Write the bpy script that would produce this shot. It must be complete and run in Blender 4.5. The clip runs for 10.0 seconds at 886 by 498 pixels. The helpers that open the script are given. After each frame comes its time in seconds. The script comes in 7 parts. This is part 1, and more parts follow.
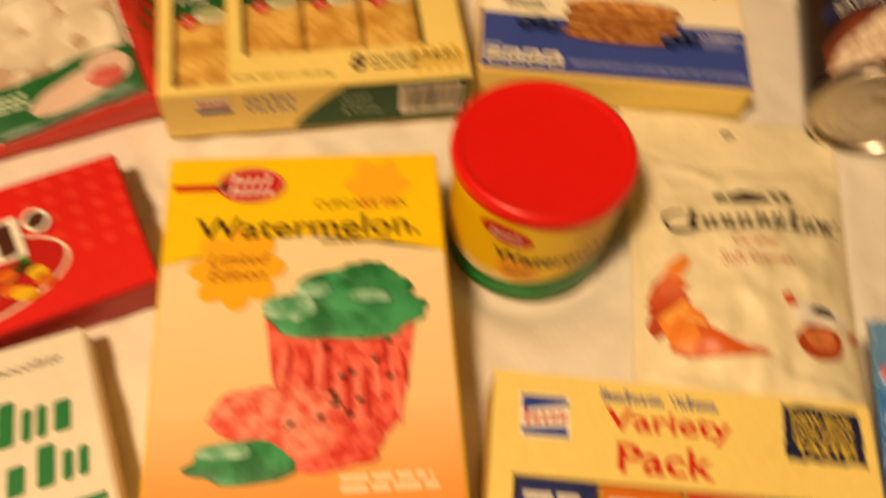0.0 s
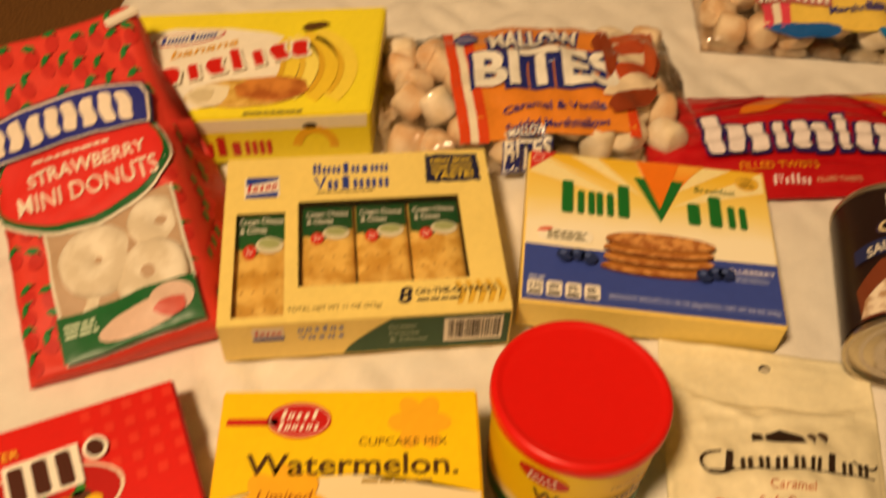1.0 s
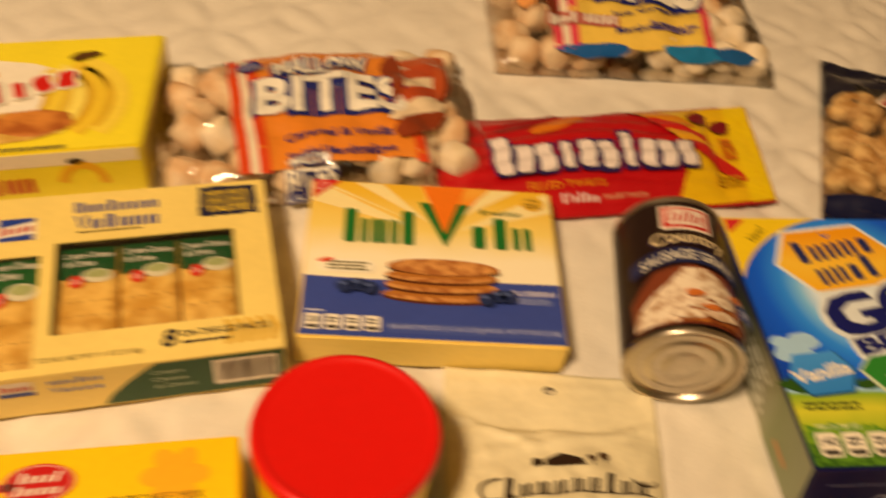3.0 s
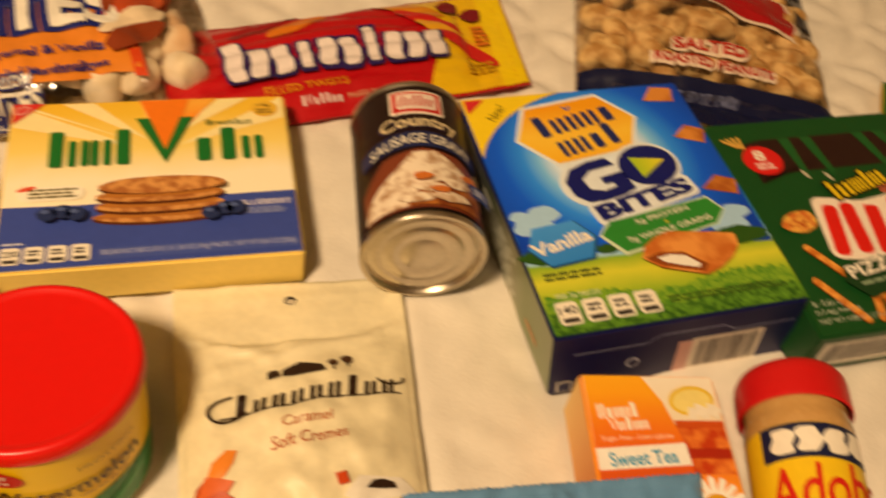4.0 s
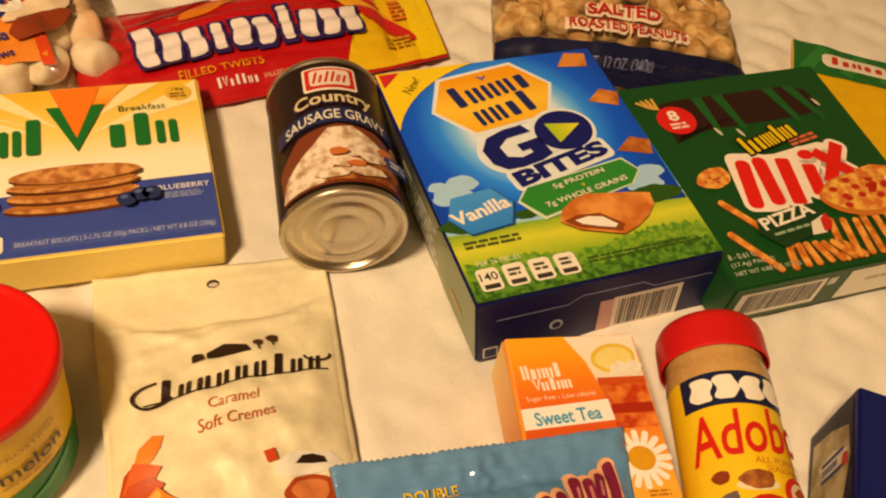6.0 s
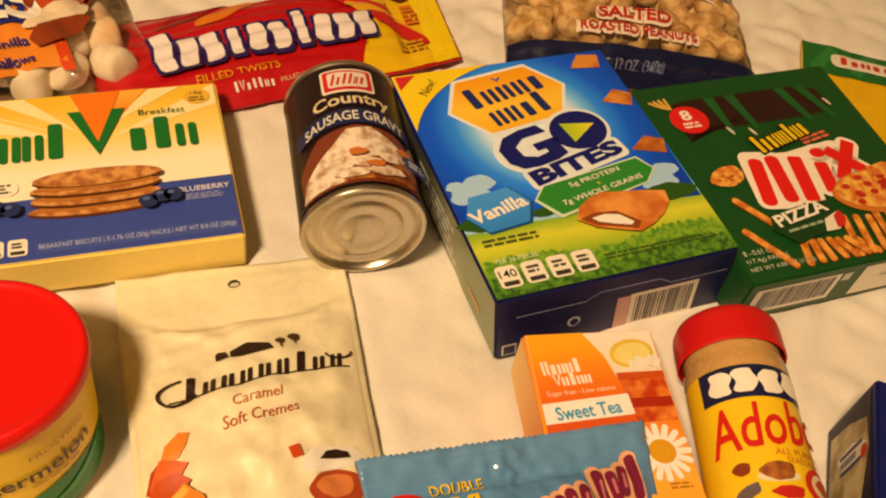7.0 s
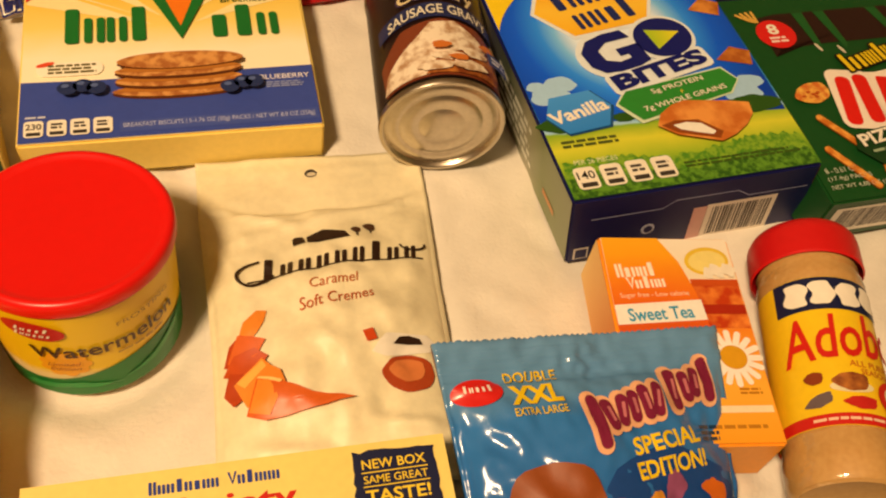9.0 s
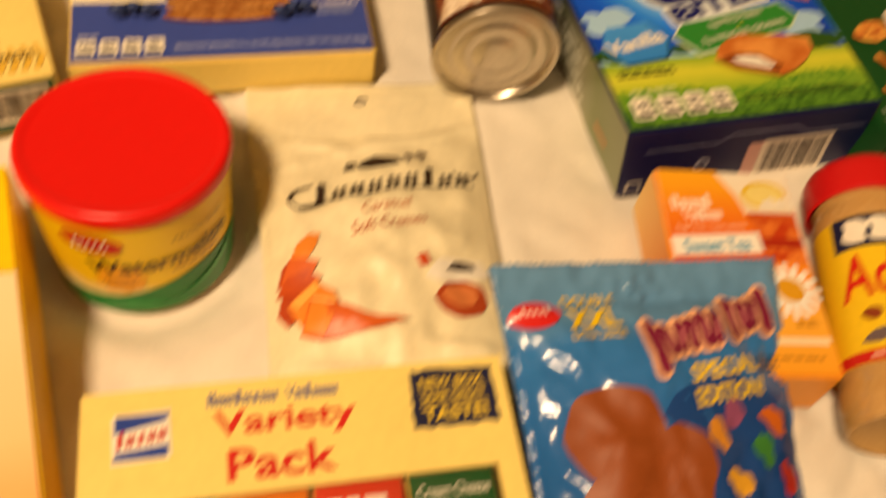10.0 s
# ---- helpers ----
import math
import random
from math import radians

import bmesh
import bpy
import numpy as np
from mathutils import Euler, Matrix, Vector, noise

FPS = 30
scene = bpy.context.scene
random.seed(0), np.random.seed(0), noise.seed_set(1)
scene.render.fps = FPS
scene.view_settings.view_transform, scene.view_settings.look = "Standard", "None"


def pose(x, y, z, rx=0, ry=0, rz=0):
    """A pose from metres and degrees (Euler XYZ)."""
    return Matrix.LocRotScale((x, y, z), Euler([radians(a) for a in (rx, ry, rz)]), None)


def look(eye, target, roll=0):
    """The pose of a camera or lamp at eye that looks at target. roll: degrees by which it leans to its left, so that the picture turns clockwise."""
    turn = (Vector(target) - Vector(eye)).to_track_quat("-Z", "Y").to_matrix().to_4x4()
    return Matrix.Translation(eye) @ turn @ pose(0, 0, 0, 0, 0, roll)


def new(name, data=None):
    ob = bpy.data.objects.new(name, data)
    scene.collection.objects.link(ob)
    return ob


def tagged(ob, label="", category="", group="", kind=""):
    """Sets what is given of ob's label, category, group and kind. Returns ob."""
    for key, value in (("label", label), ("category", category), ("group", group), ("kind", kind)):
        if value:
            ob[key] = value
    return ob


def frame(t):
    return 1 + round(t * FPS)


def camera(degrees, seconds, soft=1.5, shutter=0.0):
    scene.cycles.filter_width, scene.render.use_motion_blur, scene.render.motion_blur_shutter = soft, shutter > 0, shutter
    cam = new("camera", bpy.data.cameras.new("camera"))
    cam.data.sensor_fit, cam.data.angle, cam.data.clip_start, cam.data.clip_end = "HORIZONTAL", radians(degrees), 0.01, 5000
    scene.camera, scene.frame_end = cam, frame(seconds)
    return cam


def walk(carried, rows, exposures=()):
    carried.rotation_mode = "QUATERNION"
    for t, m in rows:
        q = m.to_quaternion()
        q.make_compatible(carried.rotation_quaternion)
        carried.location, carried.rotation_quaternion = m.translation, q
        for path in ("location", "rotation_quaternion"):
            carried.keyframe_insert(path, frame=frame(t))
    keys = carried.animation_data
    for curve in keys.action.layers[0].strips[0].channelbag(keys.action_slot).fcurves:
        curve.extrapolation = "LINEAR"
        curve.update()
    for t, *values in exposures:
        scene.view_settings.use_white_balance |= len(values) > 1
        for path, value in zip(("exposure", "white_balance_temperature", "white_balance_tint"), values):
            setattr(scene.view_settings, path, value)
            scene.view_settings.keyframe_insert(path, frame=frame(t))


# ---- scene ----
cam = camera(51.6, 10.0, soft=2.1, shutter=0.9)
PATH = [
    (0, (-0.018, 0.088, 0.419), (0.023, 1.126, -1.29), 7.2),
    (0.2, (-0.021, 0.094, 0.428), (-0.062, 1.185, -1.246), 5.4),
    (0.5, (-0.022, 0.099, 0.436), (-0.08, 1.249, -1.199), 4.5),
    (0.8, (-0.020, 0.109, 0.457), (-0.137, 1.336, -1.121), 3.4),
    (1, (-0.018, 0.116, 0.465), (-0.119, 1.396, -1.069), 3.0),
    (1.5, (-0.015, 0.12, 0.465), (-0.087, 1.454, -1.023), 3.6),
    (2, (-0.014, 0.118, 0.467), (-0.072, 1.48, -0.997), 4.9),
    (2.5, (0.012, 0.13, 0.464), (0.053, 1.484, -1.008), 7.1),
    (3, (0.044, 0.135, 0.455), (0.197, 1.474, -1.023), 8.5),
    (3.2, (0.07, 0.141, 0.446), (0.28, 1.443, -1.058), 9.0),
    (4.3, (0.135, 0.128, 0.414), (0.639, 1.318, -1.112), 12.6),
    (4.5, (0.138, 0.13, 0.413), (0.683, 1.29, -1.122), 13.7),
    (5, (0.144, 0.129, 0.413), (0.737, 1.279, -1.113), 13.9),
    (5.5, (0.137, 0.124, 0.415), (0.733, 1.275, -1.107), 13.4),
    (5.7, (0.145, 0.123, 0.420), (0.682, 1.287, -1.115), 12.2),
    (6.8, (0.132, 0.117, 0.419), (0.664, 1.311, -1.093), 11.2),
    (7, (0.132, 0.116, 0.419), (0.662, 1.304, -1.1), 11.1),
    (7.5, (0.128, 0.114, 0.419), (0.649, 1.303, -1.103), 11.1),
    (8, (0.126, 0.107, 0.406), (0.625, 1.258, -1.152), 11.4),
    (8.5, (0.112, 0.105, 0.405), (0.566, 1.196, -1.21), 12.2),
    (9, (0.112, 0.104, 0.405), (0.539, 1.201, -1.212), 12.0),
    (9.5, (0.109, 0.103, 0.406), (0.522, 1.204, -1.212), 11.6),
    (9.7, (0.108, 0.102, 0.405), (0.519, 1.199, -1.216), 11.7),
    (9.8, (0.104, 0.100, 0.401), (0.510, 1.184, -1.230), 11.9),
    (9.9, (0.099, 0.097, 0.395), (0.498, 1.163, -1.249), 12.2),
    (10, (0.092, 0.093, 0.388), (0.483, 1.138, -1.272), 12.6),
]
STOPS = [(0.0, -0.24), (2.5, -0.21), (3.2, -0.13), (4.3, -0.06), (4.7, -0.03), (5.2, 0.06), (8.2, 0.07), (9.0, 0.02), (10.0, 0.0)]
walk(cam, [(t, look(eye, target, roll)) for t, eye, target, roll in PATH], STOPS)

# ---- light ----
LAMP = (-0.55, -0.25, 1.65)
LAMP_POWER = 42.0
world = bpy.data.worlds.new("room_air")
world.use_nodes = True
world.node_tree.nodes["Background"].inputs[0].default_value = (1.0, 0.72, 0.42, 1)
world.node_tree.nodes["Background"].inputs[1].default_value = 0.05
scene.world = world
bulb = bpy.data.lights.new("ceiling_bulb", "AREA")
bulb.shape, bulb.size, bulb.energy, bulb.color = "DISK", 0.28, LAMP_POWER, (1.0, 0.69, 0.385)
lamp = new("ceiling_bulb", bulb)
lamp.matrix_world = look(LAMP, (0.1, 0.45, 0.0))


# ---- materials ----
def rgb(h):
    """Linear colour of a hex paint colour."""
    c = [int(h[i:i + 2], 16) / 255 for i in (0, 2, 4)]
    return tuple(x / 12.92 if x <= 0.04045 else ((x + 0.055) / 1.055) ** 2.4 for x in c) + (1,)


MATS = {}


def node_mat(name):
    m = bpy.data.materials.new(name)
    m.use_nodes = True
    t = m.node_tree
    return m, t, t.nodes["Principled BSDF"]


def noise_node(t, scale, detail=3, coord="Object"):
    c = t.nodes.new("ShaderNodeTexCoord")
    n = t.nodes.new("ShaderNodeTexNoise")
    n.inputs["Scale"].default_value, n.inputs["Detail"].default_value = scale, detail
    t.links.new(c.outputs[coord], n.inputs["Vector"])
    return n


def ramp_node(t, src, stops):
    r = t.nodes.new("ShaderNodeValToRGB")
    el = r.color_ramp.elements
    while len(el) < len(stops):
        el.new(0.5)
    for e, (p, c) in zip(el, stops):
        e.position, e.color = p, c
    t.links.new(src, r.inputs["Fac"])
    return r


def vary(t, col, amount, scale):
    """Two scales of slight tone change on a colour."""
    n1, n2 = noise_node(t, scale, 4), noise_node(t, scale * 11, 2)
    add = t.nodes.new("ShaderNodeMath")
    add.operation = "ADD"
    t.links.new(n1.outputs["Fac"], add.inputs[0])
    t.links.new(n2.outputs["Fac"], add.inputs[1])
    mr = t.nodes.new("ShaderNodeMapRange")
    mr.inputs["From Min"].default_value, mr.inputs["From Max"].default_value = 0.6, 1.4
    mr.inputs["To Min"].default_value, mr.inputs["To Max"].default_value = 1 - amount, 1 + amount
    t.links.new(add.outputs[0], mr.inputs["Value"])
    mul = t.nodes.new("ShaderNodeVectorMath")
    mul.operation = "SCALE"
    mul.inputs[0].default_value = col[:3]
    t.links.new(mr.outputs[0], mul.inputs["Scale"])
    return mul.outputs[0]


def bump(t, b, src, strength, dist=0.001):
    n = t.nodes.new("ShaderNodeBump")
    n.inputs["Strength"].default_value, n.inputs["Distance"].default_value = strength, dist
    t.links.new(src, n.inputs["Height"])
    t.links.new(n.outputs[0], b.inputs["Normal"])


def ink(h, rough=0.42, amount=0.06, kind="print"):
    """Printed card, film or moulded plastic of one colour."""
    key = (h, rough, kind)
    if key not in MATS:
        m, t, b = node_mat(kind + "_" + h)
        t.links.new(vary(t, rgb(h), amount, 22), b.inputs["Base Color"])
        b.inputs["Roughness"].default_value = rough
        b.inputs["Specular IOR Level"].default_value = 0.45
        n = noise_node(t, 260 if kind == "print" else 60, 3)
        bump(t, b, n.outputs["Fac"], 0.10 if kind == "print" else 0.25, 0.0006)
        MATS[key] = m
    return MATS[key]


def foil(h, rough=0.3):
    """Printed plastic film with a soft sheen and fine creases."""
    return ink(h, rough, 0.08, "film")


def gradient(name, axis, stops, rough=0.42, kind="print", scale=1.0):
    """A print that changes colour along one axis of its thing, in metres."""
    m, t, b = node_mat(name)
    c = t.nodes.new("ShaderNodeTexCoord")
    sep = t.nodes.new("ShaderNodeSeparateXYZ")
    t.links.new(c.outputs["Object"], sep.inputs[0])
    n = noise_node(t, 40, 3)
    mr = t.nodes.new("ShaderNodeMath")
    mr.operation = "MULTIPLY_ADD"
    mr.inputs[1].default_value = 0.012 * scale
    t.links.new(n.outputs["Fac"], mr.inputs[0])
    t.links.new(sep.outputs[axis], mr.inputs[2])
    div = t.nodes.new("ShaderNodeMath")
    div.operation = "DIVIDE"
    div.inputs[1].default_value = stops[-1][0]
    t.links.new(mr.outputs[0], div.inputs[0])
    r = ramp_node(t, div.outputs[0], [(p / stops[-1][0], rgb(h)) for p, h in stops])
    t.links.new(r.outputs[0], b.inputs["Base Color"])
    b.inputs["Roughness"].default_value = rough
    bump(t, b, noise_node(t, 260, 3).outputs["Fac"], 0.1, 0.0006)
    return m


def radial(name, cx, cy, sx, sy, stops, rough=0.42):
    """A print that changes colour outwards from one spot of its thing, in metres."""
    m, t, b = node_mat(name)
    c = t.nodes.new("ShaderNodeTexCoord")
    mp = t.nodes.new("ShaderNodeMapping")
    mp.inputs["Location"].default_value = (-cx * sx, -cy * sy, 0)
    mp.inputs["Scale"].default_value = (sx, sy, 0)
    t.links.new(c.outputs["Object"], mp.inputs["Vector"])
    ln = t.nodes.new("ShaderNodeVectorMath")
    ln.operation = "LENGTH"
    t.links.new(mp.outputs[0], ln.inputs[0])
    div = t.nodes.new("ShaderNodeMath")
    div.operation = "DIVIDE"
    div.inputs[1].default_value = stops[-1][0]
    t.links.new(ln.outputs["Value"], div.inputs[0])
    r = ramp_node(t, div.outputs[0], [(p / stops[-1][0], rgb(h)) for p, h in stops])
    t.links.new(r.outputs[0], b.inputs["Base Color"])
    b.inputs["Roughness"].default_value = rough
    bump(t, b, noise_node(t, 260, 3).outputs["Fac"], 0.1, 0.0006)
    return m


def speckled(name, c1, c2, scale, rough=0.6, depth=0.0015, low=0.4, high=0.6):
    """Food and rough surfaces: two tones in clumps, with relief."""
    m, t, b = node_mat(name)
    n = noise_node(t, scale, 5)
    r = ramp_node(t, n.outputs["Fac"], [(low, rgb(c1)), (high, rgb(c2))])
    t.links.new(r.outputs[0], b.inputs["Base Color"])
    b.inputs["Roughness"].default_value = rough
    bump(t, b, n.outputs["Fac"], 0.5, depth)
    return m


def metal(name, h, rough):
    m, t, b = node_mat(name)
    t.links.new(vary(t, rgb(h), 0.1, 30), b.inputs["Base Color"])
    b.inputs["Metallic"].default_value, b.inputs["Roughness"].default_value = 1.0, rough
    bump(t, b, noise_node(t, 90, 3).outputs["Fac"], 0.08, 0.0005)
    return m


def clear_film(name, tint="ffffff", gloss=0.16):
    """Thin clear wrap: mostly see-through, glossy at a slant."""
    m = bpy.data.materials.new(name)
    m.use_nodes = True
    t = m.node_tree
    t.nodes.remove(t.nodes["Principled BSDF"])
    out = t.nodes["Material Output"]
    tr, gl, mx = t.nodes.new("ShaderNodeBsdfTransparent"), t.nodes.new("ShaderNodeBsdfGlossy"), t.nodes.new("ShaderNodeMixShader")
    tr.inputs[0].default_value = rgb(tint)
    gl.inputs["Roughness"].default_value = 0.12
    fr = t.nodes.new("ShaderNodeFresnel")
    fr.inputs["IOR"].default_value = 1.5
    ad = t.nodes.new("ShaderNodeMath")
    ad.operation = "ADD"
    ad.inputs[1].default_value = gloss * 0.3
    n = noise_node(t, 45, 4)
    bm = t.nodes.new("ShaderNodeBump")
    bm.inputs["Strength"].default_value, bm.inputs["Distance"].default_value = 0.7, 0.004
    t.links.new(n.outputs["Fac"], bm.inputs["Height"])
    t.links.new(bm.outputs[0], gl.inputs["Normal"])
    t.links.new(bm.outputs[0], fr.inputs["Normal"])
    t.links.new(fr.outputs[0], ad.inputs[0])
    t.links.new(ad.outputs[0], mx.inputs[0])
    t.links.new(tr.outputs[0], mx.inputs[1])
    t.links.new(gl.outputs[0], mx.inputs[2])
    t.links.new(mx.outputs[0], out.inputs["Surface"])
    return m


FILM = clear_film("clear_wrap", gloss=0.28)
STEEL = metal("tinned_steel", "c9bfae", 0.3)
CRACKER = speckled("baked_cracker", "c89838", "e6c062", 90, 0.6, 0.001)
MALLOW = speckled("marshmallow_sugar", "e4d0ac", "f4e4c8", 60, 0.75, 0.0008)
MALLOW_TAN = speckled("caramel_marshmallow", "d6ae80", "ecd2ac", 50, 0.75, 0.0008)
PEANUT = speckled("peanut_shell", "b08040", "dcb676", 120, 0.75, 0.001)
DONUT = speckled("sugared_donut", "d2c3a8", "eadfc9", 60, 0.8, 0.0008)


# ---- mesh tools ----
def link_mesh(name, me, material, parent=None, label="", smooth=False):
    ob = new(name, me)
    if material:
        me.materials.append(material)
    if smooth:
        for p in me.polygons:
            p.use_smooth = True
    if parent:
        ob.parent = parent
    if label:
        ob["label"] = label
    return ob


def part(name, bm, material, parent=None, label="", smooth=False):
    me = bpy.data.meshes.new(name)
    bm.normal_update()
    bm.to_mesh(me)
    bm.free()
    return link_mesh(name, me, material, parent, label, smooth)


def pydata(name, verts, faces, material, parent=None, label="", smooth=False):
    me = bpy.data.meshes.new(name)
    me.from_pydata([tuple(v) for v in verts], [], faces)
    me.update()
    return link_mesh(name, me, material, parent, label, smooth)


def thing(name, m, label, category, group=""):
    ob = new(name)
    ob.empty_display_size = 0.02
    ob.matrix_world = m
    return tagged(ob, label, category, group)


class Flat:
    """A flat printed side: origin, two axes and the outward normal, in the thing's own metres."""
    step = 10.0

    def __init__(self, o, u, v, lift=0.0003):
        self.o, self.u, self.v = Vector(o), Vector(u), Vector(v)
        self.n = self.u.cross(self.v)
        self.lift = lift

    def at(self, u, v, layer=0):
        return self.o + self.u * u + self.v * v + self.n * (self.lift * layer)


class Curved(Flat):
    """A printed side that follows a function of u, v and height."""

    def __init__(self, fn, step=0.006, lift=0.0007):
        self.fn, self.step, self.lift = fn, step, lift

    def at(self, u, v, layer=0):
        return Vector(self.fn(u, v, self.lift * layer))


def quad(side, name, u0, v0, u1, v1, material, parent, layer=1, label="", rot=0.0, rnd=0.0):
    """A printed rectangle, finely divided where its side is curved; rot in degrees about its middle."""
    cu, cv = (u0 + u1) / 2, (v0 + v1) / 2
    if rnd > 0:
        pts = []
        hu, hv = abs(u1 - u0) / 2, abs(v1 - v0) / 2
        r = min(rnd, hu, hv)
        for k, (sx, sy) in enumerate(((1, 1), (-1, 1), (-1, -1), (1, -1))):
            for j in range(5):
                a = radians(90 * k + 22.5 * j)
                pts.append((cu + sx * (hu - r) + r * math.cos(a), cv + sy * (hv - r) + r * math.sin(a)))
        return blob(side, name, pts, material, parent, layer, label, rot)
    nu = max(1, min(60, int(abs(u1 - u0) / side.step)))
    nv = max(1, min(60, int(abs(v1 - v0) / side.step)))
    c, s = math.cos(radians(rot)), math.sin(radians(rot))
    verts, faces = [], []
    for j in range(nv + 1):
        for i in range(nu + 1):
            du, dv = u0 + (u1 - u0) * i / nu - cu, v0 + (v1 - v0) * j / nv - cv
            verts.append(side.at(cu + du * c - dv * s, cv + du * s + dv * c, layer))
    for j in range(nv):
        for i in range(nu):
            a = j * (nu + 1) + i
            faces.append((a, a + 1, a + nu + 2, a + nu + 1))
    return pydata(name, verts, faces, material, parent, label, side.step < 1)


def blob(side, name, pts, material, parent, layer=1, label="", rot=0.0):
    """A printed patch with any outline that can be seen whole from its middle."""
    n = len(pts)
    cu, cv = sum(p[0] for p in pts) / n, sum(p[1] for p in pts) / n
    if side.step < 1:
        fine = []
        for p, q in zip(pts, pts[1:] + pts[:1]):
            cuts = max(1, int(math.hypot(q[0] - p[0], q[1] - p[1]) / (side.step * 1.3)))
            fine += [(p[0] + (q[0] - p[0]) * k / cuts, p[1] + (q[1] - p[1]) * k / cuts) for k in range(cuts)]
        pts, n = fine, len(fine)
    c, s = math.cos(radians(rot)), math.sin(radians(rot))
    far = max(math.hypot(p[0] - cu, p[1] - cv) for p in pts)
    rings = max(1, min(18, int(far / side.step)))
    verts, faces = [side.at(cu, cv, layer)], []
    for r in range(1, rings + 1):
        for pu, pv in pts:
            du, dv = (pu - cu) * r / rings, (pv - cv) * r / rings
            verts.append(side.at(cu + du * c - dv * s, cv + du * s + dv * c, layer))
    for i in range(n):
        faces.append((0, 1 + i, 1 + (i + 1) % n))
    for r in range(rings - 1):
        a, b = 1 + r * n, 1 + (r + 1) * n
        for i in range(n):
            k = (i + 1) % n
            faces.append((a + i, b + i, b + k, a + k))
    return pydata(name, verts, faces, material, parent, label, side.step < 1)


def patch(side, name, pts, material, parent, layer=1, label=""):
    """A printed patch on a flat side, with any outline."""
    bm = bmesh.new()
    face = bm.faces.new([bm.verts.new(side.at(pu, pv, layer)) for pu, pv in pts])
    face.normal_update()
    bmesh.ops.triangulate(bm, faces=bm.faces[:], ngon_method="EAR_CLIP")
    return part(name, bm, material, parent, label)


def oval(side, name, cu, cv, ru, rv, material, parent, layer=1, label="", rot=0.0, wob=0.0, n=32, seed=0):
    """A printed oval; wob makes its outline uneven."""
    rr = random.Random(seed)
    ph = [rr.uniform(0, 6.28) for _ in range(3)]
    pts = []
    for k in range(n):
        a = 2 * math.pi * k / n
        q = 1 + wob * (math.sin(3 * a + ph[0]) + 0.6 * math.sin(5 * a + ph[1]) + 0.5 * math.sin(8 * a + ph[2]))
        pts.append((cu + ru * q * math.cos(a), cv + rv * q * math.sin(a)))
    return blob(side, name, pts, material, parent, layer, label, rot)


def flower(side, name, cu, cv, r, petals, depth, material, parent, layer=1, label=""):
    n = petals * 8
    pts = [(cu + r * (1 - depth + depth * abs(math.cos(petals * math.pi * k / n))) * math.cos(2 * math.pi * k / n),
            cv + r * (1 - depth + depth * abs(math.cos(petals * math.pi * k / n))) * math.sin(2 * math.pi * k / n)) for k in range(n)]
    return blob(side, name, pts, material, parent, layer, label)


def ring(side, name, cu, cv, ru, rv, wide, material, parent, layer=1, a0=0, a1=360, rot=0.0, label=""):
    n = 40
    verts, faces = [], []
    c, s = math.cos(radians(rot)), math.sin(radians(rot))
    for k in range(n + 1):
        a = radians(a0 + (a1 - a0) * k / n)
        for q in (0, wide):
            du, dv = (ru - q) * math.cos(a), (rv - q) * math.sin(a)
            verts.append(side.at(cu + du * c - dv * s, cv + du * s + dv * c, layer))
    for k in range(n):
        faces.append((2 * k, 2 * k + 2, 2 * k + 3, 2 * k + 1))
    return pydata(name, verts, faces, material, parent, label)


def refine(bm, step):
    """Divide long edges of a flat mesh, so that it can follow a curved side."""
    if step > 1:
        return
    bmesh.ops.triangulate(bm, faces=bm.faces[:])
    for _ in range(4):
        long = [e for e in bm.edges if e.calc_length() > step]
        if not long:
            break
        bmesh.ops.subdivide_edges(bm, edges=long, cuts=1)
        bmesh.ops.triangulate(bm, faces=[f for f in bm.faces if len(f.verts) > 3])


def words(side, text, cu, cv, height, width, material, parent, layer=2, rot=0.0, fat=0.0, shear=0.0, arc=0.0):
    """Lettering, centred, scaled to the given capital height and total width."""
    cur = bpy.data.curves.new("lettering", "FONT")
    cur.body, cur.align_x, cur.align_y, cur.offset, cur.shear = text, "CENTER", "CENTER", fat, shear
    cur.resolution_u = 3
    tmp = new("lettering", cur)
    bpy.context.view_layer.update()
    me = bpy.data.meshes.new_from_object(tmp.evaluated_get(bpy.context.evaluated_depsgraph_get()))
    bpy.data.objects.remove(tmp)
    bpy.data.curves.remove(cur)
    xs, ys = [v.co.x for v in me.vertices], [v.co.y for v in me.vertices]
    w, h = max(xs) - min(xs), max(ys) - min(ys)
    mx, my = (max(xs) + min(xs)) / 2, (max(ys) + min(ys)) / 2
    c, s = math.cos(radians(rot)), math.sin(radians(rot))
    bm = bmesh.new()
    bm.from_mesh(me)
    bpy.data.meshes.remove(me)
    for v in bm.verts:
        v.co = ((v.co.x - mx) * width / w, (v.co.y - my) * height / h, 0)
    refine(bm, side.step)
    for v in bm.verts:
        x, y = v.co.x, v.co.y
        y += arc * (1 - (2 * x / width) ** 2)
        v.co = side.at(cu + x * c - y * s, cv + x * s + y * c, layer)
    return part("lettering", bm, material, parent)


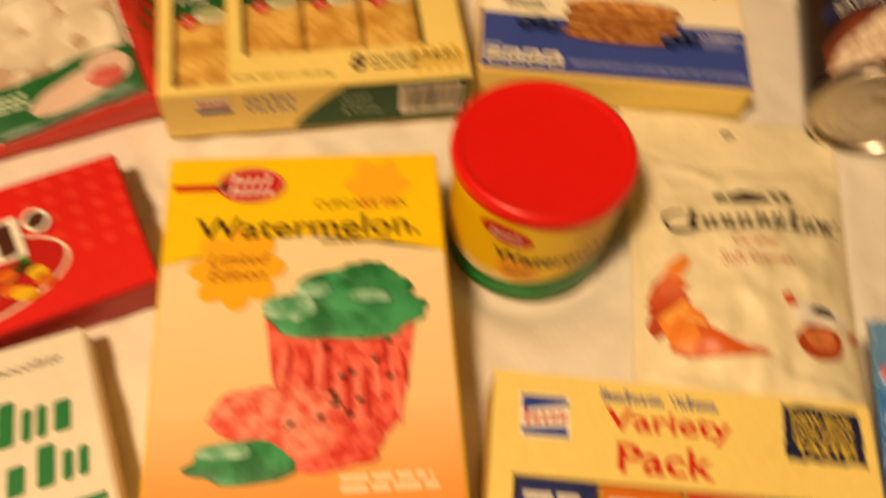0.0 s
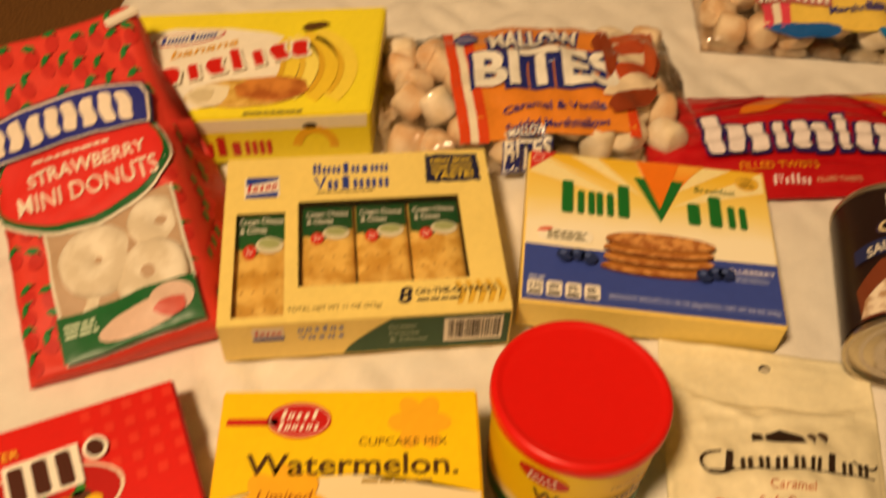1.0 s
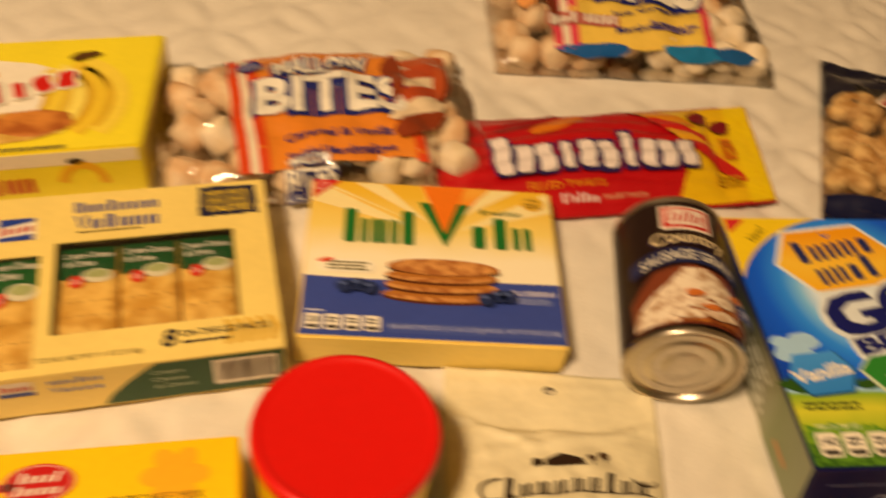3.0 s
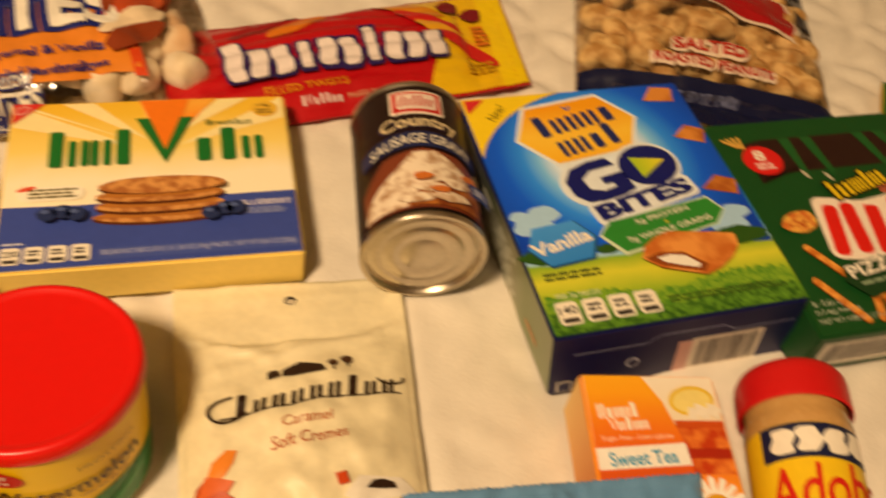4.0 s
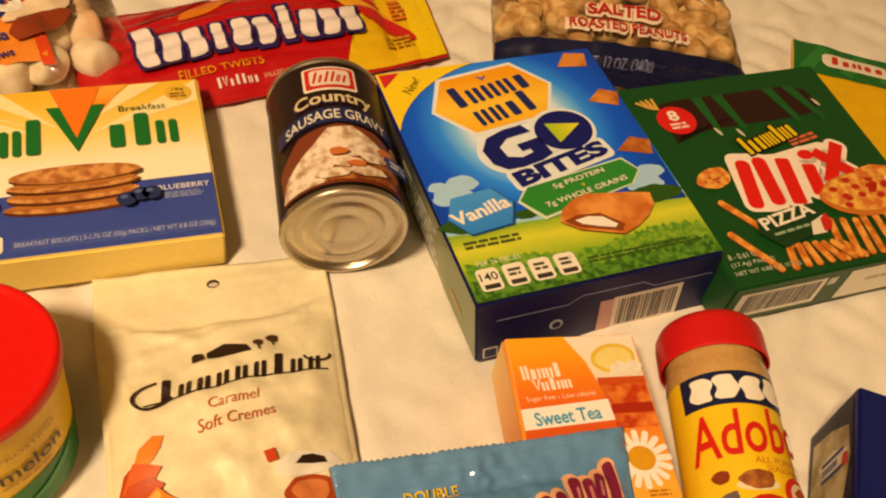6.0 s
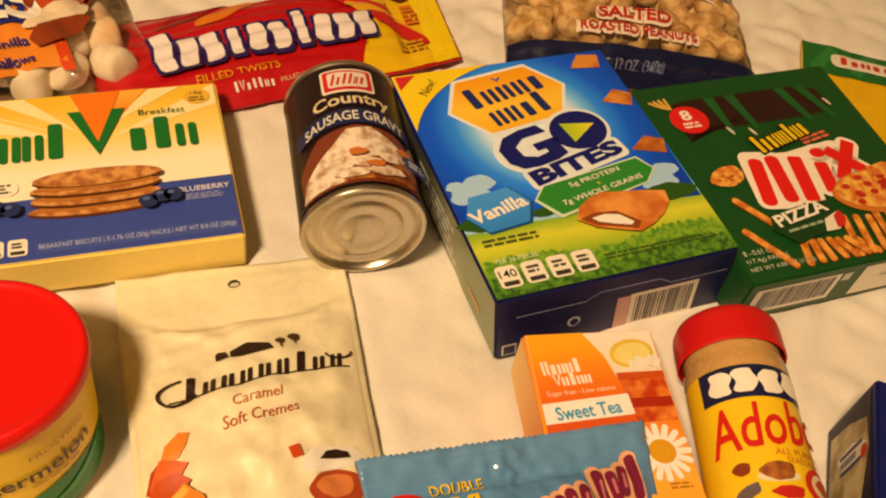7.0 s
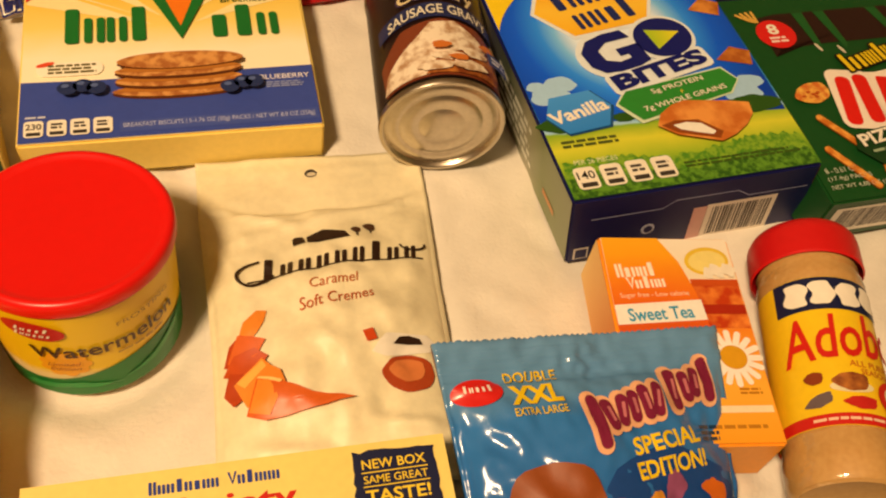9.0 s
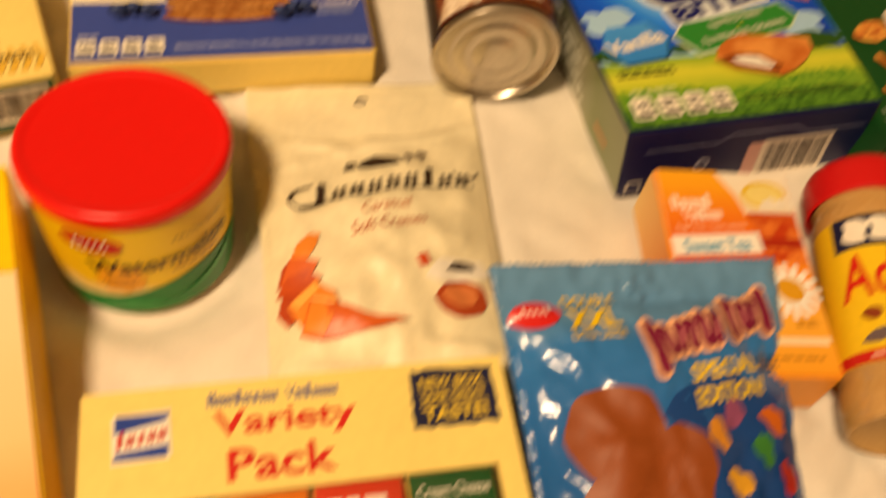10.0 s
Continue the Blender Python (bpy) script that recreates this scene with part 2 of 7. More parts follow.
def wordmark(side, code, cu, cv, height, width, material, parent, layer=2, rot=0.0, fill=0.72, slant=0.0, arc=0.0, edge=None, grow=0.0012):
    """A brand's mark as a row of plain shapes: | tall bar, i short bar, o two short bars, O two tall bars, b short wavy block, B tall wavy block, v wedge, - gap; edge adds an outline."""
    pitch = width / len(code)
    c, s = math.cos(radians(rot)), math.sin(radians(rot))
    lo = -height / 2

    def rounded(x, hw, bottom, top, r, cuts=0):
        r = min(r, hw * 0.98, (top - bottom) * 0.49)
        pts = [(x + sx * (hw - r) + r * math.cos(radians(90 * q + 18 * j)), (bottom + top) / 2 + sy * ((top - bottom) / 2 - r) + r * math.sin(radians(90 * q + 18 * j)))
               for q, (sx, sy) in enumerate(((1, 1), (-1, 1), (-1, -1), (1, -1))) for j in range(6)]
        if cuts:
            pts = [(p[0] + (q[0] - p[0]) * m / cuts, p[1] + (q[1] - p[1]) * m / cuts) for p, q in zip(pts, pts[1:] + pts[:1]) for m in range(cuts)]
        return pts

    def lay(rows, closed, mat, lift):
        bm = bmesh.new()
        loops = [[bm.verts.new((px + slant * py, py, 0)) for px, py in row] for row in rows]
        if len(loops) == 1:
            bm.faces.new(loops[0])
        else:
            n = len(loops[0])
            for k in range(n if closed else n - 1):
                bm.faces.new((loops[0][k], loops[0][(k + 1) % n], loops[1][(k + 1) % n], loops[1][k]))
        refine(bm, side.step)
        for v in bm.verts:
            px, py = v.co.x, v.co.y + arc * (1 - (2 * v.co.x / width) ** 2)
            v.co = side.at(cu + px * c - py * s, cv + px * s + py * c, lift)
        return part("brand_mark", bm, mat, parent)

    for mat, g, lift in ((edge, grow, layer), (material, 0.0, layer + 1 if edge else layer)):
        if mat is None:
            continue
        for k, ch in enumerate(code):
            x, hw = -width / 2 + pitch * (k + 0.5), pitch * fill / 2
            if ch in "|i":
                top = height / 2 if ch == "|" else height * 0.20
                lay([rounded(x, hw * 0.62 + g, lo - g, top + g, hw * 0.3)], True, mat, lift)
            elif ch in "bB":
                top = height / 2 if ch == "B" else lo + height * 0.74
                lay([[(px + hw * 0.20 * math.sin(8.5 * py / height + 1.9 * k), py + height * 0.03 * math.sin(2.3 * k))
                      for px, py in rounded(x, hw + g, lo - g, top + g, hw * 0.6, 4)]], True, mat, lift)
            elif ch in "oO":
                top = height / 2 if ch == "O" else lo + height * 0.72
                for d in (-0.56, 0.56):
                    lay([rounded(x + d * hw, hw * 0.36 + g, lo - g, top + g, hw * 0.3)], True, mat, lift)
            elif ch == "v":
                b = hw * 0.55 + g
                out = [(x - hw * 1.2 - g, height / 2 + g), (x, lo - g), (x + hw * 1.2 + g, height / 2 + g)]
                inn = [(x - hw * 1.2 + b, height / 2 + g), (x, lo + b * 1.4), (x + hw * 1.2 - b, height / 2 + g)]
                lay([out, inn], False, mat, lift)


def bars(side, cu, cv, width, height, rows, material, parent, layer=2, rot=0.0, seed=0):
    """Small print that cannot be read: rows of plain bars."""
    rr = random.Random(seed)
    bm = bmesh.new()
    c, s = math.cos(radians(rot)), math.sin(radians(rot))
    pitch = height / rows
    for r in range(rows):
        y = height / 2 - pitch * (r + 0.5)
        x, end = -width / 2, width / 2 - rr.uniform(0, 0.15) * width
        while x < end:
            w = min(rr.uniform(1.5, 5) * pitch * 0.6, end - x)
            pts = [(x, y - pitch * 0.3), (x + w, y - pitch * 0.3), (x + w, y + pitch * 0.3), (x, y + pitch * 0.3)]
            bm.faces.new([bm.verts.new(side.at(cu + a * c - b * s, cv + a * s + b * c, layer)) for a, b in pts])
            x += w + pitch * 0.35
    return part("small_print", bm, material, parent)


def barcode(side, u0, v0, u1, v1, parent, layer=1, seed=3):
    panel = quad(side, "barcode_panel", u0, v0, u1, v1, ink("efe6d6"), parent, layer)
    rr = random.Random(seed)
    x, end = u0 + (u1 - u0) * 0.08, u1 - (u1 - u0) * 0.08
    lo, hi = v0 + (v1 - v0) * 0.15, v1 - (v1 - v0) * 0.08
    while x < end:
        w = rr.choice((0.0005, 0.0008, 0.0012))
        quad(side, "code_bar", x, lo, x + w, hi, ink("3a302a"), panel, layer + 1)
        x += w + rr.choice((0.0005, 0.0007, 0.0011))


def facts(side, u, v, w, h, n, parent, first, layer=1, gap=0.25):
    """Small nutrition tabs in a row; the first bears its number."""
    for k in range(n):
        x = u + k * w * (1 + gap)
        quad(side, "nutrition_tab", x, v, x + w, v + h, ink("f2ead8"), parent, layer, rnd=w * 0.2)
        if k == 0:
            words(side, first, x + w / 2, v + h * 0.62, h * 0.36, w * 0.8, ink("2a2622"), parent, layer + 1, fat=0.01)
        else:
            bars(side, x + w / 2, v + h * 0.62, w * 0.6, h * 0.4, 2, ink("4a443e"), parent, layer + 1, seed=k)
        quad(side, "nutrition_tab", x + w * 0.15, v + h * 0.08, x + w * 0.85, v + h * 0.28, ink("3a342e"), parent, layer + 1)


def carton_mesh(W, H, T, r=0.0012):
    bm = bmesh.new()
    bmesh.ops.create_cube(bm, size=1)
    bmesh.ops.scale(bm, vec=(W, H, T), verts=bm.verts)
    bmesh.ops.translate(bm, vec=(W / 2, H / 2, T / 2), verts=bm.verts)
    bmesh.ops.bevel(bm, geom=bm.edges[:], offset=r, segments=2, affect="EDGES")
    return bm


def carton(name, x, y, yaw, W, H, T, material, label, category, group="boxed snacks", rx=0, ry=0, z=0.0):
    """A closed carton on its back: near-left corner, turn, sizes. Returns the thing and its printed sides: top, near, left, right."""
    ob = thing(name, pose(x, y, z, rx, ry, yaw), label, category, group)
    part("carton", carton_mesh(W, H, T), material, ob)
    top = Flat((0, 0, T), (1, 0, 0), (0, 1, 0))
    near = Flat((0, 0, 0), (1, 0, 0), (0, 0, 1))
    left = Flat((0, H, 0), (0, -1, 0), (0, 0, 1))
    right = Flat((W, 0, 0), (0, 1, 0), (0, 0, 1))
    return ob, top, near, left, right


def lathe(profile, n=64, squash=None):
    """A turned shape about z from (radius, height) pairs."""
    bm = bmesh.new()
    rows = []
    for r, z in profile:
        if r < 1e-6:
            rows.append([bm.verts.new((0, 0, z))])
        else:
            rows.append([bm.verts.new((r * math.cos(2 * math.pi * k / n), r * math.sin(2 * math.pi * k / n), z)) for k in range(n)])
    for a, b in zip(rows, rows[1:]):
        for k in range(n):
            j = (k + 1) % n
            if len(a) == 1 and len(b) == 1:
                continue
            if len(a) == 1:
                bm.faces.new((a[0], b[j], b[k]))
            elif len(b) == 1:
                bm.faces.new((a[k], a[j], b[0]))
            else:
                bm.faces.new((a[k], a[j], b[j], b[k]))
    bmesh.ops.recalc_face_normals(bm, faces=bm.faces)
    return bm


def auto_smooth(ob, angle=35):
    me = ob.data
    me.set_sharp_from_angle(angle=radians(angle))
    return ob


def bag_mesh(fn, W, H, nu, nv, floor_fn=None, waves=0.0):
    """A closed soft bag: an upper skin from fn(u, v), a lower skin just over what it lies on."""
    verts, faces = [], []
    for side in (0, 1):
        for j in range(nv + 1):
            for i in range(nu + 1):
                u, v = W * i / nu, H * j / nv
                p = Vector(fn(u, v, 0))
                if side:
                    p.z = min(p.z - 0.0006, floor_fn(u, v) if floor_fn else 0.0012)
                verts.append(p)
    m = (nu + 1) * (nv + 1)
    for j in range(nv):
        for i in range(nu):
            a = j * (nu + 1) + i
            faces.append((a, a + 1, a + nu + 2, a + nu + 1))
            faces.append((m + a, m + a + nu + 1, m + a + nu + 2, m + a + 1))
    rim = [i for i in range(nu + 1)] + [j * (nu + 1) + nu for j in range(1, nv + 1)]
    rim += [nv * (nu + 1) + i for i in range(nu - 1, -1, -1)] + [j * (nu + 1) for j in range(nv - 1, 0, -1)]
    for a, b in zip(rim, rim[1:] + rim[:1]):
        faces.append((a, m + a, m + b, b))
    return verts, faces


def swell(u, v, W, H, sl, sr, sb, st, p=0.6):
    """0 at the seals, up to 1 in the middle of a filled bag."""
    a = min(max((u - sl) / (W - sl - sr), 0), 1)
    b = min(max((v - sb) / (H - sb - st), 0), 1)
    return (max(0, math.sin(math.pi * a)) * max(0, math.sin(math.pi * b))) ** p


def crumple(u, v, seed, size=0.03, amp=0.001):
    q = noise.noise(Vector((u / size, v / size, seed * 7.3)))
    q2 = noise.noise(Vector((u / size * 2.7, v / size * 2.7, seed * 3.1 + 5)))
    return amp * (q + 0.45 * q2 - 0.6 * abs(noise.noise(Vector((u / size * 1.3, v / size * 1.3, seed + 9.0)))))


# ---- setting ----
def plain_wall(name, x0, y0, z0, x1, y1, z1, material):
    bm = bmesh.new()
    bmesh.ops.create_cube(bm, size=1)
    bmesh.ops.scale(bm, vec=(x1 - x0, y1 - y0, z1 - z0), verts=bm.verts)
    bmesh.ops.translate(bm, vec=((x0 + x1) / 2, (y0 + y1) / 2, (z0 + z1) / 2), verts=bm.verts)
    return tagged(part(name, bm, material), kind="structure")


PLASTER = ink("cbbfa8", 0.85, 0.04, "plaster")
tagged(plain_wall("wall_north", -2.2, 2.6, -0.6, 2.6, 2.7, 1.9, PLASTER), "plain off-white painted wall beyond the bed", "wall")
tagged(plain_wall("wall_south", -2.2, -1.7, -0.6, 2.6, -1.6, 1.9, PLASTER), "plain off-white painted wall behind the viewer", "wall")
tagged(plain_wall("wall_west", -2.3, -1.7, -0.6, -2.2, 2.7, 1.9, PLASTER), "plain off-white painted wall beside the bed", "wall")
tagged(plain_wall("wall_east", 2.6, -1.7, -0.6, 2.7, 2.7, 1.9, PLASTER), "plain off-white painted wall past the bed", "wall")
tagged(plain_wall("ceiling", -2.3, -1.7, 1.9, 2.7, 2.7, 2.0, PLASTER), "plain pale painted ceiling", "ceiling")
CARPET = speckled("brown_carpet", "6a4218", "9a6a30", 300, 0.95, 0.004)
tagged(plain_wall("floor", -2.3, -1.7, -0.6, 2.7, 2.7, -0.52, CARPET), "brown short-pile carpet floor beside the bed", "floor")


def quilt_height(x, y):
    """Stitched scallops and loose wrinkles of the mattress pad."""
    s = 0.092
    wx, wy = x, y
    x += 0.016 * noise.noise(Vector((wx * 6, wy * 6, 11.0)))
    y += 0.014 * noise.noise(Vector((wx * 5, wy * 7, 15.0)))
    row = math.floor(y / (s * 0.5))
    best = 9.0
    for r in (row - 1, row, row + 1):
        cy = r * s * 0.5
        off = 0.5 * s if r % 2 else 0.0
        cx = round((x - off) / s) * s + off
        d = math.hypot(x - cx, y - cy - 0.0) / (s * 0.5)
        best = min(best, abs(d - 1.0) if y <= cy + s * 0.5 else 9)
    stitch = -0.0042 * math.exp(-(best / 0.15) ** 2) * (0.65 + 0.8 * noise.noise(Vector((wx * 7, wy * 7, 21.0))))
    w = 0.004 * noise.noise(Vector((x * 5, y * 5, 1.5))) + 0.002 * noise.noise(Vector((x * 14, y * 9, 4.5)))
    ridge = 0.0022 * max(0, 1 - abs(noise.noise(Vector((x * 9, y * 4, 8.0)))) * 7)
    # the heavy tub sinks into the soft pad
    far = math.hypot(wx - 0.0365, wy - 0.363)
    dent = -0.0145 * (1 - min(max((far - 0.047) / 0.034, 0), 1)) ** 2
    return (stitch + w * 0.6 + ridge) * (1 + dent / 0.0145 * 0.8) - 0.0025 + dent - 0.0075 * math.exp(-((wx - 0.300) ** 2 + (wy - 0.380) ** 2) / 0.0022)


def mattress():
    ob = thing("bed", pose(0, 0, 0), "bed covered with a white quilted mattress pad, loosely wrinkled", "bed")
    x0, x1, y0, y1, n = -0.37, 1.15, -0.75, 1.75, 0.0052
    nx, ny = int((x1 - x0) / n), int((y1 - y0) / n)
    verts, faces = [], []
    for j in range(ny + 1):
        for i in range(nx + 1):
            x, y = x0 + (x1 - x0) * i / nx, y0 + (y1 - y0) * j / ny
            e = min(x - x0, x1 - x, y - y0, y1 - y)
            drop = -0.03 * (1 - min(e / 0.035, 1)) ** 2
            verts.append((x, y, quilt_height(x, y) + drop))
    for j in range(ny):
        for i in range(nx):
            a = j * (nx + 1) + i
            faces.append((a, a + 1, a + nx + 2, a + nx + 1))
    m, t, b = node_mat("white_quilted_cotton")
    t.links.new(vary(t, rgb("e6dfd2"), 0.05, 9), b.inputs["Base Color"])
    b.inputs["Roughness"].default_value = 0.9
    b.inputs["Sheen Weight"].default_value = 0.15
    bump(t, b, noise_node(t, 420, 3).outputs["Fac"], 0.35, 0.001)
    pydata("mattress_pad", verts, faces, m, ob, "white quilted cotton pad", True)
    bm = bmesh.new()
    bmesh.ops.create_cube(bm, size=1)
    bmesh.ops.scale(bm, vec=(x1 - x0, y1 - y0, 0.3), verts=bm.verts)
    bmesh.ops.translate(bm, vec=((x0 + x1) / 2, (y0 + y1) / 2, -0.185), verts=bm.verts)
    bmesh.ops.bevel(bm, geom=bm.edges[:], offset=0.02, segments=3, affect="EDGES")
    part("mattress", bm, m, ob)
    bm = bmesh.new()
    bmesh.ops.create_cube(bm, size=1)
    bmesh.ops.scale(bm, vec=(x1 - x0 - 0.04, y1 - y0 - 0.04, 0.19), verts=bm.verts)
    bmesh.ops.translate(bm, vec=((x0 + x1) / 2, (y0 + y1) / 2, -0.43), verts=bm.verts)
    part("bed_base", bm, ink("3a2a1c", 0.6), ob)
    return ob


mattress()


# ---- cartons ----
WHITE, NAVY = ink("f4ecdc"), ink("1d2a66")

# blueberry biscuit box
biscuit_box, side, near, left, right = carton("biscuit_box", 0.003, 0.4495, 0.7, 0.160, 0.130, 0.026, ink("f2d674"), "yellow, white and blue blueberry biscuit box lying flat on the pad", "snack box")
W, H = 0.160, 0.130
quad(side, "front_print", 0.0012, 0.0012, W - 0.0012, H - 0.0012, gradient("biscuit_front", 1, [(0.0, "fff6dc"), (0.07, "fff3d0"), (0.095, "f8dc78"), (0.125, "f2c53a"), (0.14, "f0be30")]), biscuit_box, 1)
for k in range(7):
    a = radians(18 + 24 * k)
    c0, c1 = (0.083 + 0.012 * math.cos(a), 0.085 + 0.01 * math.sin(a)), 0.10
    pts = [c0] + [(min(max(c0[0] + c1 * math.cos(a + d), 0.002), W - 0.002), min(c0[1] + c1 * math.sin(a + d), H - 0.002)) for d in (-0.1, 0.1)]
    blob(side, "sun_ray", pts, ink("fbe9a8"), biscuit_box, 2)
blob(side, "blue_band", [(0.0012, 0.0012), (W - 0.0012, 0.0012), (W - 0.0012, 0.047), (0.12, 0.0465), (0.08, 0.045), (0.04, 0.0445), (0.0012, 0.0455)], ink("3a4da2"), biscuit_box, 3)
blob(side, "orange_petal", [(0.092, 0.088), (0.101, 0.105), (0.112, 0.121), (0.118, 0.1285), (0.073, 0.1285), (0.080, 0.118)], gradient("orange_petal", 1, [(0.08, "f06a10"), (0.115, "f58a1c"), (0.13, "f8b040")]), biscuit_box, 3)
GREEN = ink("17702a")
wordmark(side, "|oo|", 0.0455, 0.0885, 0.029, 0.049, GREEN, biscuit_box, 5, fill=1.0)
wordmark(side, "v", 0.0875, 0.0925, 0.038, 0.032, GREEN, biscuit_box, 6, fill=0.86)
blob(side, "orange_petal", [(0.0875, 0.083), (0.102, 0.1275), (0.073, 0.1275)], ink("f27d18"), biscuit_box, 5)
wordmark(side, "i|o", 0.1235, 0.0875, 0.027, 0.042, GREEN, biscuit_box, 5, fill=0.95)
words(side, "Breakfast", 0.125, 0.1065, 0.0048, 0.027, ink("2b5a2a"), biscuit_box, 4)
oval(side, "grain_seal", 0.147, 0.117, 0.008, 0.007, ink("e8b93a"), biscuit_box, 4)
words(side, "18g", 0.147, 0.1195, 0.003, 0.007, ink("6a4a10"), biscuit_box, 5)
bars(side, 0.147, 0.1145, 0.010, 0.005, 2, ink("8a6a20"), biscuit_box, 5)
blob(side, "corner_flag", [(0.0015, 0.1285), (0.0015, 0.111), (0.019, 0.1285)], ink("d8342e"), biscuit_box, 4)
ring(side, "corner_flag", 0.0068, 0.1225, 0.0045, 0.003, 0.0007, ink("f0c8b8"), biscuit_box, 5, rot=40)
quad(side, "callout", 0.009, 0.0485, 0.044, 0.0595, ink("fbf3dc"), biscuit_box, 4, rnd=0.005)
oval(side, "callout", 0.0135, 0.058, 0.005, 0.0016, ink("e05030"), biscuit_box, 5, rot=15)
bars(side, 0.028, 0.054, 0.026, 0.008, 3, ink("6a6238"), biscuit_box, 5, seed=4)
rb = random.Random(5)
OAT = speckled("oat_biscuit", "a8642a", "d99a52", 190, 0.65, 0.001)
for k in range(4):
    cx, cy = 0.083 + rb.uniform(-0.003, 0.003), 0.0335 + 0.0068 * k
    oval(side, "biscuit_shadow_print", cx, cy - 0.0016, 0.0345, 0.0052, ink("5a2c10"), biscuit_box, 4 + 3 * k, wob=0.012, seed=k)
    oval(side, "biscuit_picture", cx, cy, 0.0345, 0.0050 if k < 3 else 0.0066, OAT, biscuit_box, 5 + 3 * k, wob=0.012, seed=k)
    if k < 3:
        oval(side, "biscuit_picture", cx, cy + 0.0012, 0.0325, 0.0030, ink("b8742e"), biscuit_box, 6 + 3 * k, wob=0.02, seed=k + 5)
for bu, bv in ((0.026, 0.035), (0.034, 0.0365), (0.041, 0.0345), (0.1115, 0.0295), (0.119, 0.0325), (0.125, 0.0325)):
    oval(side, "blueberry_picture", bu, bv, 0.0052, 0.0048, ink("22305e"), biscuit_box, 18, wob=0.02)
    oval(side, "blueberry_picture", bu - 0.001, bv + 0.0015, 0.002, 0.0014, ink("55669a"), biscuit_box, 19)
words(side, "BLUEBERRY", 0.1425, 0.0385, 0.0038, 0.028, ink("e8e4ee"), biscuit_box, 5, fat=0.008)
bars(side, 0.1425, 0.0325, 0.022, 0.005, 3, ink("8f9ac8"), biscuit_box, 5)
facts(side, 0.004, 0.0045, 0.0098, 0.0115, 4, biscuit_box, "230", 5, 0.18)
bars(side, 0.0105, 0.0185, 0.012, 0.0022, 1, ink("c8cce0"), biscuit_box, 5)
quad(side, "weight_strip", 0.052, 0.0045, 0.158, 0.0125, ink("4355a4"), biscuit_box, 4)
words(side, "BREAKFAST BISCUITS | 5-1.76 OZ (50g) PACKS / NET WT 8.8 OZ (250g)", 0.105, 0.0085, 0.0042, 0.102, ink("b9c0e2"), biscuit_box, 5)

# watermelon cupcake mix box
cake_box, side, near, left, right = carton("cake_mix_box", -0.121, 0.169, 8.5, 0.134, 0.188, 0.042, ink("f3c203"), "yellow watermelon cupcake mix box lying on its back", "cake mix box")
W, H = 0.134, 0.188
quad(side, "front_print", 0.0012, 0.0012, W - 0.0012, H - 0.0012, gradient("cake_front", 1, [(0.0, "e8852c"), (0.025, "f0a650"), (0.06, "f6cd8e"), (0.105, "f4d9a4"), (0.15, "f2e2b4"), (0.2, "f2e2b4")]), cake_box, 1)
pts = [(0.0012, H - 0.0012), (0.0012, 0.125)] + [(0.0012 + (W - 0.0024) * k / 10, 0.125 + 0.012 * math.sin(math.pi * k / 10) + 0.004 * k / 10) for k in range(11)] + [(W - 0.0012, H - 0.0012)]
blob(side, "yellow_header", pts, ink("f6cd00"), cake_box, 2)
flower(side, "blossom_print", 0.103, 0.168, 0.0165, 6, 0.35, ink("f4b51c"), cake_box, 3)
oval(side, "spoon_badge", 0.041, 0.1695, 0.0165, 0.0105, ink("c41414"), cake_box, 4)
quad(side, "spoon_badge", 0.004, 0.1665, 0.030, 0.1705, ink("c41414"), cake_box, 4)
ring(side, "spoon_badge", 0.041, 0.1695, 0.0155, 0.0095, 0.0006, ink("f0b0a0"), cake_box, 5)
wordmark(side, "|oii|", 0.041, 0.1725, 0.0055, 0.020, WHITE, cake_box, 5, slant=0.3)
wordmark(side, "|ooioi", 0.041, 0.166, 0.005, 0.022, WHITE, cake_box, 5, slant=0.3)
words(side, "CUPCAKE MIX", 0.0945, 0.157, 0.0045, 0.045, ink("6a4a12"), cake_box, 4)
words(side, "Watermelon.", 0.069, 0.1445, 0.0118, 0.106, ink("4a2d0c"), cake_box, 4, fat=0.012)
bars(side, 0.094, 0.1355, 0.040, 0.0032, 1, ink("a88830"), cake_box, 4)
flower(side, "blossom_badge", 0.0355, 0.1225, 0.0225, 8, 0.24, ink("f4b41a"), cake_box, 4)
words(side, "Limited", 0.0365, 0.1275, 0.0065, 0.028, ink("9a4a10"), cake_box, 5, shear=0.3)
words(side, "Edition", 0.0360, 0.1190, 0.0065, 0.026, ink("9a4a10"), cake_box, 5, shear=0.3)
CAKE = speckled("red_cupcake", "d43022", "f4705a", 150, 0.75, 0.002)
FROST = speckled("green_frosting", "176b34", "3fa064", 60, 0.5, 0.002)


def relief(name, parent, material, cx, cy, rx, ry, z, high, seed, wob=0.14):
    """A printed food picture with a little embossing."""
    bm = bmesh.new()
    bmesh.ops.create_uvsphere(bm, u_segments=30, v_segments=14, radius=1)
    for v in bm.verts:
        q = 1 + wob * noise.noise(Vector((v.co.x * 2, v.co.y * 2, seed)))
        v.co = Vector((cx + v.co.x * rx * q, cy + v.co.y * ry * q, z + max(v.co.z, 0) * high))
    return part(name, bm, material, parent, smooth=True)


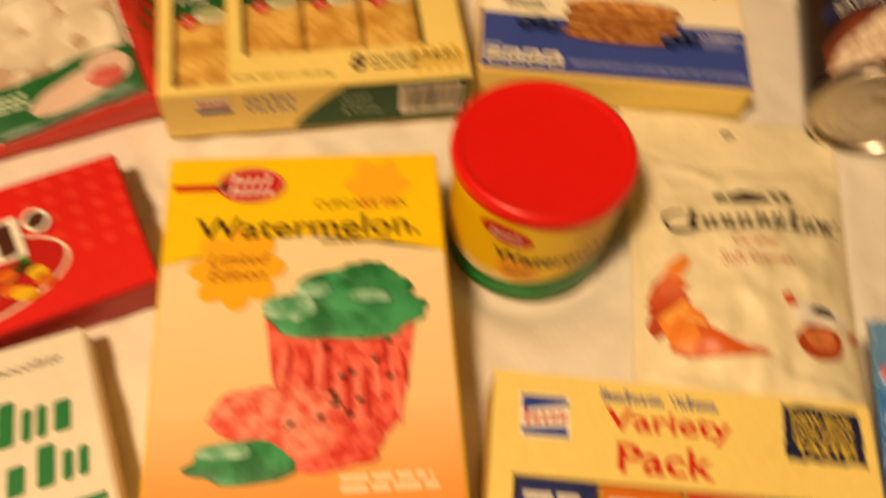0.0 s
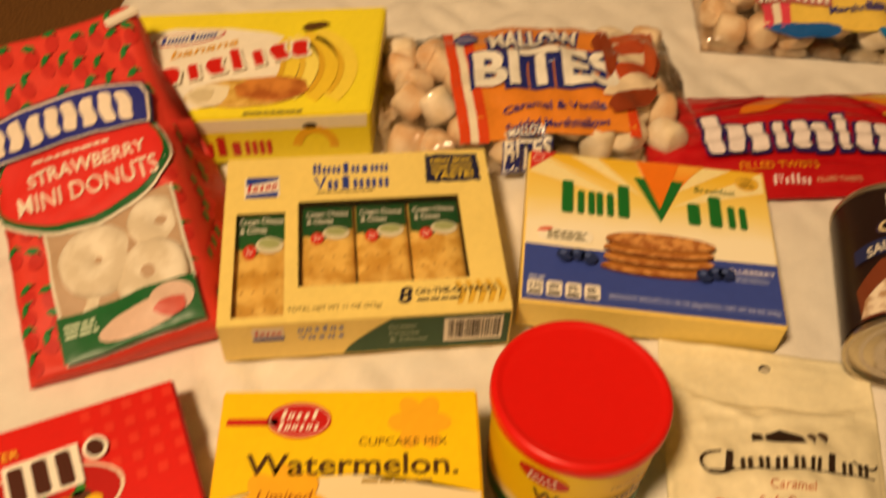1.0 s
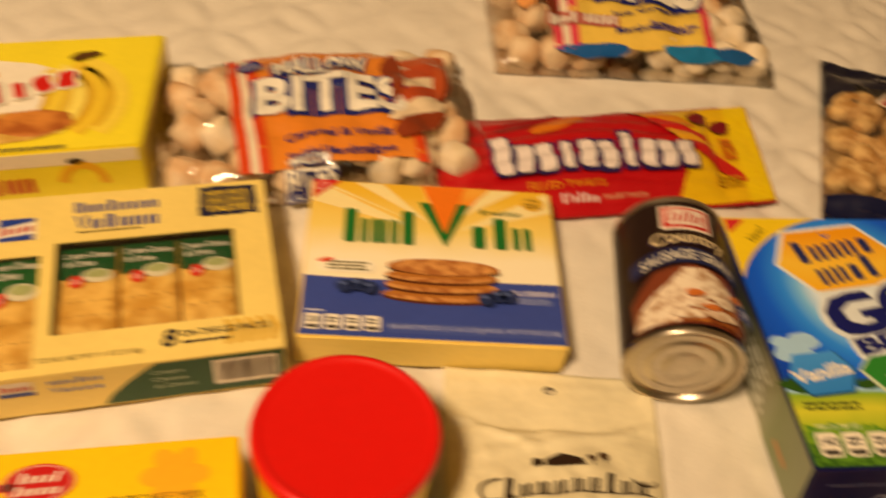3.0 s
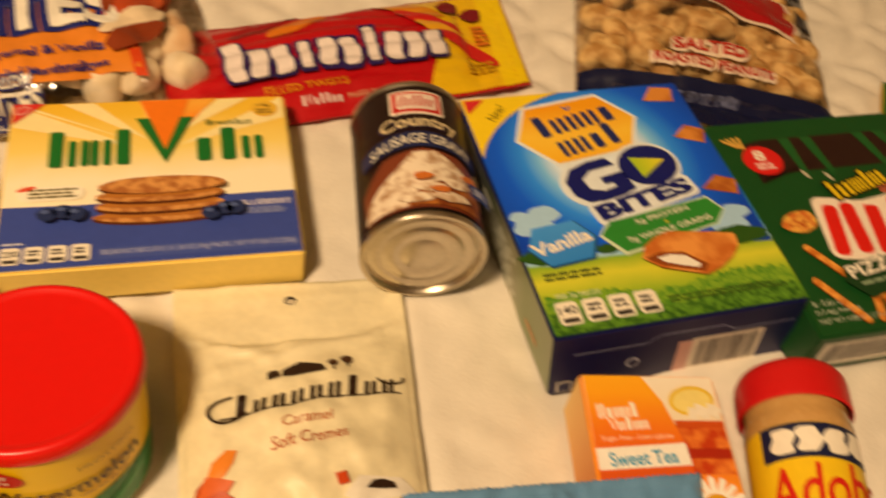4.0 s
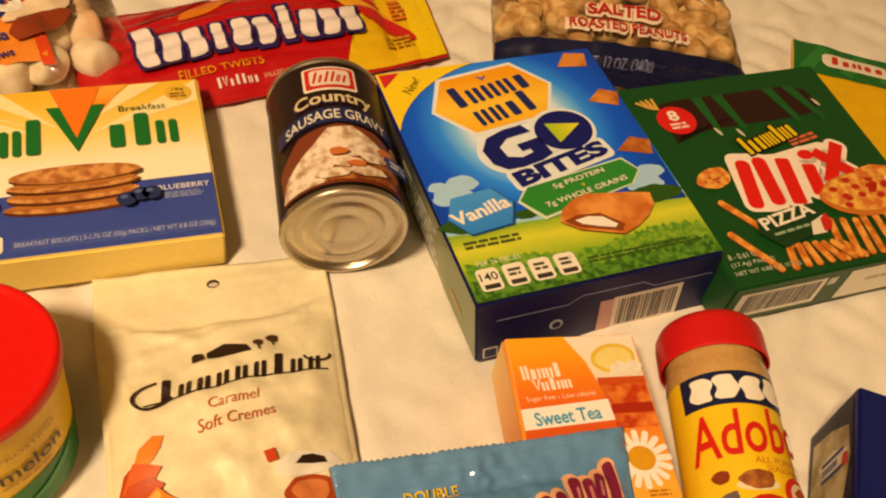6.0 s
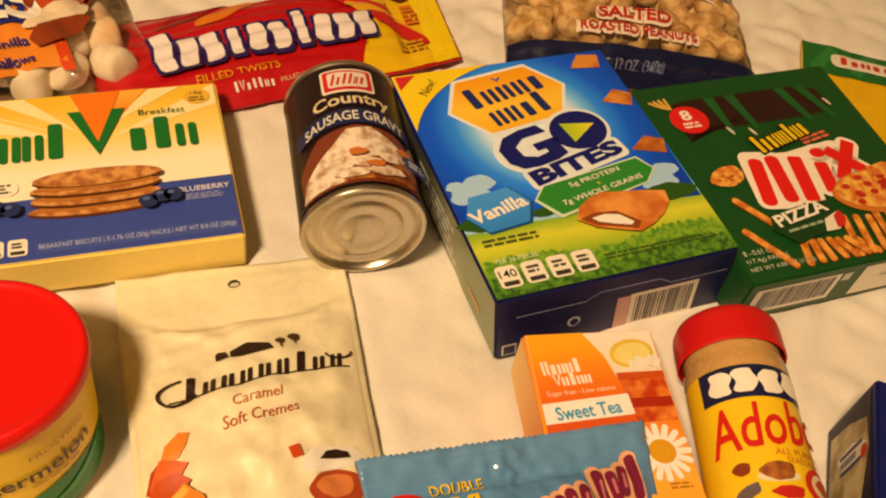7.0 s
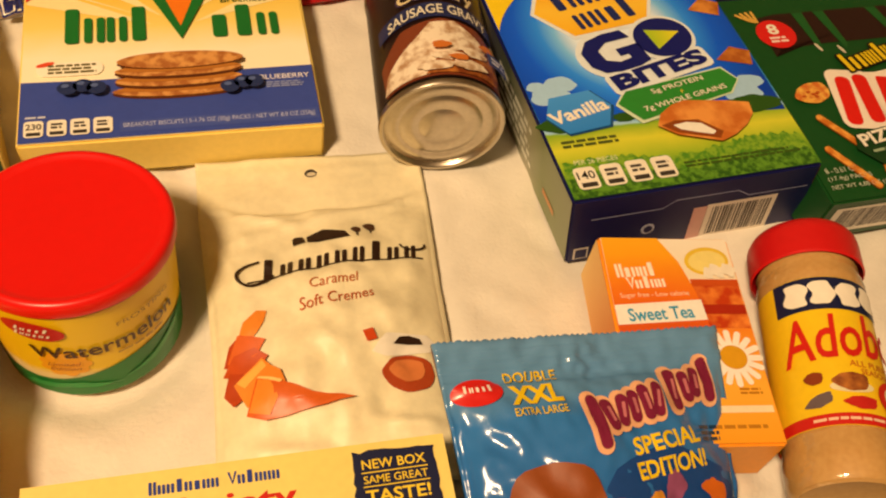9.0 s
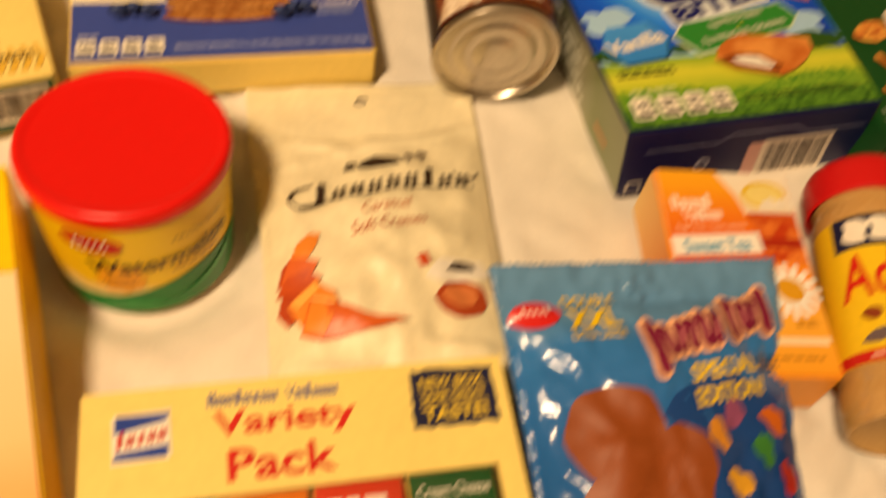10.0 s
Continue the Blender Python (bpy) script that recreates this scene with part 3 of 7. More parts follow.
PINK = speckled("cut_cupcake", "e0503c", "f49a80", 150, 0.75, 0.002)
LEAFY = speckled("pale_frosting", "4f9a6c", "a8d4b4", 90, 0.5, 0.002)
blob(side, "cupcake_picture", [(0.049, 0.098), (0.052, 0.070), (0.057, 0.044), (0.066, 0.036), (0.084, 0.0335), (0.100, 0.037), (0.108, 0.046), (0.113, 0.070), (0.117, 0.094), (0.083, 0.104)], CAKE, cake_box, 4)
rb = random.Random(12)
for k in range(14):
    fu, fv = 0.056 + 0.0042 * k, rb.uniform(0.055, 0.082)
    oval(side, "cupcake_fold", fu, fv, 0.0012, rb.uniform(0.008, 0.016), ink("c02a1c" if k % 2 else "f48a74"), cake_box, 5, rot=-6 + k, wob=0.12, seed=k)
for fu, fv, fr, fh, tone, k in ((0.085, 0.097, 0.036, 0.0135, FROST, 3), (0.089, 0.107, 0.028, 0.0120, FROST, 5), (0.094, 0.116, 0.014, 0.0070, FROST, 6), (0.060, 0.100, 0.012, 0.0065, LEAFY, 7), (0.071, 0.108, 0.009, 0.0040, LEAFY, 14), (0.096, 0.103, 0.010, 0.0030, LEAFY, 17)):
    relief("frosting_picture", cake_box, tone, fu, fv, fr, fh, 0.0434 + 0.00025 * k, 0.0014, k, 0.28)
relief("cupcake_picture", cake_box, PINK, 0.055, 0.049, 0.030, 0.0135, 0.0434, 0.001, 8, 0.25)
relief("cupcake_picture", cake_box, CAKE, 0.074, 0.035, 0.026, 0.0125, 0.0433, 0.001, 9, 0.25)
relief("cupcake_picture", cake_box, PINK, 0.066, 0.038, 0.014, 0.0080, 0.0440, 0.001, 10, 0.3)
relief("frosting_picture", cake_box, FROST, 0.041, 0.029, 0.023, 0.0095, 0.0438, 0.001, 12, 0.3)
relief("frosting_picture", cake_box, LEAFY, 0.033, 0.034, 0.012, 0.0035, 0.0446, 0.001, 13, 0.3)
rb = random.Random(2)
for k in range(16):
    oval(side, "chip_picture", rb.uniform(0.058, 0.106), rb.uniform(0.041, 0.084), 0.0017, 0.0013, ink("2a100c"), cake_box, 9, wob=0.1, n=10)
bars(side, 0.103, 0.018, 0.044, 0.009, 2, ink("f8e2b8"), cake_box, 3, seed=6)
bars(side, 0.022, 0.010, 0.026, 0.003, 1, ink("8a4a14"), cake_box, 3)

# vanilla snack bites box
TOAST = speckled("golden_crust", "a85a1c", "d88c3a", 70, 0.55)
go_box, side, near, left, right = carton("snack_bites_box", 0.2785, 0.366, 4.5, 0.150, 0.180, 0.049, ink("0b1050", 0.5), "blue and green vanilla snack box lying flat, navy end flap out", "snack box")
W, H = 0.151, 0.180
quad(side, "front_print", 0.0012, 0.0012, W - 0.0012, H - 0.0012, gradient("meadow_sky", 1, [(0.0, "2c5010"), (0.014, "4c8420"), (0.027, "9aba2c"), (0.040, "d8d83a"), (0.0505, "86b02c"), (0.052, "a8d4f0"), (0.064, "4aa2e4"), (0.09, "146cce"), (0.12, "0a48a8"), (0.19, "072a78")], scale=0.9), go_box, 1)
patch(side, "sky_print", [(0.0012, 0.0500), (0.050, 0.0495), (0.100, 0.0460), (W - 0.0022, 0.0420), (W - 0.0022, H - 0.0012), (0.0012, H - 0.0012)], radial("glowing_sky", 0.073, 0.120, 1.0, 0.9, [(0.028, "eaf6ff"), (0.039, "7cc4ff"), (0.048, "2f90ff"), (0.062, "0a5ce8"), (0.088, "0340bc"), (0.13, "022688")]), go_box, 2)
for k, (tu, tr) in enumerate(((0.012, 0.010), (0.032, 0.007), (0.05, 0.006), (0.118, 0.008), (0.132, 0.012), (0.143, 0.010))):
    oval(side, "tree_line_print", min(tu, W - 0.003 - tr * 1.3), 0.0515 - 0.05 * max(0, tu - 0.08), tr * 1.3, tr * 0.55, ink("2c5518"), go_box, 3 + 0.1 * k, wob=0.08, seed=k)
for k, (tu, tv, tr) in enumerate(((0.014, 0.073, 0.012), (0.022, 0.081, 0.010), (0.008, 0.081, 0.006), (0.129, 0.058, 0.012), (0.137, 0.066, 0.009))):
    oval(side, "cloud_print", tu, tv, tr, tr * 0.6, ink("a8d0f2"), go_box, 2.4 + 0.1 * k, wob=0.05, seed=k + 9)
rb = random.Random(40)
for lo_, hi_, tone in ((0.0, 0.0235, ("4f8a20", "86ae2e")), (0.0, 0.0130, ("2c5a12", "62962a"))):
    pts = [(0.0013, 0.0013), (W - 0.0025, 0.0013)]
    pts += [(0.1470 - 0.1440 * k / 70, hi_ + 0.003 * math.sin(k * 0.13) + rb.uniform(-0.0016, 0.0016)) for k in range(71)]
    patch(side, "grass_print", pts, speckled("grass_print", tone[0], tone[1], 330, 0.45, 0.0003), go_box, 2.2 if hi_ > 0.02 else 2.5)
pts = [(0.0013, H - 0.0013), (0.0013, 0.128)]
for k in range(1, 13):
    a, f = radians(7.5 * k), k / 12
    pts.append((0.0013 + 0.066 * (0.6 * (1 - math.cos(a)) + 0.4 * f), 0.128 + 0.0507 * (0.6 * math.sin(a) + 0.4 * f)))
patch(side, "yellow_corner", pts, ink("f4d21c"), go_box, 4)
words(side, "New!", 0.0205, 0.1645, 0.0062, 0.0155, ink("3a2c10"), go_box, 5, rot=48)
blob(side, "corner_flag", [(0.003, 0.177), (0.003, 0.165), (0.016, 0.177)], ink("d02a2e"), go_box, 6)
HEX = lambda cu, cv, ru, rv: [(cu + ru, cv), (cu + ru * 0.62, cv + rv), (cu - ru * 0.62, cv + rv), (cu - ru, cv), (cu - ru * 0.62, cv - rv), (cu + ru * 0.62, cv - rv)]
GLOW = ink("e6eef2")
blob(side, "honey_badge", HEX(0.067, 0.1445, 0.0430, 0.0265), GLOW, go_box, 4, rot=8)
blob(side, "honey_badge", HEX(0.067, 0.1445, 0.0405, 0.0240), gradient("honey_badge", 1, [(0.12, "f6b61c"), (0.145, "f9c93c"), (0.17, "f2a312")]), go_box, 5, rot=8)
wordmark(side, "|oooi", 0.067, 0.1530, 0.018, 0.058, NAVY, go_box, 6, rot=12, fill=0.86)
wordmark(side, "ooi|", 0.070, 0.1345, 0.018, 0.044, NAVY, go_box, 6, rot=12, fill=0.86)
wordmark(side, "v", 0.066, 0.1625, 0.004, 0.008, ink("2a5ab0"), go_box, 6)
G_INK = ink("11196a")
G_PTS = [(-0.2, -1.0), (0.55, -1.0), (1.0, -0.85), (1.0, 0.10), (0.15, 0.10), (0.15, -0.28), (0.45, -0.28), (0.45, -0.5), (0.0, -0.55), (-0.4, -0.3), (-0.42, 0.25), (0.0, 0.55), (0.9, 0.5), (0.75, 0.95), (0.1, 1.0), (-0.6, 0.85), (-1.0, 0.35), (-1.0, -0.4), (-0.7, -0.85)]
TURN = lambda cu, cv, a, x, y: (cu + x * math.cos(radians(a)) - y * math.sin(radians(a)), cv + x * math.sin(radians(a)) + y * math.cos(radians(a)))
oval(side, "play_mark", 0.0625, 0.0995, 0.0235, 0.0195, GLOW, go_box, 5, rot=12)
oval(side, "play_mark", 0.0985, 0.1080, 0.0215, 0.0190, GLOW, go_box, 6, rot=12)
patch(side, "play_mark", [TURN(0.0625, 0.1000, 12, 0.0190 * x, 0.0155 * y) for x, y in G_PTS], G_INK, go_box, 8)
oval(side, "play_mark", 0.0985, 0.1080, 0.0190, 0.0162, G_INK, go_box, 8, rot=12)
blob(side, "play_mark", [TURN(0.0985, 0.1080, 12, x, y) for x, y in ((-0.0085, 0.0090), (-0.0085, -0.0085), (0.0125, 0.0005))], gradient("play_mark", 0, [(0.08, "2a8a3a"), (0.095, "a8c828"), (0.12, "f0e030")]), go_box, 9)
quad(side, "name_plate", 0.0495, 0.0735, 0.1215, 0.0905, GLOW, go_box, 7, rnd=0.004, rot=13)
words(side, "BITES", 0.0855, 0.0822, 0.0120, 0.066, G_INK, go_box, 9, rot=13, fat=0.05)
RIB = [(0.0575, 0.0685), (0.1225, 0.0775), (0.1290, 0.0675), (0.1205, 0.0585), (0.0595, 0.0462), (0.0495, 0.0600)]
blob(side, "green_ribbon", [(a + (a - 0.090) * 0.04, b + (b - 0.063) * 0.12) for a, b in RIB], ink("d8e8c8"), go_box, 6)
blob(side, "green_ribbon", RIB, ink("2f8a32"), go_box, 8)
words(side, "5g PROTEIN", 0.090, 0.0680, 0.0046, 0.036, WHITE, go_box, 10, rot=10, fat=0.008)
words(side, "+", 0.0905, 0.0632, 0.0026, 0.0026, ink("f0d040"), go_box, 10)
words(side, "7g WHOLE GRAINS", 0.091, 0.0577, 0.0048, 0.057, WHITE, go_box, 10, rot=10, fat=0.008)
blob(side, "flavour_badge", HEX(0.0262, 0.0582, 0.0212, 0.0142), ink("174a7c"), go_box, 4, rot=6)
blob(side, "flavour_badge", HEX(0.0255, 0.0588, 0.0203, 0.0136), gradient("vanilla_badge", 1, [(0.05, "2f84dc"), (0.08, "489cf0"), (0.09, "58acf4")]), go_box, 5, rot=6)
words(side, "Vanilla", 0.0250, 0.0588, 0.0090, 0.037, WHITE, go_box, 6, rot=12, fat=0.03)
PILLOW = speckled("golden_pillow", "c46a22", "e89a48", 60, 0.55, 0.0008)
PIL = [(0.0650, 0.0400), (0.0700, 0.0480), (0.0790, 0.0535), (0.0880, 0.0560), (0.0990, 0.0540), (0.1120, 0.0520), (0.1265, 0.0485), (0.1250, 0.0400), (0.1180, 0.0330), (0.1080, 0.0270), (0.0975, 0.0235), (0.0850, 0.0280), (0.0740, 0.0320)]
blob(side, "biscuit_picture", PIL, PILLOW, go_box, 11)
blob(side, "biscuit_picture", [(0.0670, 0.0395), (0.0760, 0.0420), (0.0900, 0.0405), (0.1010, 0.0300), (0.0970, 0.0255), (0.0850, 0.0295), (0.0745, 0.0335)], ink("8a4416"), go_box, 12)
blob(side, "filling_picture", [(0.0735, 0.0385), (0.0820, 0.0395), (0.0900, 0.0375), (0.0965, 0.0305), (0.0940, 0.0285), (0.0850, 0.0315), (0.0765, 0.0350)], ink("f4efe4"), go_box, 13)
for cu, cv, rr_, ro in ((0.1320, 0.1685, 0.0125, 20), (0.1385, 0.131, 0.012, -25), (0.1385, 0.087, 0.0135, -20)):
    blob(side, "biscuit_picture", [(cu - rr_, cv - 0.003), (cu - rr_ * 0.1, cv + 0.008), (min(cu + rr_, W - 0.002), cv + 0.004), (min(cu + rr_ * 0.6, W - 0.002), cv - 0.008)], TOAST, go_box, 4, rot=ro * 0.3)
facts(side, 0.0065, 0.0065, 0.0125, 0.0145, 4, go_box, "140", 3, 0.2)
words(side, "PER 26 PIECES", 0.022, 0.0245, 0.003, 0.025, ink("e4e6c0"), go_box, 3)
bars(side, 0.026, 0.0375, 0.037, 0.0062, 2, ink("4c5a24"), go_box, 3)
bars(side, 0.108, 0.013, 0.076, 0.0050, 2, ink("3c5418"), go_box, 3, seed=2)
oval(near, "recycling_mark", 0.048, 0.019, 0.0042, 0.0042, ink("c8cce0"), go_box, 1, n=12)
oval(near, "recycling_mark", 0.048, 0.019, 0.0028, 0.0028, ink("0b1050", 0.5), go_box, 2, n=12)
barcode(near, 0.083, 0.002, 0.128, 0.031, go_box, 1)
quad(near, "pink_code_panel", 0.0745, 0.002, 0.0835, 0.030, ink("d8a8a0"), go_box, 1)
quad(near, "corner_print", 0.004, 0.003, 0.013, 0.012, ink("e8e2d8"), go_box, 1)
quad(near, "corner_print", 0.005, 0.004, 0.012, 0.011, ink("0b1050", 0.5), go_box, 2)
pv = [0.0335, 0.0335, 0.0385, 0.0385, 0.0335, 0.0335]
pu = [0.012, 0.054, 0.062, 0.100, 0.108, 0.146]
for k in range(5):
    bm = bmesh.new()
    for du in (0, 1):
        for dv in (0, 0.0006):
            bm.verts.new(near.at(pu[k + du], pv[k + du] + dv, 1))
    bm.verts.ensure_lookup_table()
    bm.faces.new([bm.verts[i] for i in (0, 2, 3, 1)])
    part("flap_slit", bm, ink("a8b0d8"), go_box)
quad(left, "side_print", 0.001, 0.001, H - 0.001, 0.048, gradient("side_meadow", 1, [(0.0, "8c9478"), (0.05, "7c8a58"), (0.075, "a8a68c"), (0.11, "54604a"), (0.14, "4a4c58"), (0.18, "b8a440")]), go_box, 1)
quad(left, "side_print", 0.140, 0.014, 0.158, 0.018, ink("c88a4c"), go_box, 2)
bars(left, 0.09, 0.024, 0.06, 0.03, 5, ink("e8eadc"), go_box, 2, seed=8)
quad(right, "side_print", 0.001, 0.001, 0.03, 0.047, ink("7a3a18"), go_box, 1)

# the carton has settled askew into the pad
for ch in go_box.children_recursive:
    for v in ch.data.vertices:
        deep = 0.049 - v.co.z
        v.co.x += 0.20 * max(deep, 0)
        v.co.z = 0.049 - deep * (1.18 if deep > 0 else 1)

# pizza snack sticks box
stick_box, side, near, left, right = carton("snack_sticks_box", 0.4325, 0.360, 3.0, 0.157, 0.166, 0.036, ink("134a1d"), "dark green pizza snack sticks box lying flat beside the blue box", "snack box", rx=1.2)
W, H = 0.157, 0.166
pts = [(0.020, 0.112), (0.026, 0.118), (0.060, 0.120), (0.110, 0.120), (0.132, 0.122), (0.139, 0.130), (0.136, 0.144), (0.120, 0.149), (0.035, 0.149), (0.020, 0.146)]
blob(side, "dark_arch", pts, ink("2c1712"), stick_box, 1)
for k, uu in enumerate((0.048, 0.064, 0.104, 0.120)):
    blob(side, "arch_stripe", [(uu, 0.1485), (uu + 0.008, 0.1485), (uu + 0.0075 + 0.003 * k, 0.118), (uu + 0.004 + 0.003 * k, 0.113)], ink("1c5a26"), stick_box, 2)
for uu, vv in ((0.067, 0.113), (0.137, 0.130), (0.052, 0.1165)):
    oval(side, "highlight_print", uu, vv, 0.0012, 0.004, ink("d0c8b0"), stick_box, 3, rot=20)
oval(side, "count_badge", 0.0285, 0.131, 0.0135, 0.0125, ink("d8201c"), stick_box, 3)
words(side, "8", 0.0275, 0.135, 0.009, 0.0075, WHITE, stick_box, 4, fat=0.03)
bars(side, 0.0285, 0.126, 0.013, 0.006, 2, ink("f6d8d0"), stick_box, 4)
for k in range(4):
    quad(side, "wheat_picture", 0.0105 + 0.0028 * k, 0.1415, 0.0125 + 0.0028 * k, 0.1525, ink("dcae50"), stick_box, 4, rot=50 - 16 * k, rnd=0.001)
CLOUD = [(0.034, 0.060), (0.044, 0.048), (0.066, 0.046), (0.085, 0.050), (0.105, 0.054), (0.124, 0.060), (0.132, 0.076), (0.133, 0.096), (0.120, 0.100), (0.100, 0.098), (0.078, 0.095), (0.060, 0.097), (0.044, 0.093), (0.036, 0.080)]
CREAMY = ink("f6e8d8")
blob(side, "name_cloud", [(0.084 + (a - 0.084) * 0.86, 0.072 + (b - 0.072) * 0.84) for a, b in CLOUD], CREAMY, stick_box, 3)
for a0, b0, a1, b1, ro in ((0.0395, 0.0475, 0.0695, 0.0955, -10), (0.0690, 0.0455, 0.0860, 0.0905, -12), (0.0860, 0.0495, 0.1025, 0.0825, -12), (0.0935, 0.0685, 0.1380, 0.0845, 52), (0.0975, 0.0680, 0.1345, 0.0840, -52)):
    quad(side, "name_cloud", a0, b0, a1, b1, CREAMY, stick_box, 4, rot=ro, rnd=0.006)
oval(side, "name_cloud", 0.1000, 0.0865, 0.0090, 0.0078, CREAMY, stick_box, 4)
wordmark(side, "|iioo|oi", 0.082, 0.1050, 0.015, 0.046, ink("e8c81a"), stick_box, 6, rot=14, fill=0.9, edge=ink("20180c"))
RED = ink("dd1f14")
quad(side, "brand_mark", 0.0435, 0.0510, 0.0535, 0.0905, RED, stick_box, 5, rot=-14, rnd=0.004)
quad(side, "brand_mark", 0.0575, 0.0510, 0.0675, 0.0905, RED, stick_box, 5, rot=-8, rnd=0.004)
quad(side, "brand_mark", 0.0725, 0.0490, 0.0825, 0.0870, RED, stick_box, 5, rot=-12, rnd=0.002)
quad(side, "brand_mark", 0.0895, 0.0530, 0.0990, 0.0790, RED, stick_box, 5, rot=-12, rnd=0.002)
oval(side, "brand_mark", 0.1000, 0.0865, 0.0055, 0.0042, RED, stick_box, 5)
quad(side, "brand_mark", 0.0965, 0.0720, 0.1350, 0.0810, RED, stick_box, 5, rot=52, rnd=0.001)
quad(side, "brand_mark", 0.1010, 0.0715, 0.1310, 0.0805, RED, stick_box, 6, rot=-52, rnd=0.001)
bars(side, 0.108, 0.1000, 0.026, 0.007, 2, ink("d86a50"), stick_box, 5, rot=10)
CHEESE = speckled("pizza_cheese", "d0702a", "eeb850", 160, 0.6, 0.001)
CRUST = ink("c8752a")
oval(side, "pizza_picture", 0.1215, 0.0485, 0.0325, 0.0175, CRUST, stick_box, 7, wob=0.02)
oval(side, "pizza_picture", 0.1215, 0.0500, 0.0300, 0.0150, CHEESE, stick_box, 8, wob=0.03)
blob(side, "pizza_picture", [(0.122, 0.0600), (0.152, 0.0560), (0.154, 0.0640), (0.138, 0.0690), (0.124, 0.0670)], CHEESE, stick_box, 11)
oval(side, "pizza_picture", 0.0275, 0.0792, 0.0125, 0.0078, CHEESE, stick_box, 6, wob=0.04, rot=14)
rb = random.Random(7)
for k in range(15):
    a, r = rb.uniform(0, 6.28), math.sqrt(rb.random())
    oval(side, "pepperoni_picture", 0.1215 + 0.026 * r * math.cos(a), 0.0500 + 0.012 * r * math.sin(a), 0.0030, 0.0022, ink("b82a1a"), stick_box, 9 + k % 2, n=12)
for k in range(6):
    oval(side, "pepperoni_picture", 0.0275 + rb.uniform(-0.008, 0.008), 0.0792 + rb.uniform(-0.004, 0.004), 0.0016, 0.001, ink("b8501a"), stick_box, 7 + k % 2, n=8)
for k, (pu_, pv_) in enumerate(((0.1435, 0.0545), (0.1465, 0.0480))):
    oval(side, "olive_picture", pu_, pv_, 0.0034, 0.0040, ink("f0e6d4"), stick_box, 12, n=14)
    oval(side, "olive_picture", pu_, pv_, 0.0016, 0.0022, ink("2a1a14"), stick_box, 13, n=10)
STICKM = speckled("baked_stick", "c8701c", "f0a848", 140, 0.6, 0.001)
STICKD = ink("8a4412")


def stick(u0, v0, u1, v1, layer):
    """One printed stick between two spots, with its darker edge."""
    long, ang = math.hypot(u1 - u0, v1 - v0) / 2, math.degrees(math.atan2(v1 - v0, u1 - u0))
    cu_, cv_ = (u0 + u1) / 2, (v0 + v1) / 2
    quad(side, "stick_picture", cu_ - long, cv_ - 0.0030, cu_ + long, cv_ + 0.0024, STICKD, stick_box, layer, rot=ang, rnd=0.002)
    quad(side, "stick_picture", cu_ - long, cv_ - 0.0022, cu_ + long, cv_ + 0.0024, STICKM, stick_box, layer + 1, rot=ang, rnd=0.002)


stick(0.0215, 0.0620, 0.050, 0.0200, 3)
stick(0.0150, 0.0385, 0.0350, 0.0060, 3)
for k in range(7):
    stick(0.0480 + 0.0055 * k, 0.0240 - 0.0008 * k, 0.0430 + 0.0085 * k, 0.0050, 3 + 2 * (k % 2))
for k in range(7):
    stick(0.0855 + 0.0078 * k, 0.0360 - 0.002 * (k % 3), 0.0790 + 0.0088 * k, 0.0045, 3 + 2 * (k % 3))
blob(side, "flavour_ribbon", [(0.033, 0.0330), (0.037, 0.0440), (0.058, 0.0470), (0.080, 0.0480), (0.083, 0.0360), (0.066, 0.0250), (0.044, 0.0200)], ink("173d1c"), stick_box, 9)
blob(side, "flavour_ribbon", [(0.066, 0.0250), (0.070, 0.0340), (0.081, 0.0380), (0.0825, 0.0330), (0.076, 0.0250)], ink("e8e0cc"), stick_box, 10)
blob(side, "flavour_ribbon", [(0.0745, 0.0260), (0.077, 0.0350), (0.0825, 0.0385), (0.084, 0.0320), (0.080, 0.0260)], ink("c82a20"), stick_box, 12)
words(side, "PIZZA", 0.0565, 0.0408, 0.0090, 0.040, WHITE, stick_box, 13, rot=9, fat=0.03)
bars(side, 0.056, 0.0310, 0.030, 0.0032, 1, ink("9ab090"), stick_box, 13, rot=6)
words(side, "8 - 0.61 OZ", 0.0165, 0.0215, 0.0038, 0.022, ink("c8d0b8"), stick_box, 4)
words(side, "(17.4g) PACKS", 0.0190, 0.0155, 0.0038, 0.029, ink("c8d0b8"), stick_box, 4)
words(side, "NET WT 4.88 OZ (138g)", 0.0260, 0.0095, 0.0038, 0.044, ink("c8d0b8"), stick_box, 4)
barcode(near, 0.006, 0.006, 0.066, 0.030, stick_box, 1, 5)
quad(near, "label_panel", 0.082, 0.004, 0.150, 0.032, ink("ece4d2"), stick_box, 1)
bars(near, 0.118, 0.020, 0.04, 0.004, 1, ink("b8b0a0"), stick_box, 2)
quad(near, "corner_print", 0.068, 0.022, 0.074, 0.029, ink("c8d0c0"), stick_box, 1)

# banana cake box
banana_box, side, near, left, right = carton("cake_box", -0.2985, 0.5395, 13.0, 0.194, 0.126, 0.042, ink("f0de2c"), "yellow and white banana cake box lying flat behind the cracker box", "snack box")
W, H = 0.192, 0.126
quad(side, "front_print", 0.0012, 0.0012, W - 0.0012, H - 0.0012, ink("f6e430"), banana_box, 1)
pts = [(0.0015, 0.010), (0.0015, 0.094), (0.040, 0.106), (0.080, 0.104), (0.110, 0.097), (0.130, 0.087), (0.146, 0.068), (0.152, 0.050), (0.150, 0.030), (0.130, 0.016), (0.06, 0.010)]
blob(side, "white_swoosh", pts, ink("f6eedc"), banana_box, 2)
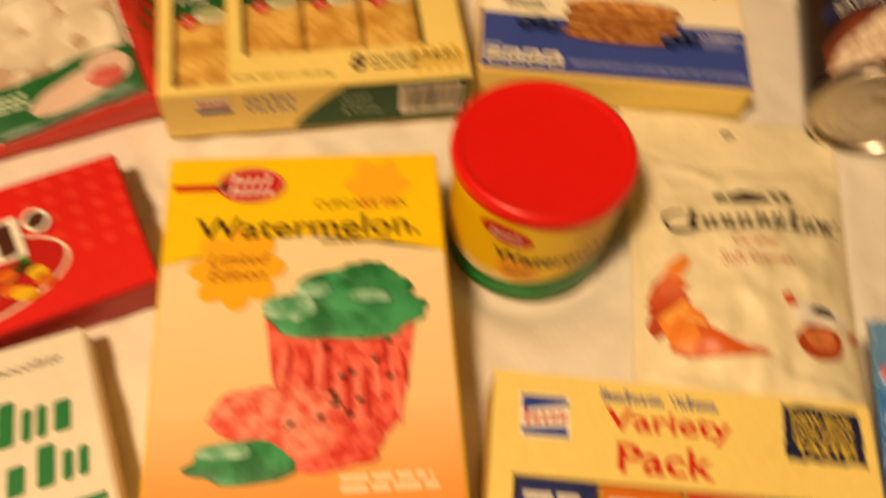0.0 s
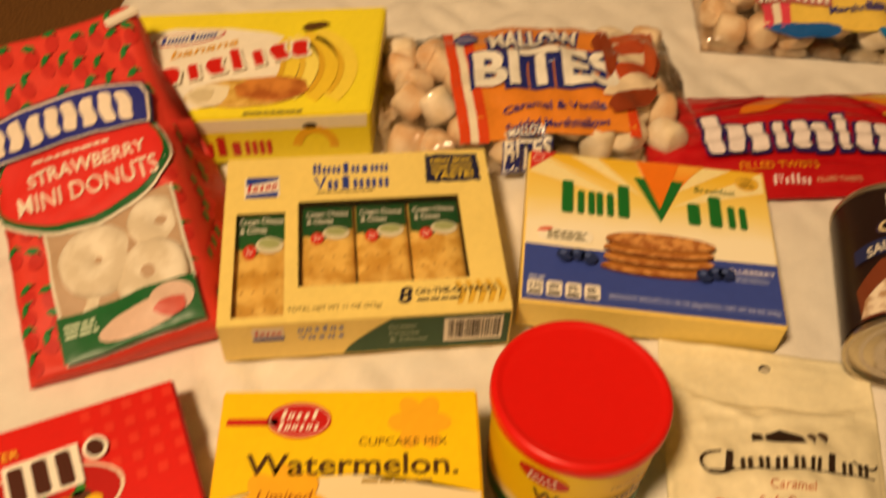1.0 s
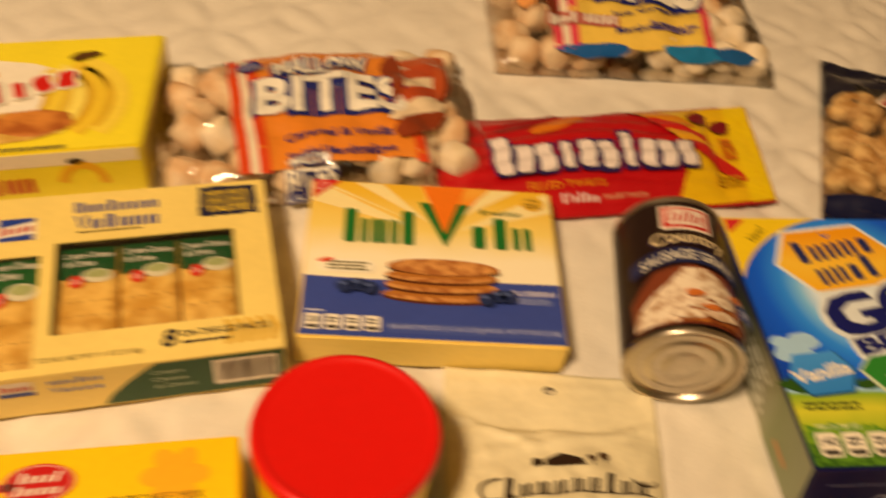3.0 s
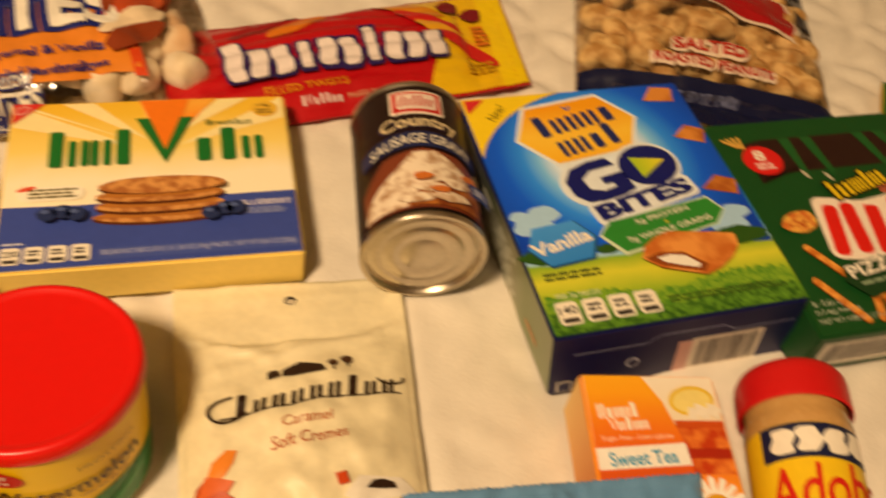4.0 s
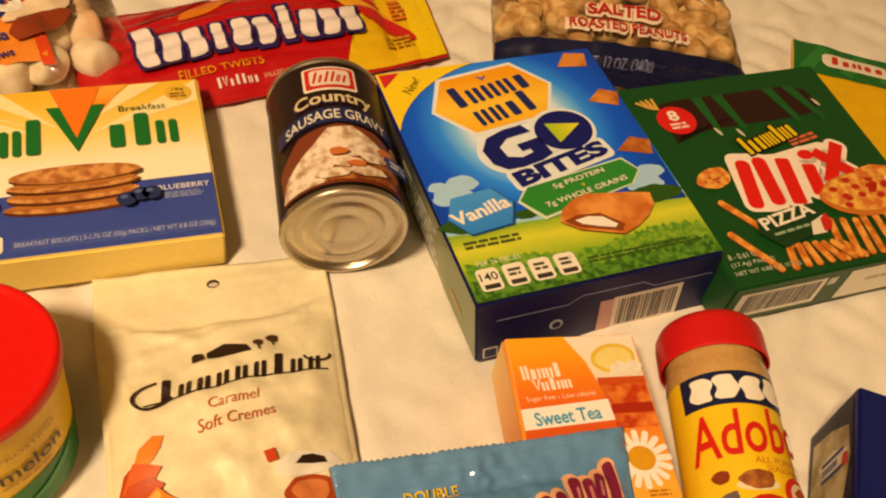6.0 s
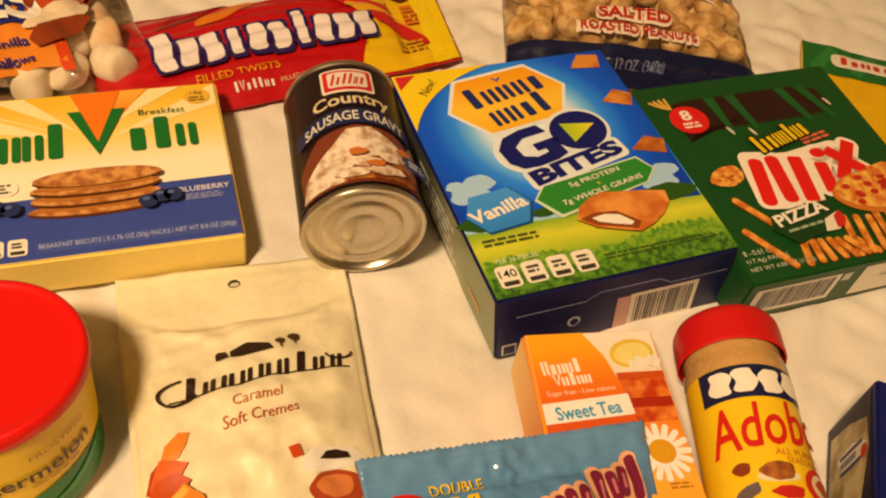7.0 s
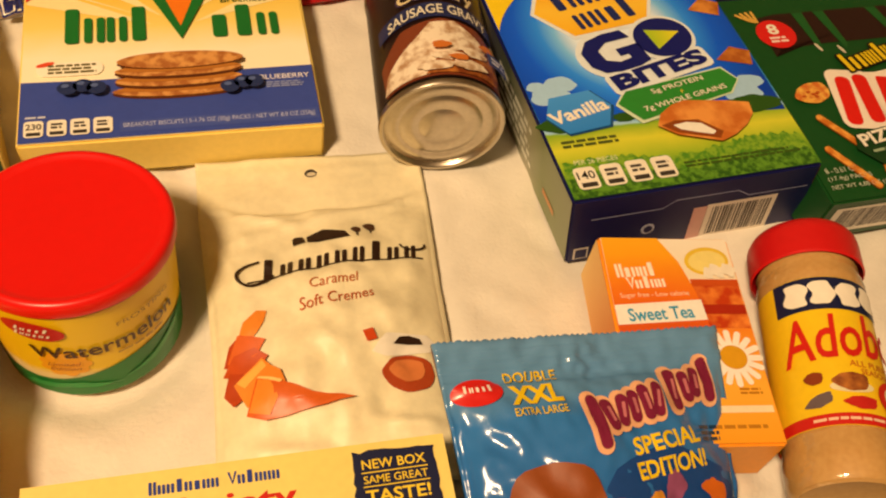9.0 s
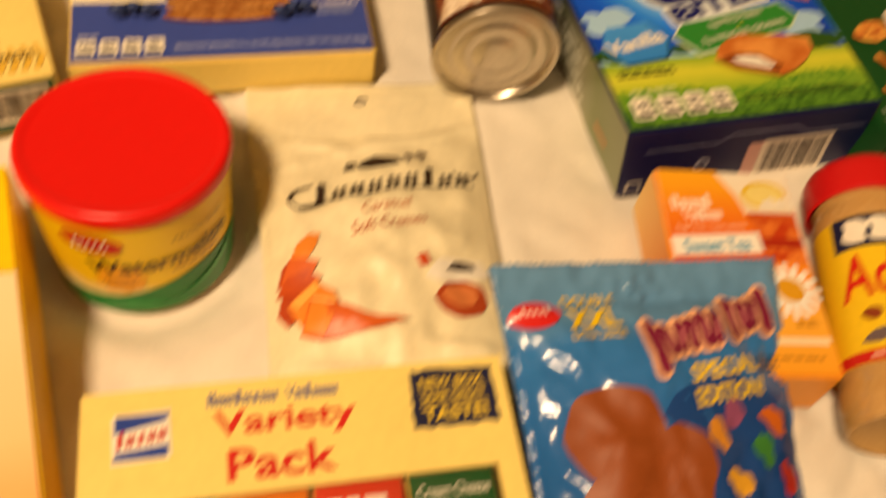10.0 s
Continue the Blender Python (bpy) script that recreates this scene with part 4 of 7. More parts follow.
BAN = ["f6dc48", "efcc34", "f8e468", "f2d440"]
for k in range(4):
    ring(side, "banana_picture", 0.122 - 0.004 * k, 0.046 + 0.002 * k, 0.058 - 0.010 * k, 0.060 - 0.006 * k, 0.0135, ink(BAN[k]), banana_box, 3 + k, a0=-34 - 6 * k, a1=64)
    ring(side, "banana_picture", 0.122 - 0.004 * k, 0.046 + 0.002 * k, 0.058 - 0.010 * k - 0.0095, 0.060 - 0.006 * k - 0.0095, 0.004, ink(("e2b82c", "dcae28", "e6c03a", "dcb02c")[k]), banana_box, 4 + k, a0=-30 - 6 * k, a1=60)
blob(side, "banana_stem_picture", [(0.1335, 0.099), (0.138, 0.1045), (0.150, 0.106), (0.1545, 0.1020), (0.149, 0.099), (0.143, 0.0965), (0.1375, 0.094)], ink("5a3c14"), banana_box, 9)
relief("cake_picture", banana_box, CRACKER, 0.105, 0.0260, 0.0410, 0.0160, 0.0432, 0.0012, 31, 0.1)
relief("cake_picture", banana_box, TOAST, 0.121, 0.0285, 0.0270, 0.0140, 0.0438, 0.0012, 33, 0.12)
oval(side, "cream_picture", 0.080, 0.0235, 0.0145, 0.0125, ink("efe2c0"), banana_box, 8, wob=0.06)
oval(side, "cream_picture", 0.076, 0.0235, 0.0080, 0.0075, ink("d8c8a0"), banana_box, 9, wob=0.08)
oval(side, "brand_mark", 0.0525, 0.0930, 0.026, 0.0085, ink("c8242a"), banana_box, 3, rot=12)
oval(side, "brand_mark", 0.0525, 0.0930, 0.0245, 0.0075, ink("f0e8d8"), banana_box, 4, rot=12)
wordmark(side, "|ooo|ooo", 0.0525, 0.0930, 0.0085, 0.040, ink("24409a"), banana_box, 5, rot=12, fill=0.9, slant=0.2)
words(side, "banana", 0.066, 0.0795, 0.0095, 0.048, ink("e0a830"), banana_box, 4, shear=0.3, rot=19, fat=0.01)
wordmark(side, "Bbib|ibb", 0.0850, 0.0600, 0.0250, 0.120, ink("d01c16"), banana_box, 10, rot=18, fill=0.70, edge=ink("f6eedc"), grow=0.0018)
bars(side, 0.130, 0.0035, 0.046, 0.004, 2, ink("5a5040"), banana_box, 3)
quad(near, "white_strip", 0.001, 0.030, W - 0.001, 0.041, ink("f0e6c8"), banana_box, 1)
wordmark(near, "|oio|ioo", 0.085, 0.017, 0.018, 0.080, ink("c0241a"), banana_box, 2, fill=0.9)
ring(near, "banana_picture", 0.155, 0.012, 0.016, 0.02, 0.006, ink("e8b21e"), banana_box, 2, a0=0, a1=170)
oval(near, "banana_stem_picture", 0.152, 0.033, 0.005, 0.0025, ink("3a2a10"), banana_box, 3)
quad(right, "side_print", 0.001, 0.001, H - 0.001, 0.041, ink("dcc42a"), banana_box, 1)
bars(right, 0.06, 0.02, 0.08, 0.026, 6, ink("8a7420"), banana_box, 2, seed=11)

# the soft carton has been pushed out of square
for ch in banana_box.children_recursive:
    for v in ch.data.vertices:
        v.co.x += 0.15 * v.co.y
        v.co.y *= 0.95

# chocolate candy box
candy_box, side, near, left, right = carton("candy_box", -0.144 - 0.163 * 0.870, 0.297 - 0.163 * 0.492, 29.5, 0.163, 0.084, 0.022, ink("a01210"), "red chocolate candy box lying flat beside the cake mix", "candy box")
W, H = 0.163, 0.084
quad(side, "front_print", 0.0012, 0.0012, W - 0.0012, H - 0.0012, ink("d91a10"), candy_box, 1)
for k in range(5):
    for j in range(5):
        quad(side, "checker_print", 0.112 + 0.011 * k, 0.030 + 0.011 * j, 0.117 + 0.011 * k, 0.0355 + 0.011 * j, ink("e23424"), candy_box, 2)
oval(side, "candy_picture", 0.070, 0.030, 0.058, 0.024, ink("f0d8c0"), candy_box, 3, rot=4)
oval(side, "candy_picture", 0.070, 0.030, 0.056, 0.0225, ink("b8140e"), candy_box, 4, rot=4)
rb = random.Random(9)
for k in range(38):
    a, r = rb.uniform(0, 6.28), math.sqrt(rb.random())
    oval(side, "candy_picture", 0.070 + 0.047 * r * math.cos(a), 0.026 + 0.0155 * r * math.sin(a), 0.0048, 0.0036, ink(rb.choice(("2a62c0", "e8b81c", "3a8a2c", "d86a14", "c8200f", "5a3018"))), candy_box, 5 + k % 4, n=14)
for cu, cv, s_ in ((0.052, 0.047, 0.9), (0.089, 0.048, 1.15)):
    blob(side, "brand_mark", [(cu - 0.016 * s_, cv - 0.011), (cu + 0.017 * s_, cv - 0.012), (cu + 0.0175 * s_, cv + 0.012), (cu - 0.0155 * s_, cv + 0.013)], WHITE, candy_box, 10, rot=3)
    wordmark(side, "|||", cu, cv, 0.020, 0.031 * s_, ink("4a2010"), candy_box, 11, fill=1.05, rot=3)
oval(side, "brand_mark", 0.117, 0.055, 0.0065, 0.007, WHITE, candy_box, 10)
oval(side, "brand_mark", 0.117, 0.055, 0.0045, 0.005, ink("4a2010"), candy_box, 11)
words(side, "PEANUT BUTTER", 0.05, 0.066, 0.005, 0.06, ink("f2c23a"), candy_box, 10)
bars(near, 0.08, 0.011, 0.1, 0.008, 2, ink("c84a3a"), candy_box, 1)

# chocolate mint box
mint_box, side, near, left, right = carton("mint_candy_box", -0.136 - 0.15 * 0.906, 0.187 - 0.15 * 0.42, 25.0, 0.15, 0.09, 0.022, ink("ece2cc"), "white chocolate mint box with green print lying flat", "candy box")
words(side, "pure chocolate", 0.112, 0.077, 0.006, 0.052, ink("5a4028"), mint_box, 1, shear=0.3)
MINT = ink("1c7a3a")
wordmark(side, "||oi|oi", 0.098, 0.052, 0.021, 0.085, MINT, mint_box, 2, fill=0.95, slant=0.15)
wordmark(side, "||ii|o", 0.105, 0.028, 0.019, 0.075, MINT, mint_box, 2, fill=0.95, slant=0.15)
quad(side, "green_rule", 0.004, 0.005, 0.146, 0.009, MINT, mint_box, 1)
oval(side, "mint_picture", 0.028, 0.035, 0.018, 0.014, ink("3a2214"), mint_box, 1)

# sweet tea drink mix box
tea_box, side, near, left, right = carton("tea_mix_box", 0.2765, 0.2385, -7.4, 0.0705, 0.116, 0.035, ink("ef9a24"), "orange sweet tea drink mix box under the blue pouch", "drink mix box")
W, H = 0.0705, 0.116
quad(side, "front_print", 0.0012, 0.0012, W - 0.0012, H - 0.0012, gradient("tea_front", 1, [(0.0, "f0a01c"), (0.035, "f4b23c"), (0.055, "f0a030"), (0.066, "ee8a24"), (0.095, "f0e0c4"), (0.12, "f6ecda")]), tea_box, 1)
pts = [(0.0012, 0.040), (0.0478, 0.040), (0.0475, 0.066), (0.0452, 0.082), (0.040, 0.100), (0.0315, 0.1148), (0.0012, 0.1148)]
blob(side, "orange_panel", pts, gradient("tea_panel", 1, [(0.04, "c03a14"), (0.075, "e2601c"), (0.092, "ee7c1a"), (0.112, "f8a81a"), (0.13, "fab824")]), tea_box, 3)
blob(side, "white_band", [(0.0012, 0.0625), (0.0474, 0.0655), (0.0466, 0.0772), (0.0012, 0.0738)], ink("f4efe6"), tea_box, 4)
words(side, "Sweet Tea", 0.0240, 0.0690, 0.0074, 0.034, ink("3a9ac4"), tea_box, 5, fat=0.02, rot=4)
words(side, "Sugar free - Low calorie", 0.0230, 0.0796, 0.0036, 0.036, ink("f6dcc0"), tea_box, 5, rot=3)
wordmark(side, "Oioo|", 0.0155, 0.0945, 0.0082, 0.021, WHITE, tea_box, 5, fill=0.95, rot=4)
wordmark(side, "vo|oo", 0.0200, 0.0872, 0.0070, 0.020, WHITE, tea_box, 5, fill=0.95, rot=4)
oval(side, "lemon_picture", 0.0555, 0.1010, 0.0122, 0.0085, ink("e6c23c"), tea_box, 2, rot=10)
oval(side, "lemon_picture", 0.0555, 0.1006, 0.0102, 0.0065, ink("f0dc84"), tea_box, 3, rot=10)
rb = random.Random(4)
ICE = speckled("iced_tea_print", "c03c12", "f08c38", 90, 0.35)
quad(side, "tea_glass_picture", 0.0440, 0.0610, 0.0690, 0.0895, ICE, tea_box, 2)
quad(side, "tea_glass_picture", 0.0440, 0.0690, 0.0690, 0.0745, ink("a8280f"), tea_box, 3)
quad(side, "tea_glass_picture", 0.0440, 0.0855, 0.0690, 0.0895, ink("c85018"), tea_box, 3)
for k in range(5):
    quad(side, "ice_picture", 0.0520 + 0.0032 * k, 0.0900 + 0.002 * (k % 2), 0.0570 + 0.0028 * k, 0.0965 + 0.002 * (k % 2), ink("f0e6d4"), tea_box, 4 + k, rot=rb.uniform(-30, 30), rnd=0.001)
for k in range(16):
    quad(side, "petal_picture", 0.0530, 0.0435, 0.0562, 0.0595, ink("f8f2e8"), tea_box, 5 + k % 2, rnd=0.0016).data.transform(
        Matrix.Translation((0.0546, 0.0440, 0)) @ Matrix.Rotation(2 * math.pi * k / 16, 4, "Z") @ Matrix.Translation((-0.0546, -0.0440, 0)))
oval(side, "daisy_eye_picture", 0.0546, 0.0440, 0.0068, 0.0064, ink("dca01c"), tea_box, 8)
quad(side, "white_strip", 0.036, 0.016, 0.068, 0.0195, ink("f4e2bc"), tea_box, 2)
bars(side, 0.050, 0.009, 0.034, 0.003, 1, ink("b87a1c"), tea_box, 2)
bars(side, 0.060, 0.027, 0.012, 0.004, 2, ink("b87a1c"), tea_box, 2)
quad(left, "side_print", 0.001, 0.001, H - 0.001, 0.034, gradient("tea_side", 1, [(0.0, "f0a428"), (0.07, "e88a24"), (0.12, "f4c878")]), tea_box, 1)

# deep blue snack box
blue_box, side, near, left, right = carton("cookie_box", 0.3690, 0.1515, -33.0, 0.11, 0.156, 0.055, ink("0d1860"), "deep blue snack box with a cream printed side panel", "snack box")
quad(left, "side_panel", 0.004, 0.004, 0.152, 0.050, speckled("dark_picture_panel", "12183c", "2c2c40", 60, 0.5), blue_box, 1)
blob(left, "cream_picture", [(0.010, 0.006), (0.050, 0.004), (0.088, 0.010), (0.084, 0.026), (0.062, 0.040), (0.036, 0.048), (0.018, 0.046), (0.012, 0.028)], speckled("cream_swirl_print", "a08c60", "d8c8a0", 70, 0.5), blue_box, 1.5)
blob(left, "name_flash", [(0.028, 0.014), (0.036, 0.018), (0.040, 0.043), (0.031, 0.045), (0.025, 0.03)], WHITE, blue_box, 2)
wordmark(left, "|o|", 0.034, 0.030, 0.024, 0.014, ink("1a2a80"), blue_box, 3)
oval(left, "name_flash", 0.037, 0.044, 0.004, 0.003, ink("d02a20"), blue_box, 4)
oval(side, "red_seal", 0.046, 0.106, 0.010, 0.009, ink("d8281c"), blue_box, 1)
oval(side, "biscuit_picture", 0.050, 0.070, 0.022, 0.013, CRACKER, blue_box, 1, wob=0.05)


# ---- cracker boxes with windows ----
def cracker_pack(parent, u0, v0, w, h, z, band, text, seed):
    """A wrapped stack of two cracker sandwiches seen through a window."""
    rr = random.Random(seed)
    fn = lambda u, v, l: (u0 + u, v0 + v, z + l + 0.0035 * swell(u, v, w, h, 0, 0, 0, 0, 0.22) * (0.75 + 0.25 * abs(math.sin(math.pi * v / h * 2))) + crumple(u, v, seed, 0.012, 0.0006))
    vs, fs = bag_mesh(fn, w, h, 14, 30, lambda u, v: z - 0.012)
    pk = pydata("cracker_packet", vs, fs, CRACKER, parent, smooth=True)
    s = Curved(fn, 0.004, 0.0003)
    blob(s, "flavour_band", [(0.0005, h * 0.66), (w * 0.4, h * 0.58), (w - 0.0005, h * 0.72), (w - 0.0005, h - 0.0005), (0.0005, h - 0.0005)], foil(band), pk, 1)
    if text:
        words(s, "Cream Cheese", w * 0.5, h * 0.89, h * 0.065, w * 0.82, WHITE, pk, 3, fat=0.008)
        words(s, "& Chives", w * 0.36, h * 0.80, h * 0.065, w * 0.5, WHITE, pk, 3, fat=0.008)
    else:
        bars(s, w * 0.5, h * 0.85, w * 0.8, h * 0.14, 2, WHITE, pk, 3, seed=seed)
    oval(s, "bowl_picture", w * 0.66, h * 0.655, w * 0.26, h * 0.075, ink("d8d4b8"), pk, 3, n=18)
    oval(s, "bowl_picture", w * 0.66, h * 0.67, w * 0.20, h * 0.045, ink("a8b078"), pk, 4, n=16)
    oval(s, "count_dot", w * 0.30, h * 0.60, w * 0.13, h * 0.065, ink("d02a1c"), pk, 4, n=16)
    words(s, "2x", w * 0.30, h * 0.60, h * 0.05, w * 0.13, WHITE, pk, 5)
    for k in range(12):
        oval(s, "cracker_hole", w * (0.18 + 0.21 * (k % 4)), h * (0.10 + 0.15 * (k // 4)), 0.0007, 0.0007, ink("8a5a20"), pk, 2, n=6)
    return pk


def cracker_box(x, y, yaw, T, variety):
    W, H = 0.170, 0.134
    lab = "yellow cracker variety box with windows over coloured packets" if variety else "yellow cream cheese cracker box with windows over its packets"
    ob = thing("cracker_box", pose(x, y, 0, 0, 0, yaw), lab, "snack box", "boxed snacks")
    card = ink("f3d97c")
    bm = bmesh.new()
    t = 0.0008
    loops = []
    for g, z in ((0, 0.0), (0, T - 0.0012), (t, T - 0.0012), (t, 0.0012)):
        loops.append([bm.verts.new((px, py, z)) for px, py in ((g, g), (W - g, g), (W - g, H - g), (g, H - g))])
    for lo_, hi_ in zip(loops, loops[1:]):
        for i in range(4):
            bm.faces.new((lo_[i], lo_[(i + 1) % 4], hi_[(i + 1) % 4], hi_[i]))
    bm.faces.new(loops[0][::-1])
    bm.faces.new(loops[3])
    part("carton", bm, card, ob)
    if variety:
        us, vs = [0, 0.06, 0.94, 1], [0, 0.10, 0.65, 1]
        holes = {(1, 1)}
    else:
        us, vs = [0, 0.045, 0.222, 0.27, 0.87, 1], [0, 0.04, 0.19, 0.64, 0.70, 1]
        holes = {(1, 1), (1, 2), (3, 2), (3, 3)}
    bm = bmesh.new()
    nu, nv = len(us) - 1, len(vs) - 1
    solid = lambda i, j: 0 <= i < nu and 0 <= j < nv and (i, j) not in holes
    P = lambda i, j, z: bm.verts.new((us[i] * W, vs[j] * H, z))
    za, zb = T + 0.0002, T - 0.0007
    for j in range(nv):
        for i in range(nu):
            if not solid(i, j):
                continue
            bm.faces.new((P(i, j, za), P(i + 1, j, za), P(i + 1, j + 1, za), P(i, j + 1, za)))
            bm.faces.new((P(i, j, zb), P(i, j + 1, zb), P(i + 1, j + 1, zb), P(i + 1, j, zb)))
            for di, dj, p, q in ((-1, 0, (0, 1), (0, 0)), (1, 0, (1, 0), (1, 1)), (0, -1, (0, 0), (1, 0)), (0, 1, (1, 1), (0, 1))):
                if not solid(i + di, j + dj):
                    bm.faces.new((P(i + p[0], j + p[1], zb), P(i + q[0], j + q[1], zb), P(i + q[0], j + q[1], za), P(i + p[0], j + p[1], za)))
    bmesh.ops.remove_doubles(bm, verts=bm.verts, dist=1e-6)
    part("front_panel", bm, card, ob)
    side, near = Flat((0, 0, T + 0.0003), (1, 0, 0), (0, 1, 0)), Flat((0, 0, 0), (1, 0, 0), (0, 0, 1))
    z = T - 0.008
    if variety:
        for k, (c, tx) in enumerate((("1c2f6e", 0), ("d8781c", 0), ("c8381c", 0), ("17552a", 1))):
            cracker_pack(ob, 0.012 + 0.0372 * k, 0.012, 0.0355, 0.077, z, c, tx, 20 + k)
    else:
        cracker_pack(ob, 0.0062, 0.0045, 0.0330, 0.0885, z, "175a2a", 1, 1)
        for k in range(3):
            cracker_pack(ob, 0.0475 + 0.0338 * k, 0.0225, 0.0325, 0.0720, z, "14502a", 1, 3 + k)
        # flat dark brown sheet 12 mm below the front, filling gaps between packets
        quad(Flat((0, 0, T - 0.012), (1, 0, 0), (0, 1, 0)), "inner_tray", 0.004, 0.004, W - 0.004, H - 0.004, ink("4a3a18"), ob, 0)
    for (i, j) in sorted(holes)[:1] if variety else [(1, 1), (3, 2)]:
        jj = j + 1 if variety else j + 2
        w_ = quad(Flat((0, 0, T - 0.0012), (1, 0, 0), (0, 1, 0)), "window_film", us[i] * W, vs[j] * H, us[i + 1] * W, vs[jj] * H, FILM, ob, 0)
        w_.visible_shadow = False
    # printed front
    quad(side, "logo_plate", 0.012, 0.098 if not variety else 0.104, 0.034, 0.116 if not variety else 0.124, ink("f2ead8"), ob, 1, rot=2)
    lv = 0.107 if not variety else 0.114
    blob(side, "logo_plate", [(0.013, lv + 0.002), (0.033, lv + 0.006), (0.033, lv + 0.009), (0.013, lv + 0.009)], ink("24409a"), ob, 2)
    blob(side, "logo_plate", [(0.013, lv - 0.009), (0.033, lv - 0.009), (0.033, lv - 0.004), (0.013, lv - 0.006)], ink("24409a"), ob, 2)
    wordmark(side, "|oioo", 0.023, lv, 0.0065, 0.020, ink("c8281c"), ob, 3, rot=8, slant=0.2)
    if variety:
        wordmark(side, "Ooo|oioo-vo|ooo", 0.074, 0.1265, 0.0055, 0.052, ink("2a3f92"), ob, 1, fill=0.9)
        words(side, "Variety", 0.078, 0.1145, 0.0130, 0.056, ink("cc2418"), ob, 1, fat=0.02)
        words(side, "Pack", 0.076, 0.0985, 0.0130, 0.042, ink("cc2418"), ob, 1, fat=0.02)
        bu, bv = 0.147, 0.1175
    else:
        wordmark(side, "Ooo|oioo", 0.080, 0.1215, 0.0095, 0.050, ink("2a3f92"), ob, 1, fill=0.85)
        wordmark(side, "vo|ooo", 0.0805, 0.1085, 0.0115, 0.049, ink("2a3f92"), ob, 1, fill=0.85)
        bars(side, 0.079, 0.1005, 0.042, 0.002, 1, ink("4a3a1c"), ob, 1)
        words(side, "TOTAL NET WT 11 OZ (312g)", 0.067, 0.0085, 0.0042, 0.054, ink("5a4a20"), ob, 1)
        words(side, "8", 0.1085, 0.0145, 0.012, 0.0085, ink("1c1a30"), ob, 2, fat=0.02, shear=0.2)
        words(side, "ON-THE-GO PACKS", 0.1385, 0.0165, 0.0045, 0.048, ink("1c1a30"), ob, 2, fat=0.012)
        bars(side, 0.130, 0.0105, 0.030, 0.0028, 1, ink("1c1a30"), ob, 2)
        for k in range(5):
            blob(side, "chevron_print", [(0.138 + 0.006 * k, 0.006), (0.141 + 0.006 * k, 0.006), (0.1445 + 0.006 * k, 0.0145), (0.141 + 0.006 * k, 0.023), (0.138 + 0.006 * k, 0.023), (0.1415 + 0.006 * k, 0.0145)], ink("e2b53c"), ob, 1)
        bu, bv = 0.1465, 0.1175
    rr = random.Random(3)
    pts = [(bu + 0.0175 * a + rr.uniform(-0.0008, 0.0008), bv + 0.0125 * b + rr.uniform(-0.0008, 0.0008)) for a, b in
           [(-1 + 0.2 * k, -1) for k in range(10)] + [(1, -1 + 0.25 * k) for k in range(8)] + [(1 - 0.2 * k, 1) for k in range(10)] + [(-1, 1 - 0.25 * k) for k in range(8)]]
    blob(side, "navy_badge", pts, ink("171d42"), ob, 1)
    gold = ink("f2cf3a")
    words(side, "NEW BOX", bu, bv + 0.0068, 0.0042, 0.027, gold, ob, 2, fat=0.015)
    quad(side, "badge_rule", bu - 0.014, bv + 0.0030, bu + 0.014, bv + 0.0035, gold, ob, 2)
    words(side, "SAME GREAT", bu, bv + 0.0002, 0.0034, 0.027, gold, ob, 2, fat=0.008)
    quad(side, "badge_rule", bu - 0.014, bv - 0.0030, bu + 0.014, bv - 0.0025, gold, ob, 2)
    words(side, "TASTE!", bu, bv - 0.0070, 0.0055, 0.027, gold, ob, 2, fat=0.02)
    # near side
    dark = "1b4a26" if not variety else "8a2418"
    pts = [(0.070, 0.0012)] + [(0.070 + 0.030 * k / 8, 0.0012 + (T - 0.0024) * (k / 8) ** 0.75) for k in range(1, 9)] + [(W - 0.001, T - 0.0012), (W - 0.001, 0.0012)]
    blob(near, "flavour_band", pts, ink(dark), ob, 1)
    barcode(near, 0.130, T * 0.22, 0.165, T * 0.88, ob, 2, 8)
    quad(near, "logo_plate", 0.019, T * 0.55, 0.037, T * 0.9, ink("e8dcc8"), ob, 1)
    quad(near, "logo_plate", 0.019, T * 0.55, 0.037, T * 0.64, ink("2c4496"), ob, 2)
    wordmark(near, "|oioo", 0.028, T * 0.76, 0.005, 0.016, ink("c8281c"), ob, 2)
    wordmark(near, "ooi|oi", 0.0585, T * 0.82, 0.005, 0.028, ink("6a78b8"), ob, 2)
    wordmark(near, "voioi", 0.0585, T * 0.60, 0.005, 0.028, ink("6a78b8"), ob, 2)
    words(near, "Cream", 0.1055, T * 0.74, 0.0038, 0.016, ink("b8c8a8"), ob, 2)
    words(near, "Cheese", 0.1065, T * 0.55, 0.0038, 0.018, ink("b8c8a8"), ob, 2)
    words(near, "& Chives", 0.109, T * 0.36, 0.0038, 0.022, ink("b8c8a8"), ob, 2)
    return ob


cracker_box(-0.1665, 0.3985, 12.5, 0.035, False)
cracker_box(0.0175, 0.1235, -0.5, 0.040, True)


# ---- round containers ----
def round_side(radius, lift=0.0004):
    """The printed skin of a turned body: u along the girth, v up its axis."""
    def fn(u, v, h):
        r = radius(v) + h
        a = -math.pi / 2 + u / radius(v)
        return (r * math.cos(a), r * math.sin(a), v)
    return Curved(fn, 0.003, lift)


